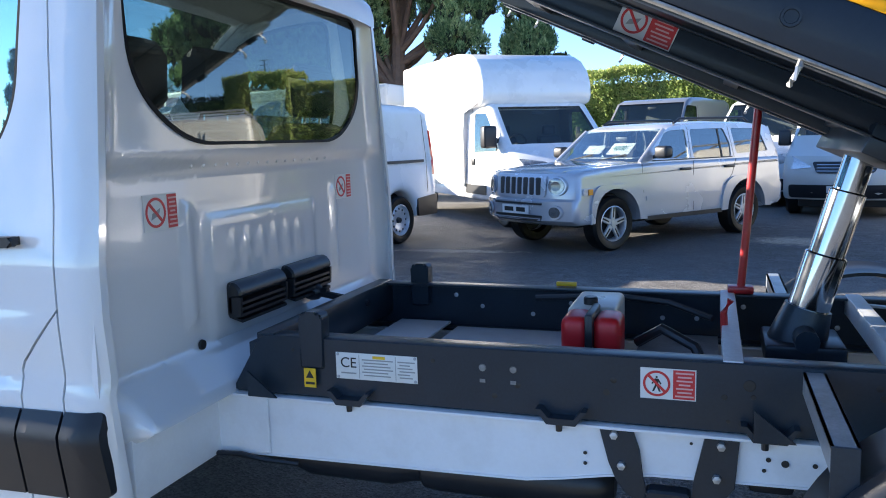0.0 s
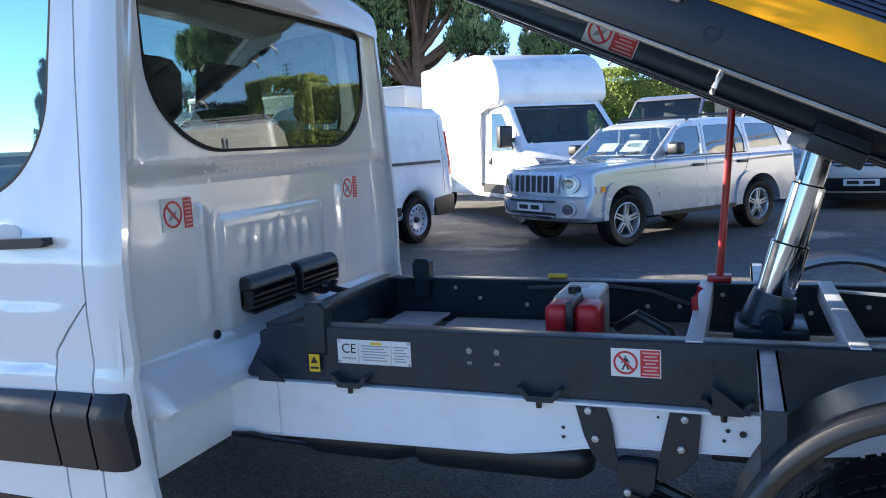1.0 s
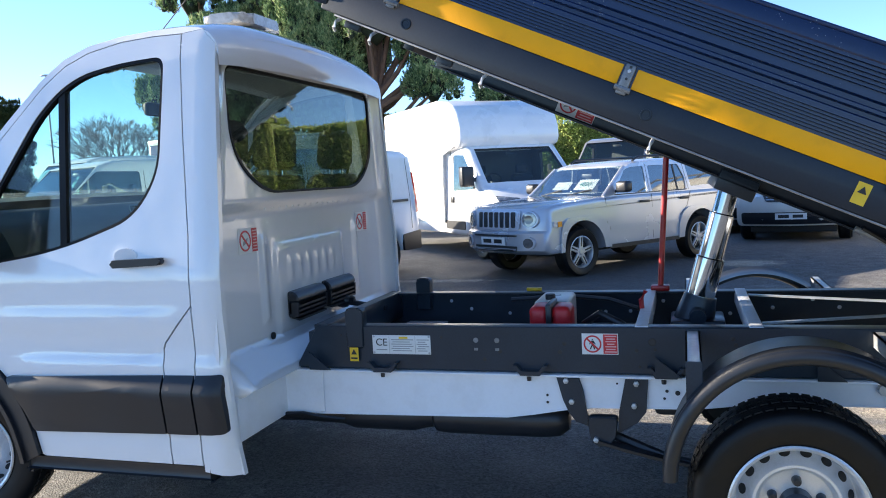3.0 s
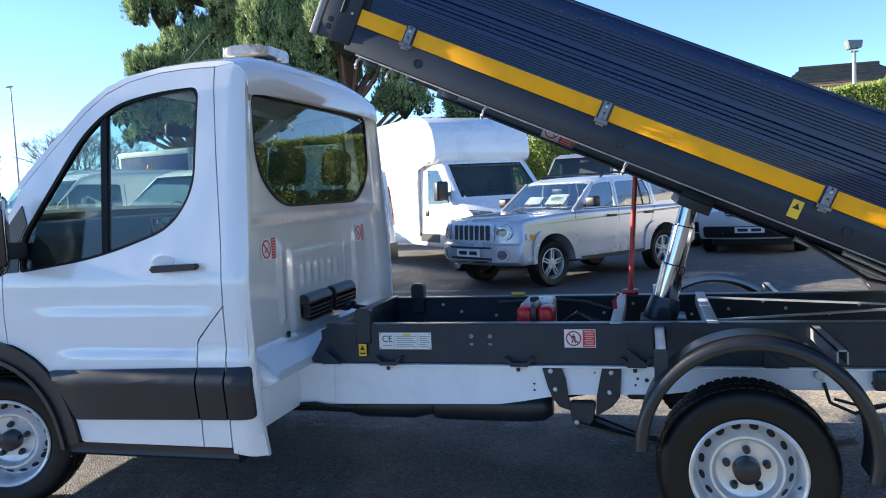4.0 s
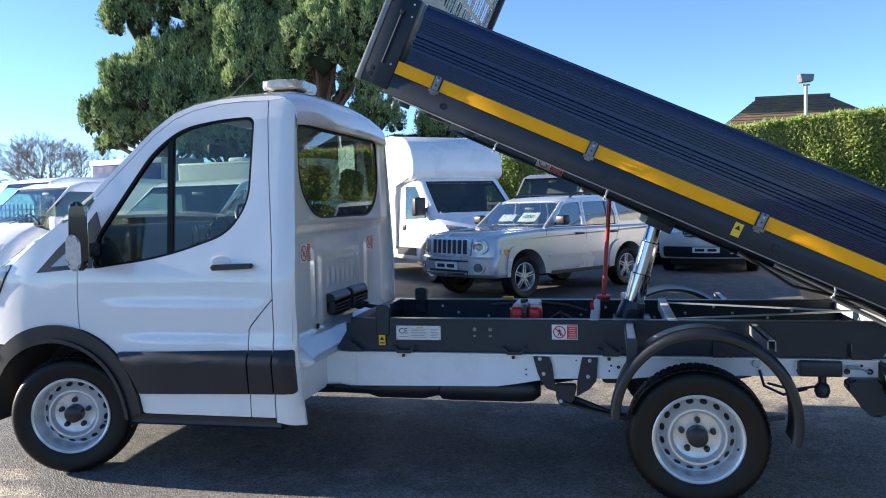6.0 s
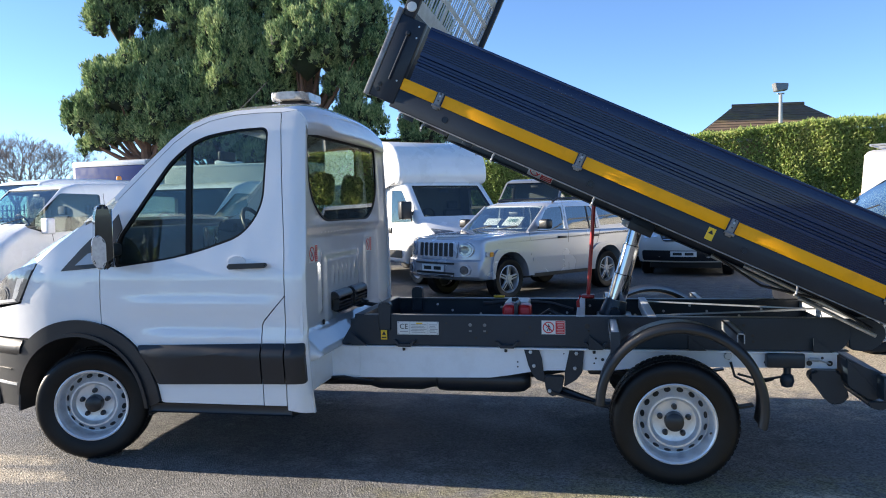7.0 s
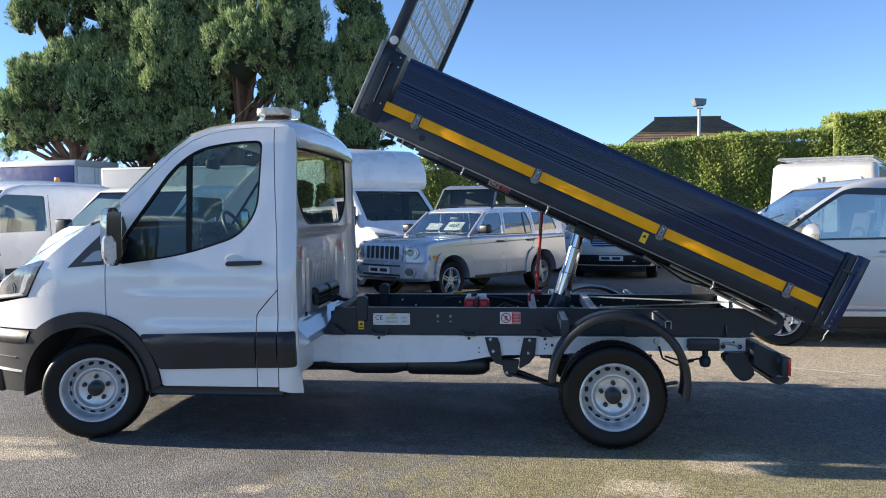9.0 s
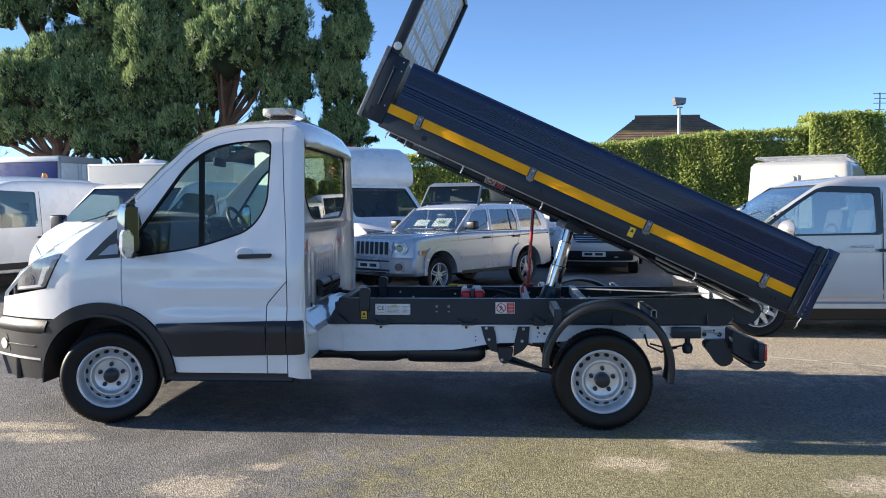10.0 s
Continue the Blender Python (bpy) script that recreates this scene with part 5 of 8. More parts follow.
part("beacon", lathe([(0.0, 2.44), (0.05, 2.42), (0.065, 2.37), (0.07, 2.27)], (-1.6, 0, 0), "z", 14), "amber", end_body, "amber roof beacon")
small_van("panel_van", "grey silver van with a wide dark windscreen", pose(1.75, 18.2, 0, 0, 0, -108.0), "grey_silver", 2.28, 5.0)
small_van("panel_van", "white van with a dark windscreen parked among others", pose(4.3, 17.4, 0, 0, 0, -112.0), "white_van", 2.15, 5.0)
small_van("panel_van", "off-white van with a mesh grille and dark lower bumper", pose(5.45, 15.2, 0, 0, 0, -102.0), "cream_van", 1.9, 4.8, front_kind=1)
mpv, mpv_body, mpv_shape = small_van("panel_van", "silver van with alloy wheels and side windows", pose(7.42, 5.36, 0, 0, 0, 180.0), "silver", 1.9, 5.0, clad=False, side_glass=True, front_kind=3, ahead=0.32, door=2.25)
for s in (-1, 1):
    # dark window surrounds, belt crease, bright sill and handles
    for pts, hole in (([(1.66, 1.27), (1.63, 1.33), (0.93, 1.74), (0.8, 1.77), (0.22, 1.75), (0.2, 1.2), (1.3, 1.185)], [(1.6, 1.295), (0.92, 1.7), (0.285, 1.68), (0.255, 1.225), (1.33, 1.205)]),):
        bm = grid_fill([rounded(pts, 0.04, 4), rounded(hole, 0.05, 4)], 0.2)
        for v in bm.verts:
            q = mpv_shape.at(v.co.x, s * mpv_shape.w, v.co.z)
            v.co = Vector((q.x, q.y + s * 0.004, q.z))
        part("window_surround", thicken(bm, lambda c: (0, -s * 0.008, 0)), "gloss_black", mpv_body)
    part("belt_crease", side_patch(mpv_shape, [(-2.2, 1.02), (2.0, 0.98), (2.0, 0.995), (-2.2, 1.035)], s, 0.006, 0.02), "silver", mpv_body)
    part("side_strip", side_patch(mpv_shape, [(-1.0, 0.52), (1.1, 0.52), (1.1, 0.56), (-1.0, 0.56)], s, 0.012, 0.03), "silver", mpv_body)
    part("sill_strip", side_patch(mpv_shape, [(-1.05, 0.345), (1.12, 0.345), (1.12, 0.4), (-1.05, 0.4)], s, 0.02, 0.05), "alloy", mpv_body, "bright sill strip")
    q = mpv_shape.at(0.42, s * mpv_shape.w, 1.06)
    part("chrome_handle", box(q.x - 0.11, q.x + 0.11, min(q.y + s * 0.02, q.y + s * 0.045), max(q.y + s * 0.02, q.y + s * 0.045), 1.05, 1.075, 0.008), "chrome", mpv_body)
    q = mpv_shape.at(1.36, s * mpv_shape.w, 1.25)
    bm = bmesh.new()
    bmesh.ops.create_uvsphere(bm, u_segments=18, v_segments=10, radius=1.0)
    for v in bm.verts:
        v.co = Vector((q.x + v.co.x * (0.13 if v.co.x > 0 else 0.03), q.y + s * 0.16 + v.co.y * 0.15, 1.27 + v.co.z * 0.11))
    part("mirror_cap", bm, "alloy", mpv_body, "rounded silver mirror cap")


def high_van(m, label, h=2.55, ln=5.6, rack=False):
    f, b, w = ln / 2, -ln / 2, 1.0
    up = [(f - 0.1, 0.3), (f, 0.5), (f - 0.05, 0.95), (f - 0.25, 1.1), (f - 0.9, 1.35), (f - 1.7, 2.1), (f - 2.2, h - 0.05), (f - 3.0, h), (b + 0.2, h - 0.02), (b + 0.02, h - 0.1), (b, 1.2), (b, 0.5), (b + 0.06, 0.36)]
    ob, body, sh = vehicle("high_van", label, "van", m, up, w, "cream_van", (b + 1.0, f - 0.95), 0.35, 0.42, 0.38, [[(f - 1.1, 1.35), (f - 1.75, 1.95), (f - 2.4, 1.95), (f - 2.4, 1.25)]], ((f - 0.85, 1.33), (f - 1.72, 2.1), 0.88, 0.84), r_edge=0.14, tumble=(1.3, 0.07), bow=0.2, bow_from=f - 1.5, spokes=0, wheel_mat="rim", mirror=(f - 1.3, 1.35, 0.35, "black"), rear_x=f - 2.6, seat_rows=(f - 2.3,))
    part("rear_seam", box(b - 0.004, b + 0.01, -0.006, 0.006, 0.5, h - 0.3), "ink", body)
    part("rear_panel", prism(rounded([(-0.7, 1.35), (-0.08, 1.35), (-0.08, h - 0.3), (-0.66, h - 0.3)], 0.08, 4), b - 0.012, b + 0.01, axis="x"), "cream_van", body)
    part("rear_panel", prism(rounded([(0.08, 1.35), (0.7, 1.35), (0.66, h - 0.3), (0.08, h - 0.3)], 0.08, 4), b - 0.012, b + 0.01, axis="x"), "cream_van", body)
    if rack:
        for s in (-0.82, 0.82):
            part("rack_rail", tube([(b + 0.1, s, h + 0.06), (b + 3.2, s, h + 0.06)], 0.018, 6), "galv", body)
        for k in range(5):
            part("rack_bar", tube([(b + 0.15 + 0.7 * k, -0.84, h + 0.07), (b + 0.15 + 0.7 * k, 0.84, h + 0.07)], 0.02, 6), "galv", body)
    return ob


high_van(pose(10.06, 13.57, 0, 0, 0, 62), "white high-roof van with a roof rack, seen from behind", 2.45, 5.6, True)
cold = thing("box_van", pose(-6.6, 17.6, 0, 0, 0, 176), "white box-bodied van with a low unit on its roof", "van", "parked vans")
cold_box = part("box_body", box(-2.2, 2.2, -1.0, 1.0, 0.62, 2.84, 0.05, seg=3), "cream_van", cold)
for y0 in (-1.0, 1.0):
    for z0 in (0.64, 2.76):
        part("box_trim", box(-2.18, 2.18, y0 - 0.008, y0 + 0.008, z0, z0 + 0.05, 0.002), "galv", cold_box)
part("roof_unit", box(0.45, 0.95, -0.4, 0.4, 2.84, 2.99, 0.05, seg=3), "white_van", cold)
part("cab", prism(rounded([(2.2, 0.4), (4.0, 0.4), (4.05, 0.95), (3.5, 1.25), (2.9, 1.95), (2.2, 2.0)], 0.12, 4), -0.95, 0.95, bev=0.08, seg=2), "cream_van", cold)
part("chassis", box(-2.1, 3.6, -0.7, 0.7, 0.4, 0.62), "black", cold)
for xw in (-1.4, 3.1):
    for s in (-1, 1):
        car_wheel(cold, xw, s * 0.95, 0.35, s, 0, "rim")


# box van with an over-cab moulding
def luton_van():
    m = pose(-1.36, 12.25, 0, 0, 0, -50.0) @ Matrix.Translation((-0.05, 1.16, 0))
    ob = thing("box_van", m, "white box van with an over-cab body and dark windscreen", "van", "parked vans")
    # box body behind x=0, rounded nose over the cab
    w = 1.06
    bm = prism([(-3.3, 0.6), (0.0, 0.6), (0.0, 1.98), (0.72, 2.0), (0.86, 2.04), (0.92, 2.16), (0.9, 2.38), (0.8, 2.6), (0.6, 2.79), (0.32, 2.91), (-0.1, 2.96), (-3.3, 2.98)], -w, w, bev=0.07, seg=3)
    bx = part("box_body", bm, "white_van", ob, angle=30)
    part("bulkhead", box(0.006, 0.03, -0.9, 0.9, 0.7, 1.96, 0.004), "cabin", ob)
    part("skirt", box(-3.2, -0.1, -w + 0.04, w - 0.04, 0.42, 0.62, 0.01), "white_van", ob)
    for s in (-1, 1):
        part("box_trim", box(-3.3, 0.0, s * w - 0.006, s * w + 0.006, 0.62, 0.68), "galv", bx)
        part("box_trim", box(-0.03, 0.03, s * w - 0.008, s * w + 0.008, 0.62, 2.0), "galv", bx)
    up = [(2.3, 0.3), (2.4, 0.45), (2.42, 0.8), (2.32, 1.05), (1.94, 1.22), (1.68, 1.32), (0.88, 2.02), (0.5, 2.14), (-0.25, 2.16), (-0.25, 0.4)]
    prof = up + [(1.42 + 0.43 * math.cos(mix(math.pi - 0.08, 0.08, k / 12)), 0.35 + 0.43 * math.sin(mix(math.pi - 0.08, 0.08, k / 12))) for k in range(13)]
    sh = Shape(prof, 1.02, 1.3, 0.08, 0.26, 0.9, 2.42, 3)
    body = part("cab", body_mesh(sh, 0.1), "white_van", ob, angle=38)
    part("windscreen", screen_patch(sh, (1.67, 1.33), (0.9, 2.0), 0.84, 0.82, -0.012), "glass_far", body).visible_shadow = False
    pane = [(1.36, 1.25), (1.3, 1.42), (0.84, 1.88), (0.36, 1.9), (0.36, 1.22)]
    fit_out(ob, body, sh, [pane], ((1.67, 1.33), (0.9, 2.0), 0.84, 0.82), -0.05, (0.5,))
    for s in (-1, 1):
        part("side_window", side_patch(sh, rounded(pane, 0.05, 4), s, -0.012, 0.004), "glass_far", body).visible_shadow = False
        q = sh.at(1.42, s * 1.0, 1.4)
        part("door_mirror", box(q.x - 0.08, q.x + 0.1, min(q.y + s * 0.06, q.y + s * 0.3), max(q.y + s * 0.06, q.y + s * 0.3), 1.3, 1.66, 0.04, seg=3), "black", body)
        part("mirror_stalk", box(q.x - 0.03, q.x + 0.03, min(q.y - s * 0.02, q.y + s * 0.1), max(q.y - s * 0.02, q.y + s * 0.1), 1.38, 1.46, 0.01), "black", body)
        part("side_moulding", side_patch(sh, [(0.02, 0.5), (0.9, 0.5), (0.9, 0.66), (0.02, 0.66)], s, 0.012, 0.03), "clad", body)
        qh = sh.at(0.34, s * 1.0, 1.05)
        part("door_handle", box(0.28, 0.4, min(qh.y, qh.y + s * 0.03), max(qh.y, qh.y + s * 0.03), 1.0, 1.12, 0.01), "black", body)
        car_wheel(ob, 1.42, s * 0.95, 0.35, s, 0, "rim")
        car_wheel(ob, -2.5, s * 0.95, 0.35, s, 0, "rim")
    for y in (-0.7, 0.7):
        sgn = 1 if y > 0 else -1
        part("headlamp", front_patch(sh, rounded([(y - sgn * 0.2, 0.98), (y + sgn * 0.22, 0.93), (y + sgn * 0.25, 1.13), (y - sgn * 0.1, 1.08)], 0.03, 3), 0.012, 0.04), "lamp_smoke", body)
    part("grille", front_patch(sh, rounded([(-0.5, 0.72), (0.5, 0.72), (0.56, 0.95), (-0.56, 0.95)], 0.05, 3), 0.012, 0.02), "black", body)
    part("lower_bumper", front_patch(sh, rounded([(-0.9, 0.33), (0.9, 0.33), (0.9, 0.62), (-0.9, 0.62)], 0.05, 3), 0.012, 0.03), "clad", body)
    number_plate(body, sh, 0.5)
    shut_lines(sh, body, [[(0.24, 2.0), (0.22, 0.55)], [(1.42, 1.3), (1.05, 0.8)]])
    return ob


luton_van()

# curtain-sided lorry far off
lorry = thing("lorry", pose(-16.5, 27.2, 0, 0, 0, 167), "lorry with a blue curtain side and white rear doors", "lorry")
lb = part("box_body", box(-2.1, 2.0, -1.2, 1.2, 1.0, 3.72, 0.04), "grey", lorry)
part("curtain", box(-2.0, 1.85, 1.2, 1.23, 1.1, 3.48, 0.01), "blue", lb)
part("top_rail", box(-2.08, 1.98, 1.2, 1.25, 3.49, 3.68, 0.01), "white_van", lb)
for s in (-1, 1):
    rd = part("rear_door", box(-2.14, -2.1, min(0.02 * s, 1.12 * s), max(0.02 * s, 1.12 * s), 1.1, 3.44, 0.01), "white_van", lb)
    part("lock_rod", tube([(-2.16, 0.25 * s, 1.15), (-2.16, 0.25 * s, 3.4)], 0.018, 6), "galv", rd)
part("rear_header", box(-2.15, -2.1, -1.18, 1.18, 3.46, 3.7, 0.01), "grey", lb)
part("chassis", box(-2.0, 4.0, -0.9, 0.9, 0.6, 1.0), "black", lorry)
part("cab", prism(rounded([(2.2, 0.6), (3.9, 0.6), (3.9, 1.6), (3.6, 2.6), (2.2, 2.75)], 0.1, 3), -1.15, 1.15, bev=0.06), "white_van", lorry)
for xw in (-1.2, 3.1):
    for s in (-1, 1):
        car_wheel(lorry, xw, s * 1.15, 0.48, s, 0, "rim")


# ---- tipper truck: near skin faces -y, front towards -x ----
YC = 1.335
truck = thing("tipper_truck", pose(0, 0, 0), "white single-cab tipper truck with its dark bed raised, parked on asphalt", "truck")
HW = ((0.3, 0.985), (0.45, 1.0), (0.8, 1.004), (1.0, 1.014), (1.15, 1.008), (1.3, 0.985), (1.7, 0.93), (2.0, 0.885), (2.1, 0.86), (2.2, 0.8), (2.4, 0.7))


def half_width(x, z):
    w = interp(z, HW)
    u = max(0.0, (-0.15 - x) / 0.8)
    w -= 0.3 * u * u
    if x > 1.39:
        d = min(0.075, x - 1.39)
        w -= 0.08 - math.sqrt(0.08 ** 2 - d * d)
    w += 0.007 * smooth_step(1.03, 0.99, z) * smooth_step(0.9, 0.97, z) * smooth_step(0.2, 0.5, x) * smooth_step(1.33, 1.2, x)
    w += 0.016 * smooth_step(0.845, 0.795, z) * smooth_step(0.3, 0.6, x)
    return w


def skin(name, outline, mat, side, holes=(), proud=0.0, thick=0.025, step=0.05, label="", parent=None):
    """A panel of the cab's side, cut to an outline in x and z."""
    bm = grid_fill([outline, *holes], step)
    for v in bm.verts:
        lift = proud(v.co.x, v.co.z) if callable(proud) else proud
        v.co.y = YC + side * (half_width(v.co.x, v.co.z) + lift)
    thicken(bm, lambda c: (0, -side * thick, 0))
    return part(name, bm, mat, parent or truck, label, angle=40)


def clad_lift(x, z):
    up = min(1.0, max(0.0, (0.765 - z) / 0.065))
    down = min(1.0, max(0.0, (0.7 - z) / 0.17))
    return 0.003 + 0.034 * up - 0.02 * down


TOP = [(-0.27, 1.25), (-0.12, 1.365), (0.0, 1.45), (0.24, 1.625), (0.42, 1.80), (0.6, 1.965), (0.72, 2.05), (0.84, 2.095), (1.0, 2.122), (1.15, 2.13), (1.29, 2.13), (1.38, 2.115), (1.43, 2.07)]
WIN = rounded([(0.285, 1.225), (0.29, 1.36), (0.62, 1.82), (0.78, 1.945), (1.0, 1.985), (1.185, 1.992), (1.168, 1.56), (1.06, 1.405), (0.7, 1.285)], [0.03, 0.05, 0.12, 0.12, 0.1, 0.05, 0.12, 0.14, 0.2], 6)
WIN_HOLE = rounded([(0.255, 1.2), (0.262, 1.37), (0.6, 1.845), (0.77, 1.97), (1.0, 2.01), (1.212, 2.018), (1.195, 1.55), (1.075, 1.38), (0.7, 1.258)], [0.03, 0.05, 0.12, 0.12, 0.1, 0.05, 0.12, 0.14, 0.2], 6)
WIN = [(a + 0.5 * (c - a), b + 0.5 * (d - b)) for (a, b), (c, d) in zip(WIN, WIN_HOLE)]
for side in (-1, 1):
    door_out = [(0.165, 1.435), (0.165, 0.86)] + arc(0, 0.345, 0.545, 70, 6) + [(0.56, 0.395), (1.188, 0.395), (1.188, 0.865), (1.2, 0.89), (1.331, 1.035)] + [(1.325, 1.3), (1.3, 1.7), (1.286, 2.0), (1.283, 2.098)]
    door_out += [(1.15, 2.1), (1.0, 2.092), (0.84, 2.062), (0.73, 2.018), (0.615, 1.938), (0.43, 1.765), (0.26, 1.6)]
    door = skin("door", door_out, "white", side, holes=[WIN_HOLE], step=0.025, label="white cab door with a dark quarter bar")
    # glass, its black edging and the quarter bar
    skin("window_frame", WIN_HOLE, "seal", side, holes=[WIN], proud=-0.004, thick=0.03, parent=door)
    g = skin("door_glass", WIN, "glass", side, proud=-0.018, thick=0.005, parent=door)
    g.visible_shadow = False
    skin("quarter_bar", [(0.71, 1.265), (0.742, 1.27), (0.722, 1.935), (0.69, 1.91)], "seal", side, proud=-0.009, thick=0.03, parent=door)
    skin("mirror_sail", [(0.172, 1.2), (0.255, 1.205), (0.262, 1.36), (0.3, 1.43), (0.27, 1.52), (0.172, 1.40)], "black", side, proud=0.006, thick=0.02, parent=door)
    # door handle
    bm = bmesh.new()
    prism(rounded([(1.0, 1.19), (1.235, 1.2), (1.24, 1.228), (1.0, 1.222)], 0.014, 4), YC + side * (half_width(1.1, 1.2) + 0.018), YC + side * (half_width(1.1, 1.2) + 0.045), bev=0.006, bm=bm)
    box(1.01, 1.04, YC + side * half_width(1.1, 1.2), YC + side * (half_width(1.1, 1.2) + 0.03), 1.193, 1.218, bm=bm)
    box(1.19, 1.22, YC + side * half_width(1.1, 1.2), YC + side * (half_width(1.1, 1.2) + 0.03), 1.203, 1.225, bm=bm)
    part("door_handle", bm, "black", door, "black pull handle")
    bm = bmesh.new()
    prism([(1.04 + 0.055 * math.cos(t), 1.235 + 0.03 * math.sin(t)) for t in [2 * math.pi * k / 20 for k in range(20)]], YC + side * (half_width(1.1, 1.23) - 0.004), YC + side * (half_width(1.1, 1.23) + 0.003), bm=bm)
    part("handle_recess", bm, "white", door)
    # dark shut gaps behind the panels
    skin("shut_gap", [(1.17, 0.41), (1.36, 0.41), (1.36, 1.0), (1.34, 1.7), (1.32, 2.08), (1.26, 2.08), (1.28, 1.7), (1.3, 1.08), (1.17, 0.9)], "ink", side, proud=-0.032, thick=0.006)
    skin("shut_gap", [(0.12, 0.84), (0.2, 0.84), (0.2, 1.19), (0.12, 1.19)], "ink", side, proud=-0.032, thick=0.006)
    # lower rear panel and rear pillar
    skin("lower_panel", [(1.195, 0.395), (1.33, 0.395), (1.331, 1.026), (1.206, 0.885), (1.195, 0.86)], "white", side)
    pillar = [(1.337, 0.37), (1.48, 0.345), (1.465, 0.5), (1.455, 0.8), (1.45, 1.3), (1.44, 1.8), (1.435, 2.05), (1.38, 2.11), (1.29, 2.10), (1.292, 2.0), (1.306, 1.7), (1.331, 1.3), (1.338, 1.03)]
    skin("rear_pillar", pillar, "white", side, step=0.03)
    # roof rail above the door
    rail = TOP[3:12] + [(1.38, 2.112), (1.287, 2.102), (1.15, 2.105), (1.0, 2.097), (0.84, 2.067), (0.73, 2.023), (0.615, 1.943), (0.43, 1.77), (0.245, 1.59)]
    skin("roof_rail", rail, "white", side, step=0.06)
    # wing
    wing = [(0.158, 1.5), (0.0, 1.435), (-0.12, 1.352), (-0.262, 1.24), (-0.33, 1.12), (-0.4, 0.98), (-0.62, 0.94), (-0.84, 0.9), (-0.87, 0.762), (-0.34, 0.762)] + arc(0, 0.345, 0.53, 126, 73) + [(0.158, 0.86)]
    skin("wing", wing, "white", side)
    skin("quarter_trim", [(-0.1, 1.18), (0.15, 1.2), (0.15, 1.425), (0.03, 1.315)], "black", side, proud=0.006, thick=0.01, label="black quarter trim")
    skin("trim_insert", [(0.0, 1.215), (0.14, 1.225), (0.14, 1.3), (0.08, 1.285)], "grey_silver", side, proud=0.012, thick=0.008)
    lamp = skin("headlamp", rounded([(-0.27, 1.235), (-0.335, 1.12), (-0.41, 0.985), (-0.68, 0.955), (-0.65, 1.06), (-0.47, 1.18)], 0.03, 4), "lamp_smoke", side, proud=0.006, thick=0.03, label="clear headlamp with a dark bowl")
    skin("lens_strip", [(-0.3, 1.19), (-0.345, 1.1), (-0.40, 1.0), (-0.44, 1.0), (-0.38, 1.12), (-0.33, 1.19)], "lamp_dark", side, proud=0.011, thick=0.01, parent=lamp)
    skin("lens_bowl", arc(-0.55, 1.03, 0.05, 0, 340, 16), "lamp_smoke", side, proud=0.011, thick=0.01, parent=lamp)
    skin("lens_bowl", arc(-0.55, 1.03, 0.034, 0, 340, 16), "lamp_dark", side, proud=0.014, thick=0.01, parent=lamp)
    skin("lens_strip", [(-0.36, 1.14), (-0.43, 1.01), (-0.47, 1.0), (-0.42, 1.13)], "lamp_clear", side, proud=0.011, thick=0.01, parent=lamp)
    skin("lens_strip", [(-0.43, 0.992), (-0.66, 0.965), (-0.65, 0.985), (-0.45, 1.008)], "alloy", side, proud=0.012, thick=0.01, parent=lamp)
    # bumper wrap, arch flare, cladding, sill
    bump = [(-0.345, 0.755), (-0.89, 0.755), (-0.92, 0.62), (-0.92, 0.47), (-0.46, 0.465)] + arc(0, 0.345, 0.45, 166, 132)
    bumper = skin("front_bumper", bump, "clad", side, proud=0.008, thick=0.04, step=0.04)
    skin("bumper_band", rounded([(-0.4, 0.752), (-0.885, 0.752), (-0.91, 0.66), (-0.5, 0.655), (-0.42, 0.66)], [0, 0, 0.02, 0.02, 0], 3), "clad", side, proud=lambda x, z: 0.012 + 0.02 * smooth_step(0.752, 0.7, z) * smooth_step(0.652, 0.68, z), thick=0.03, step=0.02, parent=bumper)
    skin("bumper_crease", [(-0.52, 0.556), (-0.9, 0.556), (-0.9, 0.566), (-0.52, 0.564)], "clad", side, proud=0.016, thick=0.02, parent=bumper)
    skin("fog_recess", rounded([(-0.78, 0.5), (-0.915, 0.5), (-0.915, 0.62), (-0.82, 0.63)], 0.02, 3), "ink", side, proud=0.012, thick=0.01, parent=bumper)
    skin("fog_lamp", arc(-0.85, 0.555, 0.04, 0, 340, 14), "lamp_clear", side, proud=0.02, thick=0.012, parent=bumper)
    skin("bumper_trim", [(-0.47, 0.462), (-0.925, 0.468), (-0.925, 0.482), (-0.47, 0.476)], "alloy", side, proud=0.014, thick=0.02, parent=bumper)
    skin("bumper_lip", rounded([(-0.46, 0.462), (-0.9, 0.466), (-0.87, 0.35), (-0.8, 0.31), (-0.5, 0.315)], [0, 0, 0.05, 0.04, 0.03], 3), "black", side, proud=-0.02, thick=0.04, parent=bumper)
    flare = arc(0, 0.345, 0.54, 150, 6, 26) + arc(0, 0.345, 0.445, 2, 150, 26)
    skin("arch_flare", flare, "clad", side, proud=0.02, thick=0.05, step=0.05)
    lip = arc(0, 0.345, 0.462, 172, 2, 26) + arc(0, 0.345, 0.44, 2, 172, 26)
    skin("arch_lip", lip, "clad", side, proud=0.035, thick=0.06, step=0.05)
    skin("cladding", rounded([(0.4, 0.738), (1.187, 0.76), (1.187, 0.525), (0.53, 0.508), (0.49, 0.6)], [0.02, 0, 0, 0.02, 0.02], 3), "clad", side, proud=clad_lift, thick=0.03, step=0.03)
    skin("cladding", [(1.196, 0.76), (1.329, 0.762), (1.329, 0.527), (1.196, 0.525)], "clad", side, proud=clad_lift, thick=0.03, step=0.03)
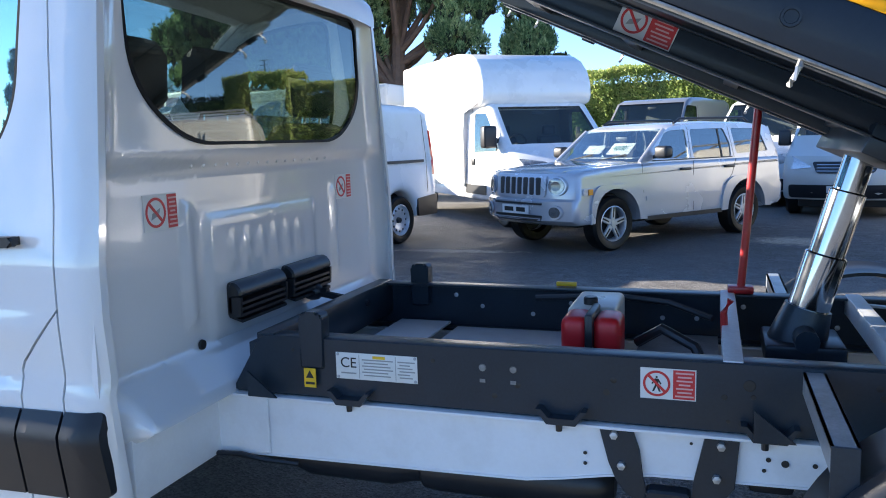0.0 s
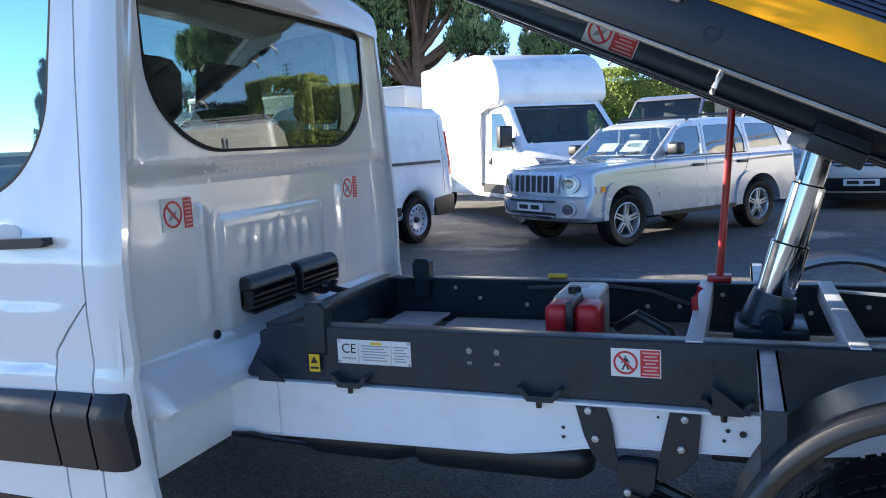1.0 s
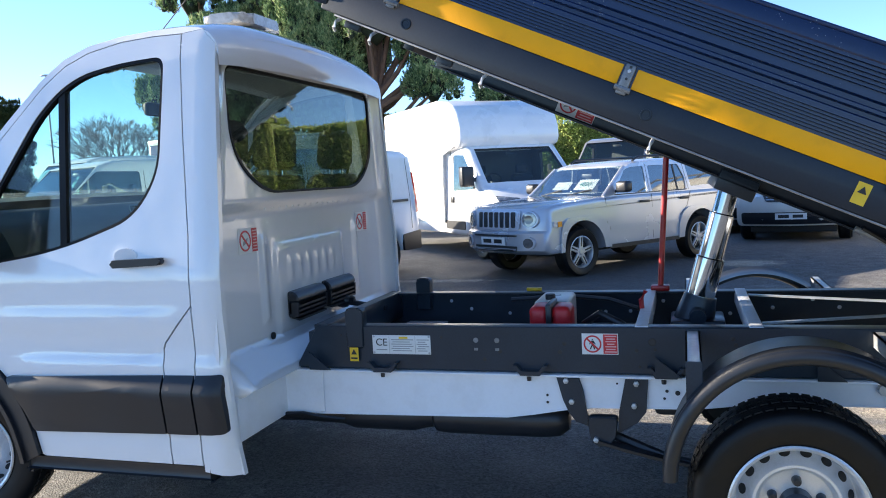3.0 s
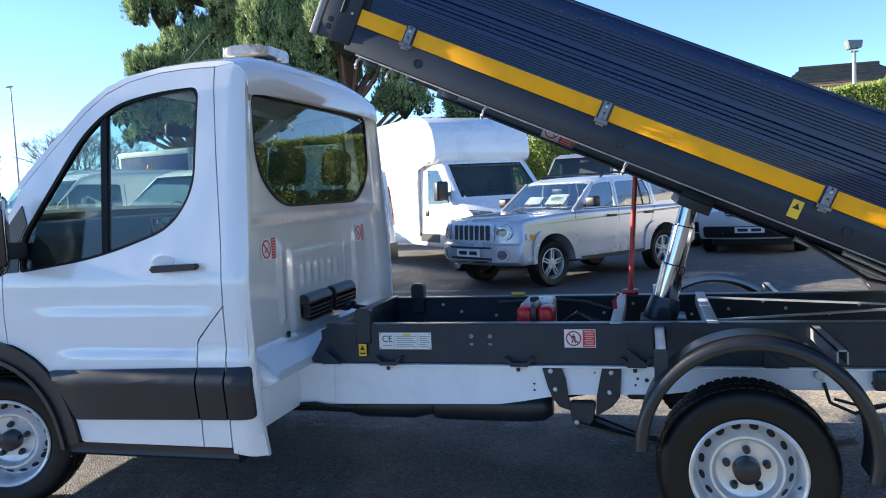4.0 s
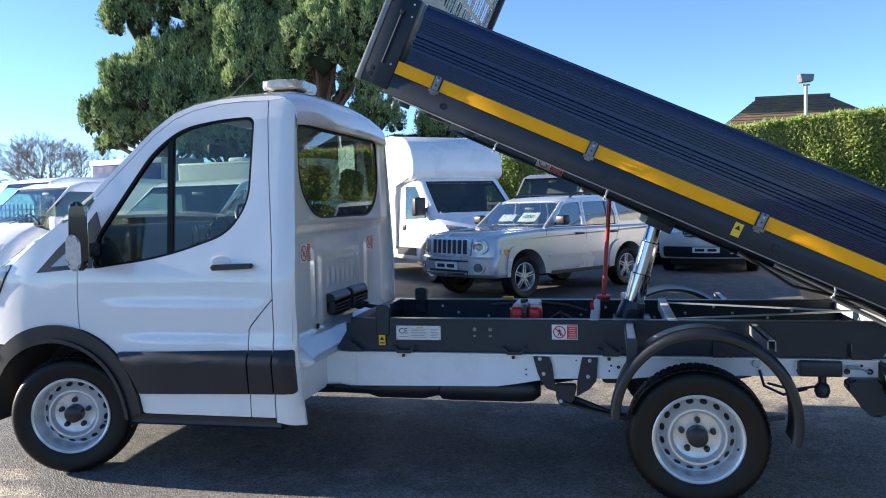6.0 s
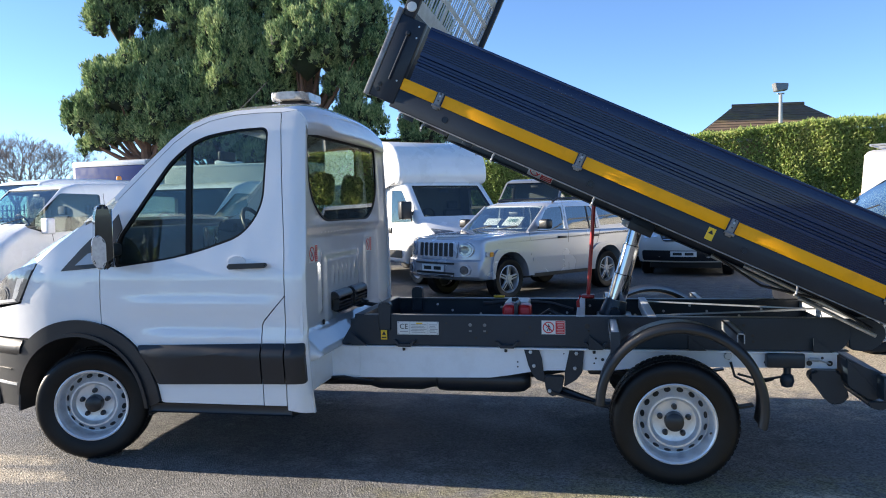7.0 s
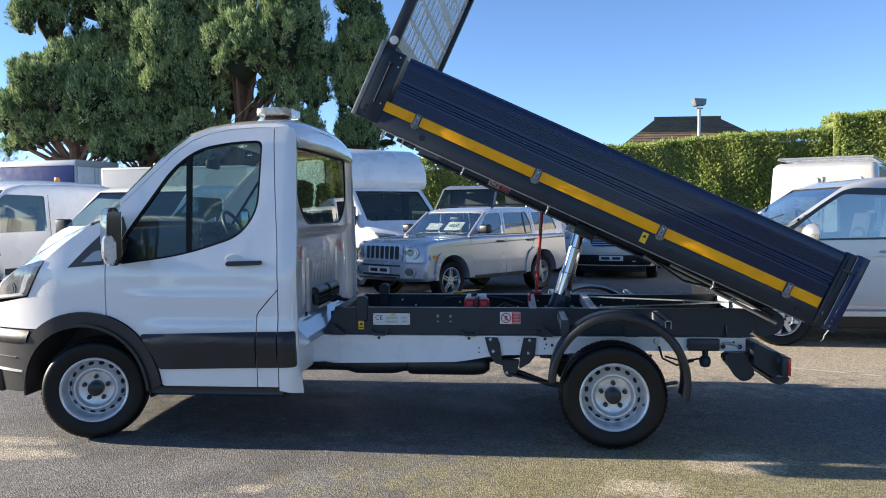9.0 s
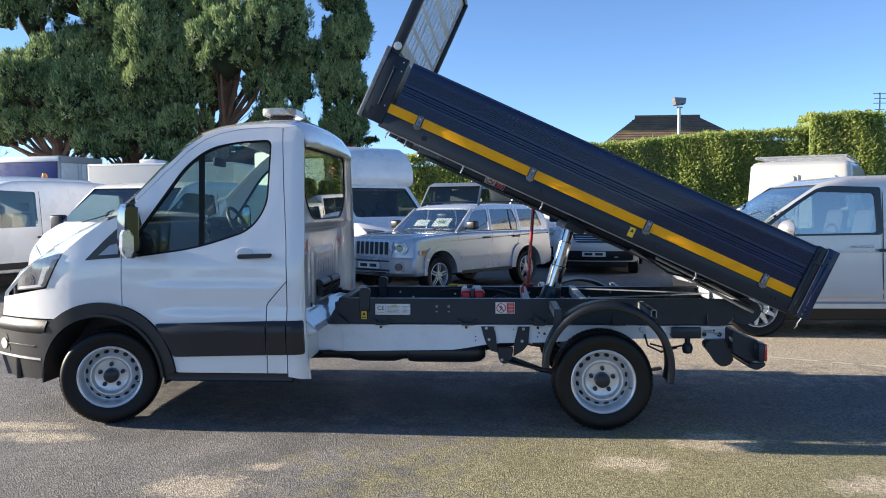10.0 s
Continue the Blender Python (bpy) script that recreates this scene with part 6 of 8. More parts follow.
    skin("cladding", rounded([(1.338, 0.762), (1.446, 0.765), (1.452, 0.53), (1.338, 0.527)], [0, 0.015, 0.015, 0], 3), "clad", side, proud=clad_lift, thick=0.03, step=0.03)
    bm = box(0.46, 1.36, YC + side * 0.88, YC + side * 0.995, 0.335, 0.392, 0.015)
    part("sill_step", bm, "clad", truck, "black plastic sill")
    # door mirror, turned towards the driver
    ym = YC + side * 1.15

    def turned(bm):
        bmesh.ops.rotate(bm, verts=bm.verts, cent=(0.25, ym, 0), matrix=Matrix.Rotation(radians(-side * 38), 3, "Z"))
        bmesh.ops.translate(bm, verts=bm.verts, vec=(0.035, 0, 0))
        return bm

    bm = prism(rounded([(0.2, 1.26), (0.21, 1.52), (0.225, 1.575), (0.275, 1.575), (0.295, 1.5), (0.295, 1.24), (0.26, 1.2)], 0.03, 4), ym - 0.11, ym + 0.11, bev=0.02, seg=2)
    mirror = part("door_mirror", turned(bm), "gloss_black", truck, "black door mirror with a clear indicator")
    part("mirror_arm", box(0.22, 0.3, min(YC + side * 0.97, ym), max(YC + side * 0.97, ym), 1.27, 1.35, 0.02), "black", mirror)
    bm = prism(rounded([(0.185, 1.25), (0.19, 1.38), (0.215, 1.41), (0.26, 1.38), (0.26, 1.23), (0.225, 1.2)], 0.025, 4), ym + side * 0.03, ym + side * 0.12, bev=0.012)
    part("indicator", turned(bm), "lamp_clear", mirror, "clear ribbed indicator lens")
    part("mirror_glass", turned(box(0.297, 0.301, ym - 0.09, ym + 0.09, 1.27, 1.55, 0.001)), "chrome", mirror)


def loft(rows, n=24, bm=None):
    """A sheet over the cab: rows of edge x, z, crown up and crown forward."""
    bm = bm or bmesh.new()
    vs = []
    for x, z, cz, cx in rows:
        w = half_width(x, z)
        line = []
        for k in range(n + 1):
            s = -1 + 2 * k / n
            q = 1 - abs(s) ** 3.2
            line.append(bm.verts.new((x - cx * q, YC + s * w, z + cz * q)))
        vs.append(line)
    for a, b in zip(vs, vs[1:]):
        for k in range(n):
            bm.faces.new((a[k], a[k + 1], b[k + 1], b[k]))
    return bm


roof_rows = [(0.72, 2.05, 0.07, 0.16), (0.84, 2.095, 0.075, 0.11), (1.0, 2.122, 0.08, 0.05), (1.15, 2.13, 0.082, 0.0), (1.29, 2.13, 0.08, 0.0), (1.36, 2.12, 0.072, 0.0), (1.408, 2.095, 0.062, 0.0), (1.435, 2.06, 0.05, 0.0), (1.446, 2.02, 0.035, 0.0), (1.447, 1.995, 0.025, 0.0)]
roof = part("cab_roof", thicken(loft(roof_rows), lambda c: (0, 0, -0.03)), "white", truck, angle=50)
ws = part("windscreen", loft([(0.03, 1.47, 0.02, 0.16), (0.24, 1.625, 0.03, 0.17), (0.42, 1.8, 0.04, 0.18), (0.6, 1.965, 0.06, 0.18), (0.72, 2.05, 0.07, 0.16)]), "glass", truck)
ws.visible_shadow = False
part("bonnet", thicken(loft([(-0.262, 1.24, 0.03, 0.36), (-0.12, 1.352, 0.04, 0.28), (0.0, 1.435, 0.035, 0.2), (0.05, 1.475, 0.02, 0.15)]), lambda c: (0, 0, -0.02)), "white", truck, angle=50)
front = part("front_panel", thicken(loft([(-0.86, 0.775, 0, 0.1), (-0.83, 0.93, 0, 0.1), (-0.62, 1.08, 0.0, 0.26), (-0.262, 1.236, 0.03, 0.36)]), lambda c: (0.03, 0, 0)), "white", truck, angle=50)
part("grille", box(-0.93, -0.86, YC - 0.5, YC + 0.5, 0.8, 1.04, 0.02), "black", front)
bm = thicken(loft([(-0.88, 0.755, 0, 0.08), (-0.915, 0.62, 0, 0.08), (-0.915, 0.47, 0, 0.08), (-0.85, 0.32, 0, 0.06)]), lambda c: (0.04, 0, 0))
part("bumper_face", bm, "clad", truck)
# unseen plate added to stop sun leaking through the seam above the bumper
part("radiator_panel", box(-0.74, -0.7, 0.5, 2.17, 0.3, 0.98, 0.01), "black", truck)

# cab back: pressed sheet with a window
BACK_WIN = rounded([(0.575, 1.99), (2.095, 1.99), (2.095, 1.62), (1.86, 1.45), (0.81, 1.45), (0.575, 1.62)], [0.07, 0.07, 0.14, 0.2, 0.2, 0.14], 7)
BACK_GLASS = rounded([(0.586, 1.979), (2.084, 1.979), (2.084, 1.625), (1.852, 1.461), (0.818, 1.461), (0.586, 1.625)], [0.06, 0.06, 0.14, 0.2, 0.2, 0.14], 7)


def back_x(y, z):
    d = abs(y - YC)
    x = 1.372
    rim = half_width(1.438, z) - d
    x += 0.03 * smooth_step(1.36, 1.43, z)
    x += 0.024 * smooth_step(2.0, 2.06, z)
    x = mix(x, 1.437, smooth_step(0.12, 0.0, rim))
    x += 0.135 * min(1.0, max(0.0, (0.8 - z) / 0.125)) * smooth_step(0.93, 0.87, d) * smooth_step(0.6, 0.66, z)
    py, pz = abs(y - 1.29), z
    x += 0.009 * smooth_step(0.385, 0.35, py) * smooth_step(1.235, 1.20, pz) * smooth_step(0.79, 0.82, pz)
    x += 0.01 * smooth_step(0.545, 0.525, abs(y - YC)) * smooth_step(0.47, 0.5, abs(y - YC)) * smooth_step(1.28, 1.24, z) * smooth_step(0.86, 0.9, z)
    if 1.02 < z < 1.16:
        for k in range(6):
            x += 0.006 * math.exp(-((y - (1.06 + 0.092 * k)) / 0.018) ** 2) * smooth_step(1.02, 1.06, z) * smooth_step(1.16, 1.12, z)
    return x


edge_z = [0.36, 0.6, 0.8, 1.0, 1.15, 1.3, 1.5, 1.7, 1.85, 2.0]
back_out = [(YC + 0.88, 0.664), (YC + 0.9, 0.36)] + [(YC + half_width(1.438, z), z) for z in edge_z] + [(YC + 0.8, 2.07), (YC + 0.5, 2.12), (YC, 2.14), (YC - 0.5, 2.12), (YC - 0.8, 2.07)] + [(YC - half_width(1.438, z), z) for z in reversed(edge_z)] + [(YC - 0.9, 0.36), (YC - 0.88, 0.664)]
bm = grid_fill([back_out, BACK_WIN], 0.02)
for v in bm.verts:
    v.co = Vector((back_x(v.co.x, v.co.z), v.co.x, v.co.z))
thicken(bm, lambda c: (-0.02, 0, 0))
back = part("cab_back", bm, "white", truck, "white pressed steel cab back", angle=60)
bm = grid_fill([BACK_WIN, BACK_GLASS], 0.1)
for v in bm.verts:
    v.co = Vector((1.405 - (v.co.z - 1.72) * 0.03, v.co.x, v.co.z))
part("window_seal", thicken(bm, lambda c: (-0.025, 0, 0)), "seal", back)
bm = grid_fill([BACK_GLASS], 0.2)
for v in bm.verts:
    v.co = Vector((1.399 - (v.co.z - 1.72) * 0.03, v.co.x, v.co.z))
g = part("rear_glass", thicken(bm, lambda c: (-0.005, 0, 0)), "glass_rear", back)
g.visible_shadow = False
# air vents with slats
for ya, yb in ((1.0, 1.315), (1.36, 1.675)):
    bm = prism(rounded([(ya, 0.985), (yb, 0.985), (yb, 0.86), (ya, 0.86)], 0.02, 3), 1.385, 1.4, axis="x")
    prism([(1.39, 0.985), (1.415, 0.985), (1.438, 0.96), (1.438, 0.935), (1.39, 0.93)], ya, yb, bev=0.008, bm=bm)
    vent = part("air_vent", bm, "black", back, "black slatted air vent")
    for k in range(4):
        z = 0.928 - 0.0205 * k
        part("slat", prism([(1.392, z), (1.434, z - 0.01), (1.434, z - 0.02), (1.392, z - 0.008)], ya + 0.01, yb - 0.01), "black", vent)
    for yy in (ya, yb - 0.012):
        part("vent_side", prism([(1.39, 0.935), (1.438, 0.935), (1.434, 0.868), (1.39, 0.863)], yy, yy + 0.012), "black", vent)
for k in range(15):
    yy = 0.86 + 0.065 * k
    part("weld_dimple", lathe([(0.0, back_x(yy, 1.385) + 0.004), (0.005, back_x(yy, 1.385) + 0.003), (0.009, back_x(yy, 1.385) - 0.002)], (0, yy, 1.385), "x", 8), "white", back)
# plug hole and weld dimples under the window
part("plug_hole", lathe([(0.0, 1.385), (0.016, 1.386), (0.017, 1.378)], (0, 0.852, 0.808), "x", 16), "ink", back)


def pictogram(parent, m, w, h, figure):
    """A warning label: white square with a red ring and bar, and a red block with lines of pale print."""
    sq = h
    base = part("label_plate", box(0, w, 0, h, 0, 0.0012), "label_white", parent)
    base.matrix_local = m
    ring = lathe([(sq * 0.42, 0.0012), (sq * 0.42, 0.0024), (sq * 0.345, 0.0024), (sq * 0.345, 0.0012)], (sq * 0.5, sq * 0.5, 0), "z", 28)
    part("ring", ring, "label_red", base)
    bar = prism([(sq * 0.2, sq * 0.74), (sq * 0.26, sq * 0.8), (sq * 0.8, sq * 0.26), (sq * 0.74, sq * 0.2)], 0.0014, 0.0026, axis="z")
    part("bar", bar, "label_red", base)
    if figure:
        fg = bmesh.new()
        for q in ([(0.47, 0.74), (0.53, 0.74), (0.53, 0.68), (0.47, 0.68)], [(0.44, 0.66), (0.56, 0.66), (0.55, 0.45), (0.45, 0.45)], [(0.45, 0.45), (0.52, 0.45), (0.42, 0.24), (0.36, 0.24)], [(0.49, 0.45), (0.55, 0.45), (0.63, 0.24), (0.57, 0.24)], [(0.44, 0.65), (0.47, 0.6), (0.37, 0.47), (0.34, 0.5)], [(0.56, 0.65), (0.53, 0.6), (0.62, 0.47), (0.65, 0.5)]):
            prism([(a * sq, b * sq) for a, b in q], 0.0011, 0.002, axis="z", bm=fg)
        part("symbol", fg, "ink", base)
    else:
        part("symbol", prism([(sq * 0.3, sq * 0.3), (sq * 0.62, sq * 0.42), (sq * 0.7, sq * 0.62), (sq * 0.36, sq * 0.48)], 0.0011, 0.002, axis="z"), "grey_ink", base)
    part("red_block", box(sq, w - 0.003, 0.003, h - 0.003, 0.0011, 0.002), "label_red", base)
    n = 7
    for k in range(n):
        z = h * (0.87 - 0.74 * k / (n - 1))
        ln = (w - sq) * (0.78, 0.6, 0.7, 0.5, 0.74, 0.62, 0.8)[k % 7]
        c = (w + sq) / 2
        part("print_line", box(c - ln / 2, c + ln / 2, z - h * 0.025, z + h * 0.025, 0.0019, 0.0026), "label_pink", base, smooth=False)
    return base


FACE_BACK = Matrix(((0, 0, 1, 0), (1, 0, 0, 0), (0, 1, 0, 0), (0, 0, 0, 1)))
FACE_SIDE = Matrix(((1, 0, 0, 0), (0, 0, -1, 0), (0, 1, 0, 0), (0, 0, 0, 1)))
for ya in (0.63, 1.87):
    pictogram(back, Matrix.Translation((1.3735, ya, 1.2)) @ FACE_BACK, 0.155, 0.108, False)

# roof beacon, aerial, washer cap
bm = box(0.97, 1.13, YC - 0.12, YC + 0.12, 2.18, 2.275, 0.02)
bar_ob = part("beacon_bar", bm, "black", truck, "amber roof beacon bar with a clear cover")
part("beacon_lens", prism(rounded([(0.97, YC - 0.2), (1.14, YC - 0.2), (1.19, YC - 0.14), (1.19, YC + 0.14), (1.14, YC + 0.2), (0.97, YC + 0.2), (0.92, YC + 0.14), (0.92, YC - 0.14)], 0.03, 3), 2.275, 2.325, axis="z", bev=0.018, seg=3), "beacon", bar_ob, "clear beacon lens")
part("aerial", tube([(0.62, 0.95, 2.07), (0.84, 0.95, 2.22), (1.0, 0.95, 2.36)], 0.0025, 6), "black", truck, "thin black roof aerial")
part("roof_marker", prism([(0.62, 2.04), (0.7, 2.1), (0.74, 2.1), (0.76, 2.06)], 0.78, 0.84, bev=0.008), "white", truck)

# cab inside
part("cab_floor", box(0.5, 1.36, 0.4, 2.27, 0.55, 0.6), "trim", truck)
part("headlining_panel", thicken(loft([(0.8, 2.03, 0.07, 0.1), (1.0, 2.06, 0.1, 0.05), (1.34, 2.06, 0.1, 0)], 12), lambda c: (0, 0, -0.01)), "headlining", truck)
dash = part("dashboard", prism(rounded([(-0.1, 0.85), (-0.1, 1.42), (0.12, 1.44), (0.34, 1.36), (0.42, 1.2), (0.4, 0.98), (0.34, 0.85)], 0.06, 4), 0.42, 2.25), "trim", truck)
part("instrument_hood", prism(rounded([(0.22, 1.38), (0.3, 1.47), (0.42, 1.43), (0.4, 1.36)], 0.03, 3), 1.68, 2.08, bev=0.02), "trim", dash)
part("screen", box(0.38, 0.4, 1.2, 1.42, 1.26, 1.42, 0.008), "dark_glass", dash)
# steering wheel
sw = bmesh.new()
circ = [Vector((0.5, 1.87, 1.38)) + Matrix.Rotation(radians(-28), 3, "Y") @ Vector((0, 0.185 * math.cos(t), 0.185 * math.sin(t))) for t in [2 * math.pi * k / 32 for k in range(33)]]
tube(circ, 0.016, 8, sw)
tube([(0.5, 1.69, 1.38), (0.5, 1.87, 1.37), (0.5, 2.05, 1.38)], 0.018, 6, sw)
tube([(0.38, 1.87, 1.3), (0.505, 1.87, 1.375)], 0.045, 10, sw)
part("steering_wheel", sw, "trim", truck, "black steering wheel")
for ya, yb in ((0.5, 0.93), (0.96, 1.38), (1.62, 2.1)):
    s = part("seat", box(0.62, 1.14, ya, yb, 0.72, 0.92, 0.06, seg=3), "seat", truck, "dark cloth cab seat")
    part("backrest", prism(rounded([(1.08, 0.85), (1.22, 0.85), (1.33, 1.52), (1.22, 1.54)], 0.05, 4), ya, yb, bev=0.03, seg=2), "seat", s)
    m = (ya + yb) / 2
    part("headrest", prism(rounded([(1.22, 1.57), (1.32, 1.56), (1.335, 1.76), (1.25, 1.78)], 0.035, 4), m - 0.13, m + 0.13, bev=0.03, seg=2), "seat", s)
    bm = tube([(1.275, m - 0.07, 1.5), (1.285, m - 0.07, 1.62)], 0.008, 6)
    tube([(1.275, m + 0.07, 1.5), (1.285, m + 0.07, 1.62)], 0.008, 6, bm)
    part("headrest_posts", bm, "chrome", s)
part("rear_view_mirror", box(0.5, 0.54, YC - 0.11, YC + 0.11, 1.88, 1.95, 0.015), "trim", truck)
bulk = part("bulkhead", box(1.33, 1.36, 0.42, 2.25, 0.6, 1.4, 0.01), "trim", truck)


# ---- wheels ----
def steel_wheel(parent, x, y, z, out, steer=0.0, r=0.342, w=0.21):
    """Steel wheel with its tyre; out: -1 faces -y."""
    o = out
    prof = [(0.213, 0.0), (0.235, 0.012), (0.29, 0.022), (0.315, 0.018), (0.33, 0.004), (r - 0.006, -0.022), (r, -0.05), (r, -w + 0.05), (r - 0.006, -w + 0.022), (0.3, -w - 0.01), (0.213, -w)]
    bm = lathe([(a, o * b) for a, b in prof], (0, 0, 0), "y", 72)
    tyre = part("wheel", bm, "rubber", parent, "black road tyre on a silver steel wheel", angle=40)
    tyre.matrix_local = pose(x, y, z, 0, 0, steer)
    bm = bmesh.new()
    for k in range(60):
        t = 2 * math.pi * k / 60
        for b0, b1, dt in ((-0.018, -0.062, 0.0), (-0.07, -0.1, 0.03), (-0.11, -0.14, 0.06), (-0.148, -0.192, 0.03)):
            q = []
            for rr in (r - 0.012, r + 0.004 - (0.006 if b0 > -0.03 or b1 < -0.18 else 0)):
                for bb in (b0, b1):
                    for tt in (t + dt, t + dt + 0.075):
                        q.append(bm.verts.new((rr * math.cos(tt), o * bb, rr * math.sin(tt))))
            for f in ((4, 5, 7, 6), (0, 1, 5, 4), (2, 3, 7, 6), (0, 2, 6, 4), (1, 3, 7, 5)):
                bm.faces.new([q[i] for i in f])
    tagged(part("tread", bm, "rubber", tyre, "worn block tread", angle=40), kind="stuff")
    prof = [(0.219, -0.006), (0.221, 0.01), (0.215, 0.014), (0.206, 0.008), (0.2, -0.006), (0.196, -0.028), (0.192, -0.09), (0.19, -0.099), (0.186, -0.102), (0.155, -0.064), (0.149, -0.048), (0.14, -0.036), (0.131, -0.036), (0.124, -0.046), (0.116, -0.066), (0.108, -0.07), (0.058, -0.07), (0.0, -0.07)]
    bm = lathe([(a, o * b) for a, b in prof], (0, 0, 0), "y", 72)
    part("rim", bm, "rim", tyre, "silver steel rim with a ring of holes")
    for k in range(16):
        t = 2 * math.pi * (k + 0.5) / 16
        er, et = Vector((math.cos(t), 0, math.sin(t))), Vector((-math.sin(t), 0, math.cos(t)))
        sl = (er * 0.632 + Vector((0, o * -0.775, 0))).normalized()
        nn = (er * 0.775 + Vector((0, o * 0.632, 0))).normalized()
        c = er * 0.17 + Vector((0, o * -0.0827, 0)) + nn * 0.0012
        hb = bmesh.new()
        hb.faces.new([hb.verts.new(c + et * 0.0185 * math.cos(u) + sl * 0.0165 * math.sin(u)) for u in [2 * math.pi * j / 14 for j in range(14)]])
        part("rim_hole", thicken(hb, lambda q: tuple(nn * -0.004)), "ink", tyre)
    for k in range(5):
        t = 2 * math.pi * k / 5 + 0.3
        part("wheel_nut", lathe([(0.0, o * -0.036), (0.011, o * -0.038), (0.014, o * -0.046), (0.0165, o * -0.074)], (0.079 * math.cos(t), 0, 0.079 * math.sin(t)), "y", 12), "black", tyre)
    part("hub_cap", lathe([(0.0, o * -0.012), (0.034, o * -0.014), (0.05, o * -0.024), (0.054, o * -0.084)], (0, 0, 0), "y", 24), "black", tyre, "black hub cap")
    part("valve", tube([(0.192, o * -0.03, -0.05), (0.18, o * 0.0, -0.047)], 0.005, 6), "black", tyre)
    return tyre


for xw, turned in ((0.022, 18.0), (3.504, 0.0)):
    steel_wheel(truck, xw, 0.405, 0.342, -1, turned)
    steel_wheel(truck, xw, 2 * YC - 0.405, 0.342, 1, turned)
# wheel housings and axles
for side in (-1, 1):
    bm = lathe([(0.44, side * 0.98), (0.44, side * 0.62)], (0, YC, 0.345), "y", 30, start=radians(-5), sweep=radians(190))
    part("wheel_housing", thicken(bm, lambda c: (c.x * 0.03, 0, (c.z - 0.345) * 0.03)), "black", truck)
    part("housing_wall", prism(arc(0, 0.345, 0.45, -5, 185, 20), YC + side * 0.6, YC + side * 0.62), "black", truck)
bm = tube([(3.504, 0.6, 0.342), (3.504, 2.07, 0.342)], 0.06, 12)
lathe([(0.0, -0.16), (0.12, -0.13), (0.17, -0.04), (0.17, 0.04), (0.12, 0.13), (0.0, 0.16)], (3.5, YC, 0.342), "x", 20, bm)
part("rear_axle", bm, "black", truck)
part("front_axle", tube([(0.0, 0.6, 0.342), (0.0, 2.07, 0.342)], 0.05, 10), "black", truck)
part("engine_tray", box(-0.6, 0.9, 0.95, 1.75, 0.24, 0.5, 0.05), "black", truck)

# ---- chassis rails ----
RAIL_Y = 0.845
for side in (-1, 1):
    yo = YC + side * (YC - RAIL_Y)
    yi = yo - side * 0.07
    # white vehicle rail
    low = [(1.1, 0.5), (1.52, 0.456), (2.45, 0.474), (2.56, 0.49), (2.68, 0.512), (2.8, 0.526), (3.2, 0.535), (3.4, 0.56), (3.75, 0.565), (4.44, 0.571)]
    prof = [(1.1, 0.655)] + low + [(4.44, 0.655)]
    web = prism(prof, yo + side * -0.004, yo - side * 0.0 - side * 0.01)
    rail = part("chassis_rail", web, "white_rail", truck, "white painted chassis rail", angle=20)
    top = box(1.44, 4.44, min(yo + side * 0.022, yi), max(yo + side * 0.022, yi), 0.655, 0.664, 0.002)
    part("top_flange", top, "white_rail", rail)
    bt = bmesh.new()
    for (xa, za), (xb, zb) in zip(low[1:], low[2:]):
        prism([(xa, za), (xb, zb), (xb, zb + 0.006), (xa, za + 0.006)], min(yo, yi), max(yo, yi), bm=bt)
    part("bottom_flange", bt, "white_rail", rail)
    part("cab_outrigger", prism([(1.2, 0.655), (1.62, 0.655), (1.62, 0.47), (1.52, 0.46), (1.2, 0.47)], yo, yo + side * 0.008, bev=0.002), "white_rail", rail)
    part("cab_foot_plate", box(1.4, 1.438, min(yo + side * 0.006, YC + side * 0.9), max(yo + side * 0.006, YC + side * 0.9), 0.455, 0.668, 0.004), "white_rail", rail)
    # black body subframe
    sub = prism([(1.505, 0.69), (1.505, 0.672), (4.45, 0.672), (4.48, 0.7), (4.55, 0.82), (4.54, 0.856), (1.62, 0.856), (1.6, 0.845)], yo + side * 0.004, yo - side * 0.006, bev=0.002)
    subframe = part("subframe_rail", sub, "frame", truck, "black steel body subframe rail")
    part("subframe_flange", box(1.605, 4.54, min(yo, yi), max(yo, yi), 0.848, 0.857, 0.002), "frame", subframe)
    part("subframe_foot", box(1.51, 4.5, min(yo, yi), max(yo, yi), 0.668, 0.676, 0.002), "frame", subframe)
    # holes, rivets and studs along the web
    yf = yo + side * 0.0045
    rnd = random.Random(5)
    for k in range(20):
        xx = 2.1 + rnd.random() * 2.0
        zz = rnd.choice((0.72, 0.755, 0.79, 0.815))
        if 2.72 < xx < 2.95 or xx < 2.35:
            continue
        part("web_hole", lathe([(0.0, side * 0.001), (rnd.choice((0.004, 0.006, 0.009)), side * 0.001), (0.009, 0)], (xx, yf, zz), "y", 10), "ink", subframe)
    for xx in (2.33, 2.42):
        part("rail_plug", lathe([(0.0, side * 0.003), (0.0095, side * 0.003), (0.011, 0)], (xx, yf, 0.8), "y", 16), "old_galv", subframe)
        part("rail_clip", box(xx - 0.008, xx + 0.008, min(yf, yf + side * 0.003), max(yf, yf + side * 0.003), 0.757, 0.767), "old_galv", subframe)
    for xx, zz, r in ((3.04, 0.8, 0.014), (3.05, 0.77, 0.006), (2.98, 0.765, 0.007), (1.72, 0.815, 0.005), (2.18, 0.81, 0.006), (2.99, 0.7, 0.005)):
        part("web_hole", lathe([(0.0, side * 0.001), (r, side * 0.001), (r * 1.1, 0)], (xx, yf, zz), "y", 14), "ink", subframe)
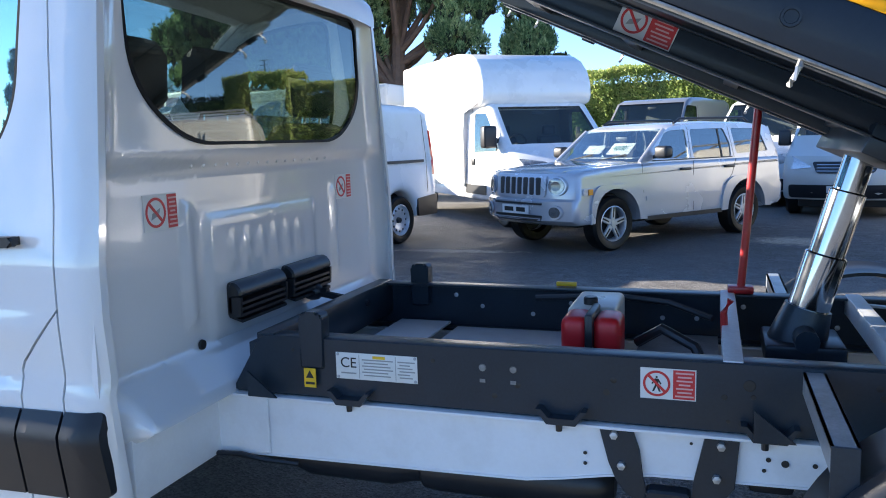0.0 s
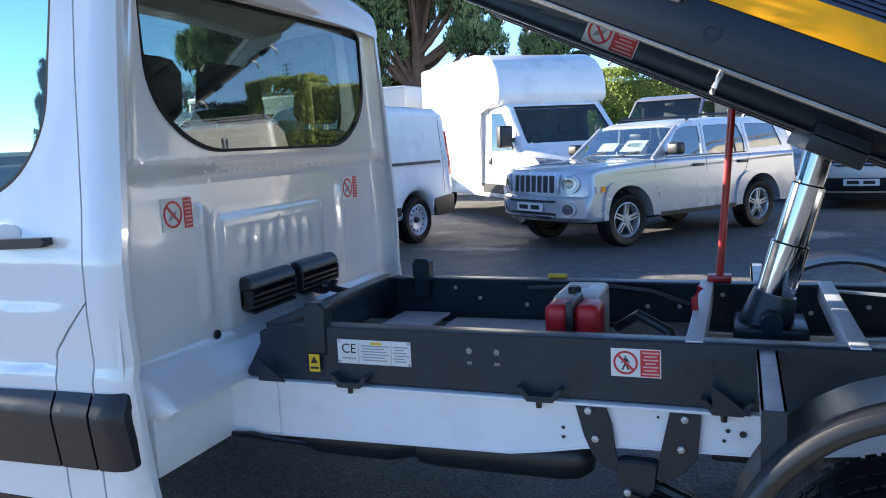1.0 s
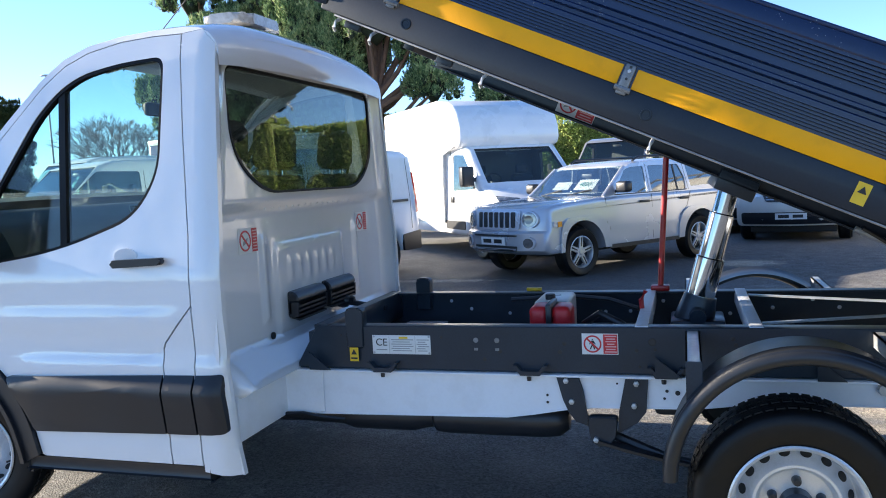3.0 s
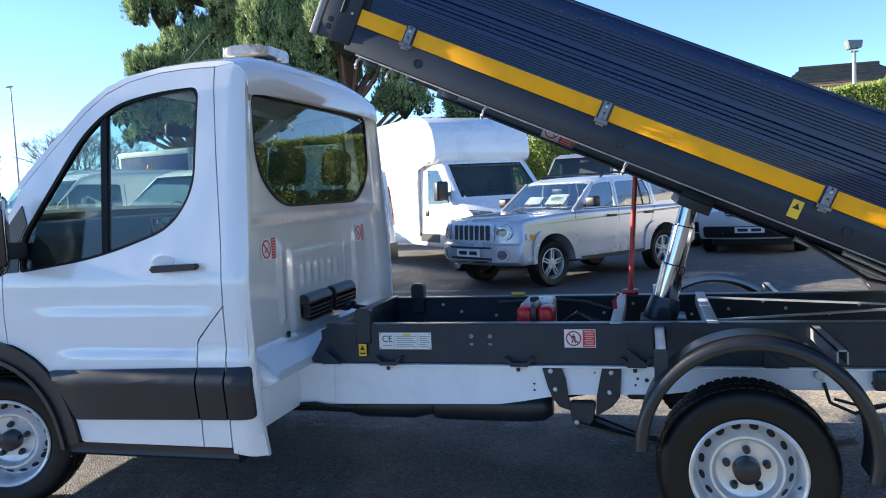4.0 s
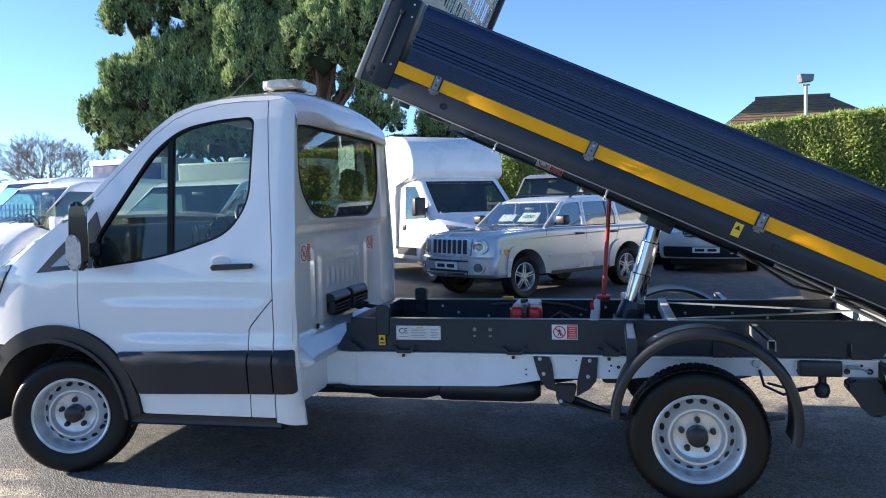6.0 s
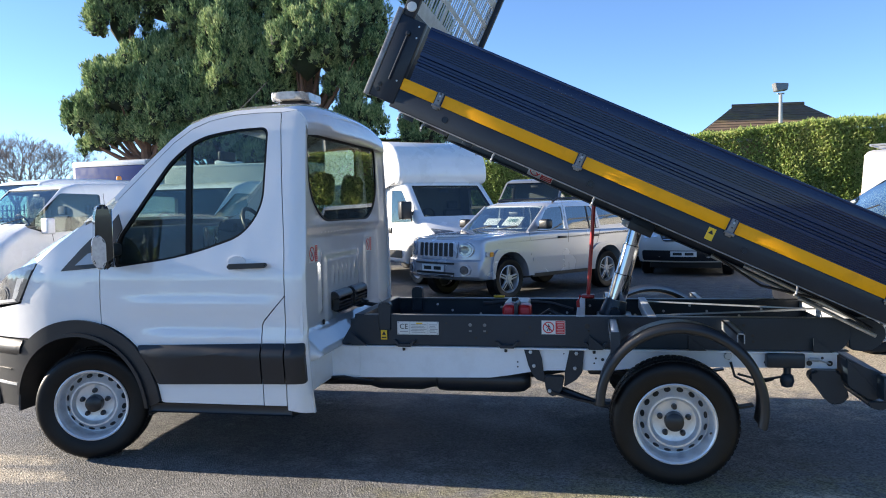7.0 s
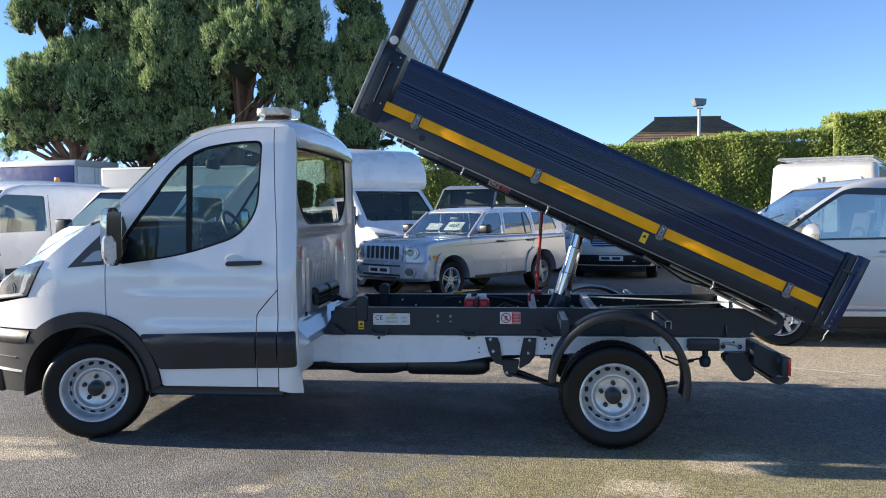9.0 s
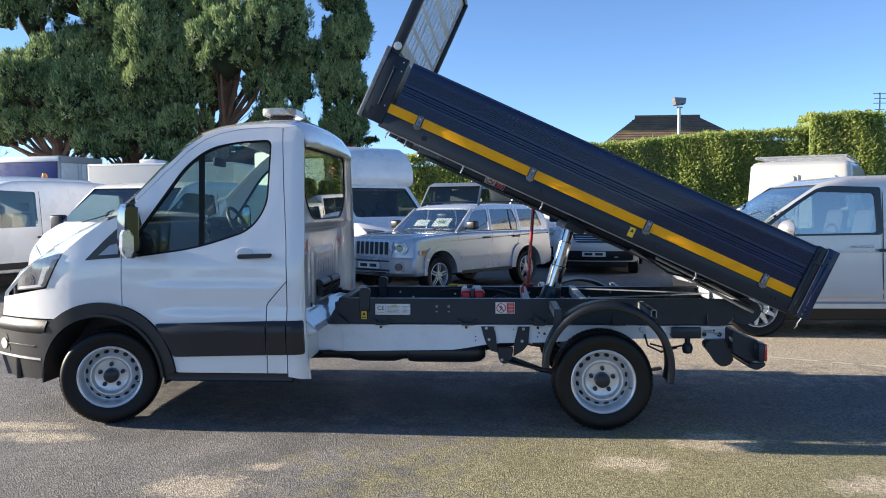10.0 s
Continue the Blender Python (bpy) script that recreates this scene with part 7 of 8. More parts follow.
    # rail stops at the front, body clamps below
    st = part("bed_stop", prism(rounded([(1.748, 0.76), (1.748, 0.925), (1.765, 0.938), (1.812, 0.938), (1.828, 0.925), (1.828, 0.76)], 0.01, 3), yo + side * 0.012, yo - side * 0.04, bev=0.006), "frame", subframe, "black rubber-faced bed stop")
    for xx in (1.92, 2.56, 3.09):
        bm = prism([(xx - 0.07, 0.705), (xx - 0.055, 0.705), (xx - 0.035, 0.682), (xx + 0.035, 0.682), (xx + 0.055, 0.705), (xx + 0.07, 0.705), (xx + 0.04, 0.664), (xx - 0.04, 0.664)], yo + side * 0.045, yo + side * 0.004)
        part("body_clamp", bm, "frame", subframe)
        part("clamp_bolt", lathe([(0.0, 0.636), (0.009, 0.637), (0.01, 0.656)], (xx - 0.01, yo + side * 0.014, 0), "z", 8), "black", subframe)
    for xx in (1.58, 3.05, 3.62, 4.3):
        part("gusset", prism([(xx, 0.67), (xx + 0.1, 0.67), (xx, 0.75)], yo + side * 0.05, yo + side * 0.042), "frame", subframe)
    # white rail holes
    for xx, zz, r in ((2.62, 0.575, 0.005), (2.62, 0.545, 0.005), (3.09, 0.605, 0.006), (3.13, 0.598, 0.009), (3.08, 0.575, 0.005), (3.2, 0.6, 0.006), (1.5, 0.63, 0.006), (1.51, 0.53, 0.006), (3.85, 0.62, 0.01), (4.1, 0.62, 0.009), (4.36, 0.63, 0.007), (4.4, 0.6, 0.01), (4.05, 0.6, 0.006), (2.9, 0.63, 0.004)):
        part("rail_hole", lathe([(0.0, side * 0.001), (r, side * 0.001), (r * 1.1, 0)], (xx, yo, zz), "y", 12), "ink", rail)
    # spring hanger
    yb = yo + side * 0.012
    hang = part("spring_hanger", prism([(2.66, 0.655), (2.752, 0.65), (2.768, 0.6), (2.775, 0.52), (2.8, 0.45), (2.735, 0.47), (2.705, 0.51), (2.685, 0.56)], yb, yo, bev=0.002), "frame", truck, "black bolted spring hanger")
    part("hanger_plate", prism([(2.935, 0.66), (3.02, 0.655), (3.01, 0.52), (2.975, 0.475), (2.9, 0.43), (2.905, 0.52)], yb, yo, bev=0.002), "frame", hang)
    part("hanger_shoe", prism(rounded([(2.78, 0.5), (2.905, 0.5), (2.885, 0.4), (2.85, 0.375), (2.81, 0.378), (2.79, 0.42)], 0.02, 3), yb + side * 0.02, yo - side * 0.02, bev=0.006), "frame", hang)
    for xx, zz in ((2.7, 0.64), (2.72, 0.555), (2.975, 0.635), (2.965, 0.545), (2.815, 0.41)):
        part("bolt", lathe([(0.0, side * 0.052 if zz < 0.45 else side * 0.026), (0.011, side * 0.05 if zz < 0.45 else side * 0.024), (0.013, 0.0), (0.02, 0.0)], (xx, yo, zz), "y", 6), "galv", hang, smooth=False)
    # leaf spring
    lf = bmesh.new()
    for k in range(3):
        n = 14
        xs = [mix(2.82 + 0.34 * k, 3.98 - 0.14 * k, i / n) for i in range(n + 1)]
        zz = [0.41 - 0.1 * (1 - ((x - 3.5) / 0.68) ** 2) - 0.014 * k for x in xs]
        prism([(x, z) for x, z in zip(xs, zz)] + [(x, z - 0.012) for x, z in reversed(list(zip(xs, zz)))], yo - side * 0.01, yo + side * 0.05, bm=lf)
    part("leaf_spring", lf, "black", truck)
    # mudguard
    gy0, gy1 = YC + side * 1.03, YC + side * 0.79
    cx, cz = 3.525, 0.452
    gp = [(0.425, gy0), (0.437, gy0 - side * 0.008), (0.444, gy0 - side * 0.03), (0.436, gy0 - side * 0.055), (0.43, gy0 - side * 0.08), (0.43, gy1)]
    gbm = lathe([(r, y) for r, y in gp], (cx, 0, cz), "y", 40, start=radians(-14), sweep=radians(194))
    for v in gbm.verts:
        if v.co.z > cz:
            v.co.z = cz + (v.co.z - cz) * 1.02
    guard = part("mudguard", thicken(gbm, lambda c: ((cx - c.x) * 0.03, 0, (cz - c.z) * 0.03)), "black", truck, "black plastic rear mudguard")
    part("guard_edge", lathe([(0.418 + 0.026 * math.cos(t), gy0 - side * 0.018 + side * 0.026 * math.sin(t)) for t in [2 * math.pi * k / 14 for k in range(15)]], (cx, 0, cz), "y", 44, start=radians(-13), sweep=radians(193)), "black", guard, "thick rolled outer edge")
    for xa, drop in ((3.19, 0.16), (3.83, 0.1)):
        ya, ye = yo, YC + side * 0.985
        bm = bmesh.new()
        w = 0.026 if drop > 0.12 else 0.02
        prism([(xa - w, 0.845), (xa + w, 0.845), (xa + w, 0.838), (xa - w, 0.838)], ya, ye, bm=bm)
        prism([(xa - w, 0.845), (xa - w + 0.006, 0.845), (xa - w + 0.006, 0.79), (xa - w, 0.79)], ya, ye, bm=bm)
        prism([(xa + w - 0.006, 0.845), (xa + w, 0.845), (xa + w, 0.79), (xa + w - 0.006, 0.79)], ya, ye, bm=bm)
        part("guard_bracket", bm, "steel", guard, "steel mudguard bracket")
        if drop > 0.12:
            hung = prism([(xa - w, 0.845), (xa + w, 0.845), (xa + w, 0.70), (xa + w * 0.3, 0.675), (xa - w, 0.71)], ye + side * 0.001, ye + side * 0.007, bev=0.001)
            part("hanging_plate", hung, "frame", guard)

CX = [(1.62, 0.06), (3.0, 0.05), (3.42, 0.05), (4.5, 0.05)]
RI = (RAIL_Y + 0.002, 2 * YC - RAIL_Y - 0.002)
for xc, w in CX:
    part("cross_member", box(xc - w / 2, xc + w / 2, RI[0], RI[1], 0.79 if xc > 2 else 0.72, 0.862, 0.004), "bright_steel" if xc > 2 else "frame", truck, "steel subframe cross member")
part("cab_cross_bar", box(1.56, 1.59, RI[0], RI[1], 0.7, 0.83, 0.004), "frame", truck)
for ya, yb in ((0.98, 1.33), (1.69, 1.33)):
    part("diagonal_brace", prism([(3.45, ya - 0.012), (4.45, yb - 0.012), (4.45, yb + 0.012), (3.45, ya + 0.012)], 0.845, 0.853, axis="z"), "galv", truck)
for xc in (1.9, 2.5, 3.1):
    part("chassis_cross_tube", box(xc - 0.06, xc + 0.06, 0.86, 1.81, 0.5, 0.6, 0.02), "white_rail" if xc < 3 else "black", truck)
part("gearbox_tunnel", prism(rounded([(1.35, 0.45), (2.4, 0.42), (2.4, 0.62), (1.35, 0.7)], 0.03, 3), 1.1, 1.55, bev=0.04, seg=2), "black", truck)
part("floor_plate", box(1.7, 1.92, 1.05, 1.79, 0.69, 0.698), "white_rail", truck)
part("floor_plate", box(1.95, 2.46, 1.0, 1.79, 0.67, 0.678), "white_rail", truck)
part("floor_plate", box(2.7, 2.97, 0.95, 1.76, 0.69, 0.698), "steel", truck)

# hydraulic tank with red covers
tk = part("oil_tank", box(2.49, 2.65, 1.31, 1.6, 0.69, 0.885, 0.018, seg=3), "tank", truck, "translucent hydraulic oil tank")
for xa in (2.495, 2.595):
    part("pump_cover", box(xa, xa + 0.086, 1.15, 1.305, 0.74, 0.885, 0.025, seg=3), "red_cover", tk, "red plastic pump cover")
part("strap", box(2.574, 2.6, 1.13, 1.32, 0.74, 0.9, 0.008), "black", tk)
part("filler_cap", lathe([(0.0, 0.93), (0.02, 0.93), (0.024, 0.925), (0.024, 0.9)], (2.56, 1.37, -0.02), "z", 14), "black", tk)
part("hydraulic_hose", tube([(2.72, 1.3, 0.78), (2.8, 1.25, 0.84), (2.9, 1.2, 0.8), (2.95, 1.15, 0.7), (3.0, 1.2, 0.68)], 0.017, 8), "black", truck, "black hydraulic hose")
part("hydraulic_hose", tube([(2.3, 1.7, 0.83), (2.6, 1.72, 0.845), (2.8, 1.7, 0.83), (2.95, 1.6, 0.8)], 0.012, 8), "black", truck)
hs = part("shock_boot", tube([(1.43, 1.56, 0.845), (1.66, 1.55, 0.812)], 0.015, 8), "black", truck, "black damper rod")
part("boot_end", lathe([(0.0, 1.38), (0.032, 1.385), (0.037, 1.41), (0.032, 1.435), (0.018, 1.45), (0.018, 1.475), (0.0, 1.475)], (0, 1.56, 0.85), "x", 16), "black", hs)

# prop (red safety stay) and its hook
stay = part("safety_stay", tube([(3.045, 1.8, 0.86), (3.092, 1.8, 1.56)], 0.0145, 12), "red", truck, "red painted body prop")
part("stay_foot", box(3.0, 3.09, 1.77, 1.83, 0.858, 0.885, 0.006), "red", stay)
part("stay_hook", tube([(2.985, 1.25, 0.82), (2.98, 1.25, 0.9), (3.0, 1.25, 0.94)], 0.011, 8), "red", truck, "red hook on the cross member")

# telescopic ram
base, tip = Vector((3.205, 1.4, 0.8)), Vector((3.395, 1.4, 1.5))
ax = (tip - base).normalized()


def along(d):
    return base + ax * d


ram = part("tipping_ram", tube([along(0.0), along(0.04), along(0.27), along(0.275)], 0.06, 28, radii=[0.058, 0.062, 0.062, 0.055]), "chrome", truck, "polished telescopic tipping ram")
part("ram_stage", tube([along(0.27), along(0.47), along(0.475)], 0.054, 28, radii=[0.053, 0.053, 0.045]), "chrome", ram)
part("ram_stage", tube([along(0.47), along(0.72)], 0.044, 28), "chrome", ram)
part("ram_collar", tube([along(-0.02), along(0.1)], 0.08, 24, radii=[0.09, 0.07]), "frame", ram, "black cast ram cradle")
part("ram_trunnion", tube([(3.215, 1.24, 0.82), (3.215, 1.56, 0.82)], 0.035, 14), "frame", ram)
part("ram_cradle", box(3.1, 3.33, 1.27, 1.53, 0.74, 0.8, 0.01), "frame", ram)
part("ram_head", box(3.3, 3.43, 1.34, 1.46, 1.46, 1.54, 0.012), "galv", ram)

# labels on the near subframe rail
yl = RAIL_Y - 0.0045
pictogram(truck, Matrix.Translation((2.768, yl, 0.748)) @ FACE_SIDE, 0.142, 0.084, True)
plate = part("maker_plate", box(1.868, 2.132, yl - 0.002, yl, 0.736, 0.818, 0.001), "label_white", truck, "white maker's plate with fine print")
words("CE", 0.045, "ce_mark", "ink", plate, Matrix.Translation((1.91, yl - 0.0025, 0.786)) @ FACE_SIDE)
part("print_line", box(1.885, 1.935, yl - 0.0032, yl - 0.002, 0.753, 0.757), "grey_ink", plate)
part("print_block", box(1.99, 2.03, yl - 0.0032, yl - 0.002, 0.803, 0.812), "label_yellow", plate)
for xa, xb, zs in ((1.955, 2.055, 6), (2.07, 2.125, 6)):
    for k in range(zs):
        z = 0.797 - 0.0095 * k
        part("print_line", box(xa + 0.006 * (k % 2), xb - 0.008 * ((k * 2) % 3), yl - 0.0032, yl - 0.002, z, z + 0.0035), "grey_ink", plate, smooth=False)
for xx in (1.945, 2.063):
    part("rule", box(xx, xx + 0.0012, yl - 0.0032, yl - 0.002, 0.74, 0.814), "grey_ink", plate, smooth=False)
for xx in (1.875, 2.125):
    for zz in (0.742, 0.812):
        part("rivet", lathe([(0.0, -0.004), (0.004, -0.003), (0.005, 0)], (xx, yl - 0.002, zz), "y", 8), "grey", plate)
yel = part("hazard_label", box(1.765, 1.805, yl - 0.017, yl - 0.0155, 0.705, 0.765), "label_yellow", truck, "yellow hazard label")
part("triangle", prism([(1.772, 0.735), (1.798, 0.735), (1.785, 0.758)], yl - 0.019, yl - 0.017), "ink", yel)
part("print_line", box(1.77, 1.8, yl - 0.019, yl - 0.017, 0.715, 0.722), "ink", yel)
part("yellow_tag", box(2.36, 2.44, 2 * YC - RAIL_Y - 0.02, 2 * YC - RAIL_Y + 0.0, 0.858, 0.875, 0.003), "label_yellow", truck, "yellow tag on the far rail")

# exhaust, tank and pipes under the rail
part("exhaust_box", lathe([(0.0, 2.08), (0.045, 2.085), (0.072, 2.11), (0.078, 2.16), (0.078, 2.58), (0.07, 2.65), (0.04, 2.69), (0.0, 2.695)], (0, 0.965, 0.437), "x", 24), "black", truck, "black cylindrical exhaust box")
part("silencer", tube([(1.45, 0.96, 0.437), (1.66, 0.96, 0.437), (1.72, 0.96, 0.436), (2.0, 0.96, 0.436), (2.07, 0.96, 0.437), (2.2, 0.96, 0.437)], 0.07, 20, radii=[0.05, 0.055, 0.072, 0.072, 0.055, 0.05]), "black", truck, "dark exhaust silencer")
part("exhaust_pipe", tube([(1.2, 1.0, 0.4), (1.62, 0.95, 0.42)], 0.03, 10), "black", truck)
part("exhaust_pipe", tube([(2.1, 0.95, 0.415), (2.6, 1.2, 0.42), (3.1, 1.25, 0.5), (3.6, 1.2, 0.55)], 0.03, 10), "black", truck)
part("cable", tube([(1.3, 0.8, 0.43), (1.44, 0.815, 0.462), (1.52, 0.82, 0.466), (1.6, 0.83, 0.45), (1.7, 0.87, 0.43)], 0.008, 6), "black", truck)
part("radius_arm", tube([(2.83, 0.9, 0.42), (3.1, 0.85, 0.33), (3.4, 0.8, 0.3)], 0.02, 8), "black", truck)
part("brake_hose", tube([(3.86, 0.84, 0.6), (3.88, 0.82, 0.52), (3.98, 0.84, 0.47), (4.1, 0.86, 0.5)], 0.008, 6), "black", truck)
part("brake_hose", tube([(3.9, 0.84, 0.53), (4.02, 0.83, 0.5), (4.15, 0.84, 0.52)], 0.007, 6), "black", truck)
part("towing_eye", lathe([(0.0, -0.02), (0.02, -0.02), (0.024, 0.0)], (3.845, RAIL_Y, 0.635), "y", 10), "galv", truck)
part("rear_box", box(4.05, 4.26, 0.8, 0.87, 0.575, 0.66, 0.012), "frame", truck)
part("tow_block", lathe([(0.0, 0.455), (0.03, 0.465), (0.04, 0.495), (0.034, 0.525), (0.02, 0.54), (0.022, 0.6), (0.0, 0.6)], (4.17, 0.84, 0), "z", 16), "frame", truck)
tail = part("rear_crossbar", prism(rounded([(4.45, 0.655), (4.56, 0.6), (4.645, 0.575), (4.65, 0.44), (4.58, 0.42), (4.46, 0.5)], 0.012, 3), 0.72, 2 * YC - 0.72, bev=0.006), "frame", truck, "black rear cross bar")
for yy in (0.62, 2 * YC - 0.78):
    lamp = part("tail_lamp", box(4.61, 4.65, yy, yy + 0.16, 0.44, 0.572, 0.008), "frame", tail)
    part("lamp_lens", box(4.65, 4.67, yy + 0.005, yy + 0.155, 0.446, 0.566, 0.006), "red_lens", lamp, "red tail lamp lens")
part("mud_bracket", prism(rounded([(4.3, 0.57), (4.44, 0.57), (4.45, 0.5), (4.49, 0.44), (4.48, 0.4), (4.42, 0.37), (4.38, 0.385), (4.33, 0.46), (4.27, 0.53)], 0.025, 4), 0.79, 0.87, bev=0.012), "frame", truck)
part("tow_step", prism(rounded([(4.565, 0.415), (4.69, 0.42), (4.69, 0.395), (4.63, 0.364), (4.57, 0.385)], 0.01, 3), 0.72, 1.95, bev=0.006), "frame", truck)
for xx in (4.29, 4.4):
    part("rail_bung", lathe([(0.0, 0.836), (0.014, 0.836), (0.016, 0.842)], (xx, 0, 0.6), "y", 14), "ink", truck)
part("brake_lever", tube([(4.28, 0.832, 0.625), (4.33, 0.828, 0.622), (4.4, 0.83, 0.6)], 0.005, 6), "galv", truck)
part("brake_valve", tube([(4.29, 0.832, 0.624), (4.34, 0.832, 0.622)], 0.011, 8), "galv", truck)
part("rear_hinge", prism(rounded([(4.5, 0.68), (4.5, 0.86), (4.62, 0.86), (4.7, 0.8), (4.68, 0.72), (4.6, 0.67)], 0.03, 3), 0.84, 0.93, bev=0.006), "frame", truck)
part("rear_hinge", prism(rounded([(4.5, 0.68), (4.5, 0.86), (4.62, 0.86), (4.7, 0.8), (4.68, 0.72), (4.6, 0.67)], 0.03, 3), 2 * YC - 0.93, 2 * YC - 0.84, bev=0.006), "frame", truck)

# pale discs stand in for daylight through the far subframe rail's holes
fr2 = 2 * YC - RAIL_Y - 0.0065
for k in range(16):
    xx, zz = 1.75 + 0.165 * k + 0.03 * math.sin(k * 2.3), 0.77 + 0.035 * math.sin(k * 1.7)
    part("web_hole", lathe([(0.0, -0.001), (0.006 if k % 3 else 0.009, -0.001), (0.0095, 0.0)], (xx, fr2, zz), "y", 10), "galv", truck)

# ---- raised bed, built flat in its own frame ----
BED_Y0, BED_Y1 = 0.0, 2.1
bed = part("tipper_bed", box(-0.1, 3.0, 0.03, BED_Y1 - 0.03, -0.075, -0.05, 0.004), "bed_rail", truck, "raised dark tipper bed with an amber side stripe")
bed.matrix_local = pose(2.048, 0.29, 2.18, 0, 25.0, 0)


def ribbed(y, out, x0, x1, z0, z1):
    """Corrugated drop side: three ribbed bands between flat strips."""
    prof = [(0.0, z0), (0.0, 0.056)]
    for lo, hi, n in ((0.066, 0.136, 7), (0.226, 0.3, 6)):
        st = (hi - lo) / n
        for k in range(n):
            a = lo + st * k
            prof += [(0.0, a), (-0.011, a + st * 0.08), (-0.011, a + st * 0.5), (0.0, a + st * 0.58)]
        if hi < 0.2:
            prof += [(0.0, 0.148), (-0.014, 0.154), (-0.014, 0.166), (0.003, 0.171), (0.003, 0.18), (-0.014, 0.186), (-0.014, 0.2), (0.0, 0.206)]
    prof += [(0.0, 0.304), (0.004, 0.309), (0.004, 0.352), (0.0, z1)]
    bm = bmesh.new()
    lines = []
    for x in (x0, x1):
        lines.append([bm.verts.new((x, y + out * d, zz)) for d, zz in prof])
    for i in range(len(prof) - 1):
        bm.faces.new((lines[0][i], lines[0][i + 1], lines[1][i + 1], lines[1][i]))
    return thicken(bm, lambda c: (0, -out * 0.025, 0))


for y, out in ((BED_Y0, -1), (BED_Y1, 1)):
    sideb = part("drop_side", ribbed(y, out, 0.03, 2.935, -0.002, 0.36), "navy", bed, "navy black ribbed drop side")
    part("side_cap", box(0.03, 2.935, min(y + out * 0.008, y - out * 0.03), max(y + out * 0.008, y - out * 0.03), 0.352, 0.366, 0.004), "navy", sideb)
    ln = part("side_rail", box(-0.02, 2.97, min(y + out * 0.006, y - out * 0.06), max(y + out * 0.006, y - out * 0.06), -0.112, -0.004, 0.006), "bed_rail", bed)
    # added pale strip paints the bright edge line along the rail's foot
    part("rail_flange", box(0.04, 2.9, min(y + out * 0.007, y - out * 0.03), max(y + out * 0.007, y - out * 0.03), -0.119, -0.113, 0.001), "old_galv", ln)
    for xp in (0.3, 1.15, 2.0, 2.83):
        part("rail_plug", lathe([(0.0, out * 0.009), (0.012, out * 0.009), (0.013, out * 0.012), (0.018, out * 0.012), (0.019, out * 0.004)], (xp, y, -0.06), "y", 14), "bed_rail", ln)
    for xp in (0.1, 0.46):
        part("lashing_bracket", box(xp - 0.03, xp + 0.03, min(y - out * 0.045, y - out * 0.025), max(y - out * 0.045, y - out * 0.025), -0.142, -0.118, 0.004), "frame", ln)
    xs = [0.0, 0.215, 1.04, 1.88, 2.712, 2.93]
    for a, b in zip(xs, xs[1:]):
        a2, b2 = a + (0.035 if a > 0.01 else 0.0), b - (0.012 if b < 2.9 else 0.0)
        part("stripe", box(a2, b2, min(y + out * 0.0, y + out * 0.0045), max(y + out * 0.0, y + out * 0.0045), -0.004, 0.06, 0.001), "yellow", sideb, "amber reflective stripe")
    for xh in xs[1:-1]:
        h = part("side_hinge", box(xh - 0.005, xh + 0.028, min(y, y + out * 0.016), max(y, y + out * 0.016), -0.03, 0.066, 0.004), "old_galv", sideb, "galvanised side hinge")
        part("hinge_pin", tube([(xh - 0.014, y + out * 0.014, -0.012), (xh + 0.038, y + out * 0.014, -0.012)], 0.009, 8), "old_galv", h)
        part("hinge_bolt", lathe([(0.0, out * 0.022), (0.006, out * 0.02), (0.007, out * 0.012)], (xh + 0.012, y, 0.045), "y", 6), "galv", h)
        for zz in (0.02, 0.058):
            part("hinge_hole", lathe([(0.0, out * 0.0175), (0.0045, out * 0.0175), (0.005, out * 0.014)], (xh + 0.012, y, zz), "y", 8), "ink", h)
    # corner posts
    post = part("front_post", box(-0.15, 0.0, min(y + out * 0.012, y - out * 0.05), max(y + out * 0.012, y - out * 0.05), -0.095, 0.37, 0.006), "bed_rail", bed, "dark steel corner post")
    part("post_edge", box(-0.178, -0.148, min(y + out * 0.02, y - out * 0.05), max(y + out * 0.02, y - out * 0.05), -0.1, 0.40, 0.004), "old_galv", post)
    part("locking_bar", tube([(-0.07, y + out * 0.026, 0.02), (-0.07, y + out * 0.026, 0.27)], 0.006, 8), "bed_rail", post)
    for zz in (-0.05, -0.02):
        part("post_bolt", lathe([(0.0, out * 0.02), (0.011, out * 0.018), (0.013, out * 0.01)], (-0.11, y, zz), "y", 10), "ink", post)
    part("lock_knob", lathe([(0.0, out * 0.04), (0.012, out * 0.036), (0.014, out * 0.01)], (-0.07, y, 0.285), "y", 10), "black", post)
    for xx, zz in ((-0.03, 0.34), (-0.02, 0.28), (-0.03, 0.03)):
        part("rivet", lathe([(0.0, out * 0.016), (0.005, out * 0.015), (0.006, out * 0.01)], (xx, y, zz), "y", 8), "galv", post)
    up = part("head_post", box(-0.155, -0.085, min(y, y - out * 0.05), max(y, y - out * 0.05), 0.37, 1.3, 0.006), "bed_rail", post)
    part("reflector", lathe([(0.0, out * 0.01), (0.026, out * 0.008), (0.028, 0.0)], (-0.115, y, 0.425), "y", 18), "label_white", up, "round white reflector")
    rear = part("rear_post", box(2.94, 3.0, min(y + out * 0.014, y - out * 0.05), max(y + out * 0.014, y - out * 0.05), -0.095, 0.375, 0.006), "bed_rail", bed)
    yo, yn = y + out * 0.016, y - out * 0.03
    plate = part("latch_plate", box(3.006, 3.082, min(yo, yn), max(yo, yn), -0.1, 0.385, 0.005), "navy", rear, "dark tailgate end plate with latches")
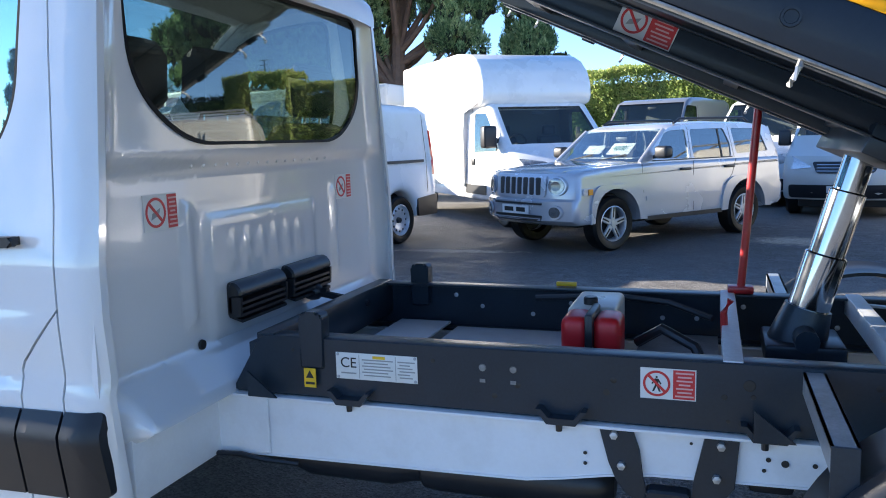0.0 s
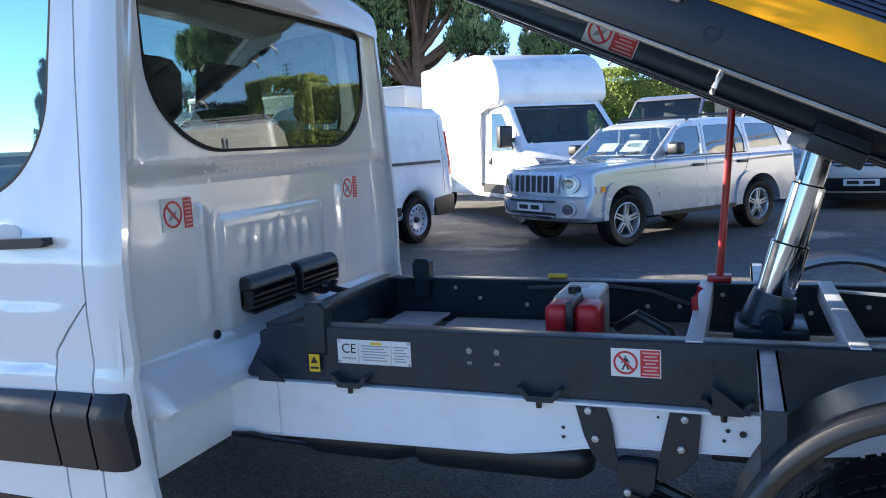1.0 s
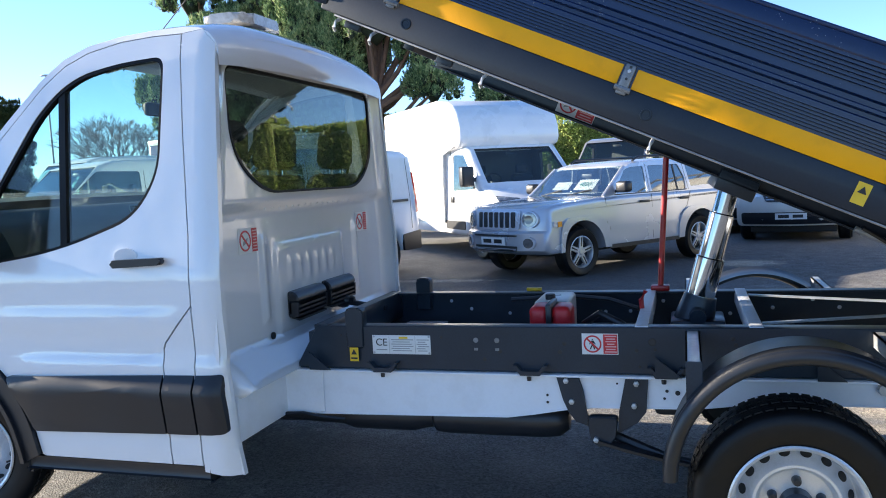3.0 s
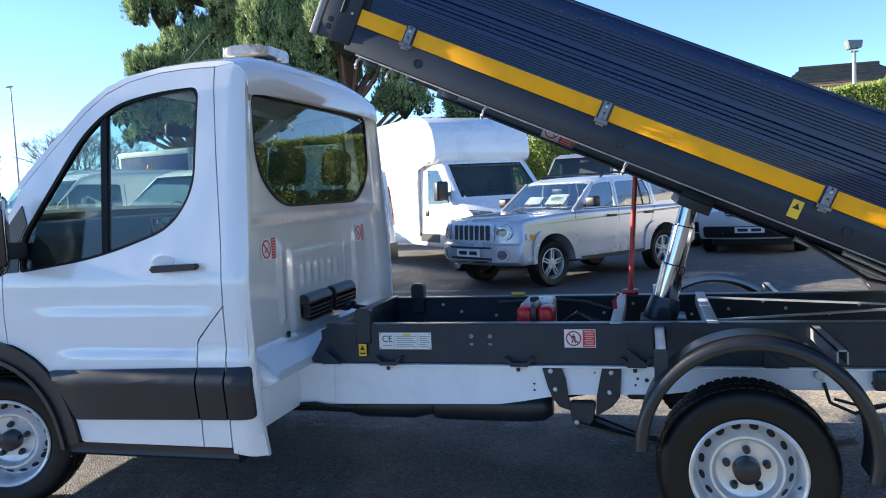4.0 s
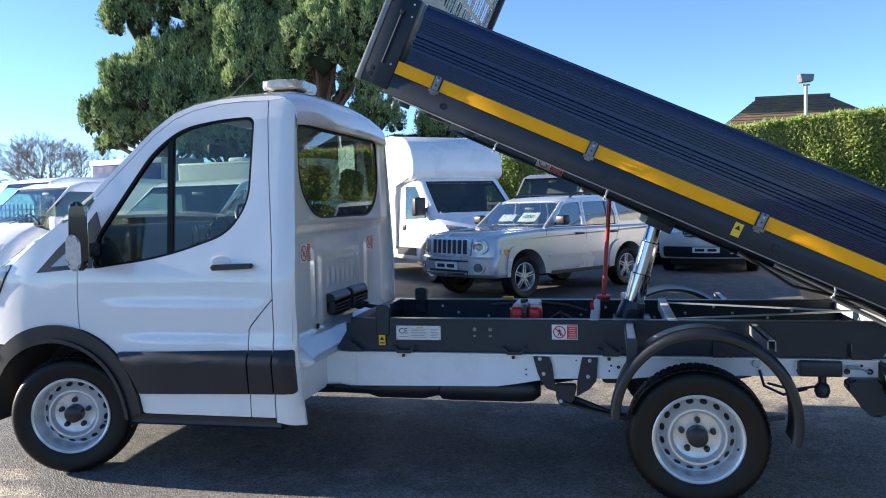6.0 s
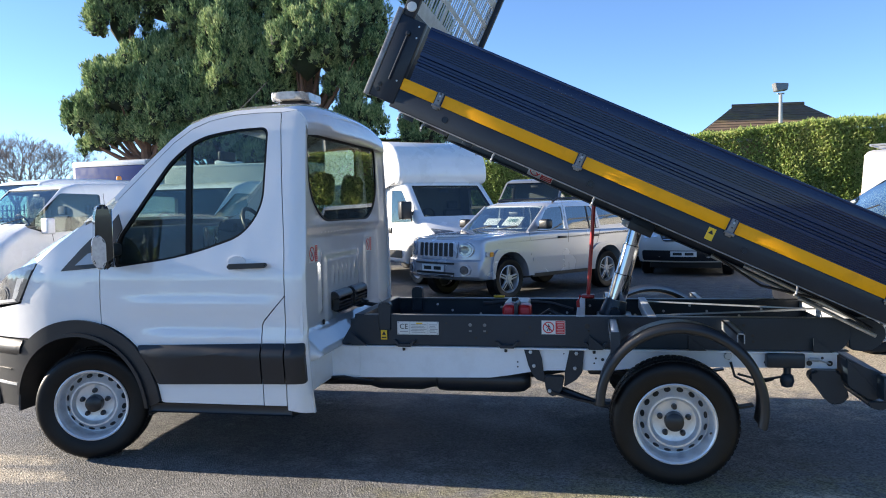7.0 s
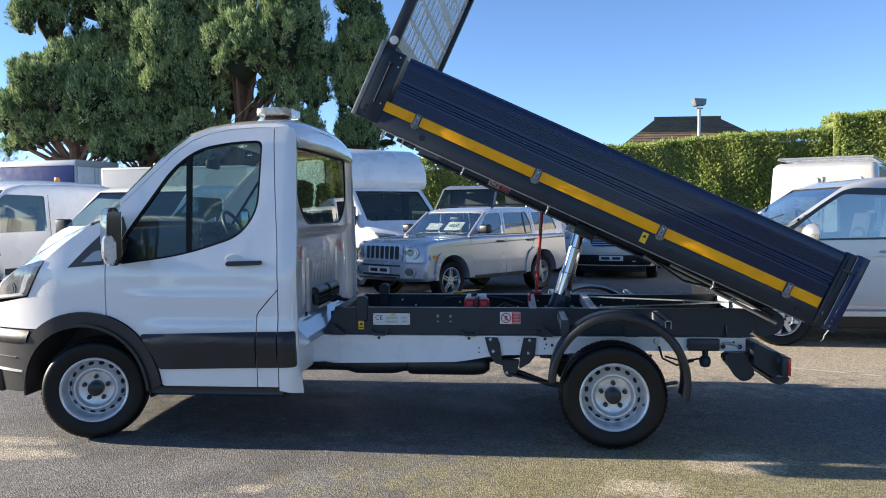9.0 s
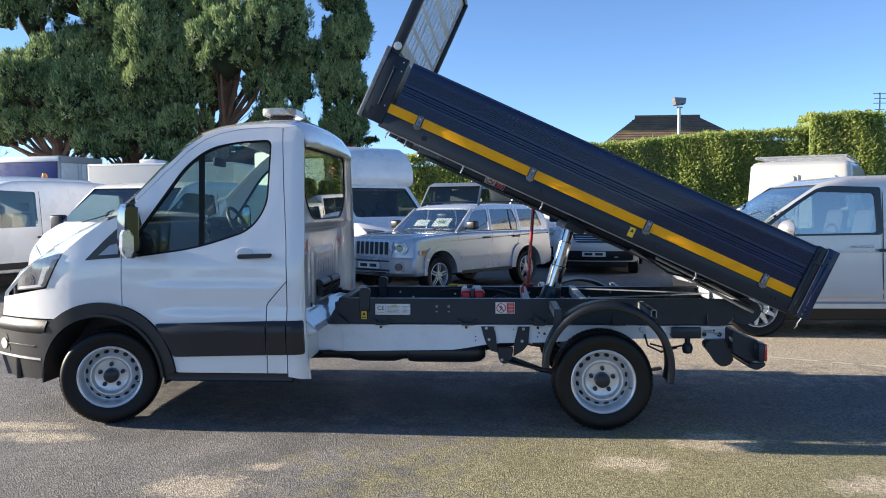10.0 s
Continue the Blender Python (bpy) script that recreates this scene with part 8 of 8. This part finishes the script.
    # pale strip stands in for light caught along the plate's edge
    part("plate_edge", box(3.002, 3.008, min(yo, yo + out * 0.003), max(yo, yo + out * 0.003), -0.08, 0.37, 0.001), "old_galv", plate)
    part("plate_rib", box(3.03, 3.058, min(yo, yo + out * 0.012), max(yo, yo + out * 0.012), -0.02, 0.27, 0.005), "navy", plate)
    for zz in (0.33, 0.285, -0.04, -0.075):
        part("latch", lathe([(0.0, out * 0.026), (0.008, out * 0.024), (0.01, out * 0.014)], (3.04, y, zz), "y", 10), "ink", plate)
    part("latch_rod", tube([(2.965, y + out * 0.022, -0.04), (2.965, y + out * 0.022, 0.34)], 0.005, 8), "frame", rear)
    part("latch_lever", box(2.95, 3.02, min(yo, yo + out * 0.012), max(yo, yo + out * 0.012), 0.255, 0.275, 0.003), "frame", rear)
    part("tail_chain", tube([(3.05, y, -0.1), (3.045, y - out * 0.01, -0.14), (3.055, y - out * 0.02, -0.16), (3.045, y - out * 0.02, -0.18)], 0.004, 6), "galv", rear)
    # rope hooks
    for xx in (0.06, 0.2, 0.62, 1.2, 2.31, 2.83):
        part("rope_hook", tube([(xx, y - out * 0.03, -0.11), (xx, y + out * 0.0, -0.125), (xx, y + out * 0.018, -0.135), (xx, y + out * 0.022, -0.155), (xx, y + out * 0.004, -0.165)], 0.006, 6), "galv", ln, "small steel rope hook")
# tailgate, headboard and mesh
part("tailgate", box(3.01, 3.05, 0.03, BED_Y1 - 0.03, -0.05, 0.37, 0.008), "bed_rail", bed)
part("tailgate_cap", box(3.02, 3.07, 0.03, BED_Y1 - 0.03, 0.37, 0.385, 0.005), "bed_rail", bed)
for ya, xa, xb, zz in ((0.35, 2.1, 2.75, -0.13), (0.55, 1.95, 2.6, -0.15), (0.42, 2.45, 2.9, -0.17)):
    part("under_rod", tube([(xa, ya, zz), (xb, ya, zz - 0.02)], 0.011, 8), "galv", bed, "bright steel rod under the bed")
head = part("headboard", box(-0.15, -0.11, 0.05, BED_Y1 - 0.05, -0.075, 0.42, 0.006), "bed_rail", bed)
part("mesh_rail", box(-0.15, -0.1, 0.0, BED_Y1, 1.28, 1.32, 0.006), "bed_rail", head)
ms = bmesh.new()
xm = -0.125
cells = 12
for k in range(cells + 1):
    yy = mix(0.05, BED_Y1 - 0.05, k / cells)
    w = 0.012 if k % 4 else 0.03
    box(xm - 0.003, xm + 0.003, yy - w, yy + w, 0.42, 1.29, bm=ms)
for zz, w in ((0.45, 0.05), (0.62, 0.014), (0.78, 0.014), (0.95, 0.03), (1.1, 0.014), (1.26, 0.04)):
    box(xm - 0.004, xm + 0.004, 0.05, BED_Y1 - 0.05, zz - w, zz + w, bm=ms)
for zlo, zhi in ((0.48, 0.93), (0.97, 1.25)):
    for k in range(66):
        yy = mix(0.06, BED_Y1 - 0.06, k / 65)
        if k % 2:
            box(xm - 0.002, xm + 0.002, yy - 0.008, yy + 0.008, zlo, zhi, bm=ms)
part("headboard_mesh", ms, "galv", head, "slotted galvanised headboard mesh", smooth=False)
# under frame
for yy in (0.7, 1.4):
    part("bed_runner", box(0.22, 2.9, yy - 0.035, yy + 0.035, -0.152, -0.075, 0.004), "frame", bed)
for k in range(9):
    xx = 0.05 + 0.35 * k
    part("bed_bearer", box(xx - 0.025, xx + 0.025, 0.74, 1.36, -0.13, -0.076, 0.003), "frame", bed)
for ya, yb, za, zb in ((0.6, 0.664, -0.158, -0.152), (0.63, 0.664, -0.082, -0.076), (0.066, 0.1, -0.118, -0.08), (1.436, 1.5, -0.158, -0.152)):
    part("runner_flange", box(0.22, 2.9, ya, yb, za, zb, 0.001), "frame", bed)
part("ram_crosshead", box(1.45, 1.6, 0.6, 1.5, -0.2, -0.12, 0.006), "frame", bed)
lab = pictogram(bed, Matrix.Translation((0.765, 0.6635, -0.145)) @ FACE_SIDE, 0.16, 0.085, False)
yl2 = part("hazard_label", box(1.79, 1.83, -0.0085, -0.007, -0.085, -0.02), "label_yellow", bed, "yellow hazard label")
part("triangle", prism([(1.797, -0.052), (1.823, -0.052), (1.81, -0.03)], -0.0105, -0.0085), "ink", yl2)
part("wiring", tube([(1.9, 0.2, -0.14), (2.2, 0.25, -0.19), (2.5, 0.2, -0.13), (2.8, 0.25, -0.16)], 0.008, 6), "black", bed)
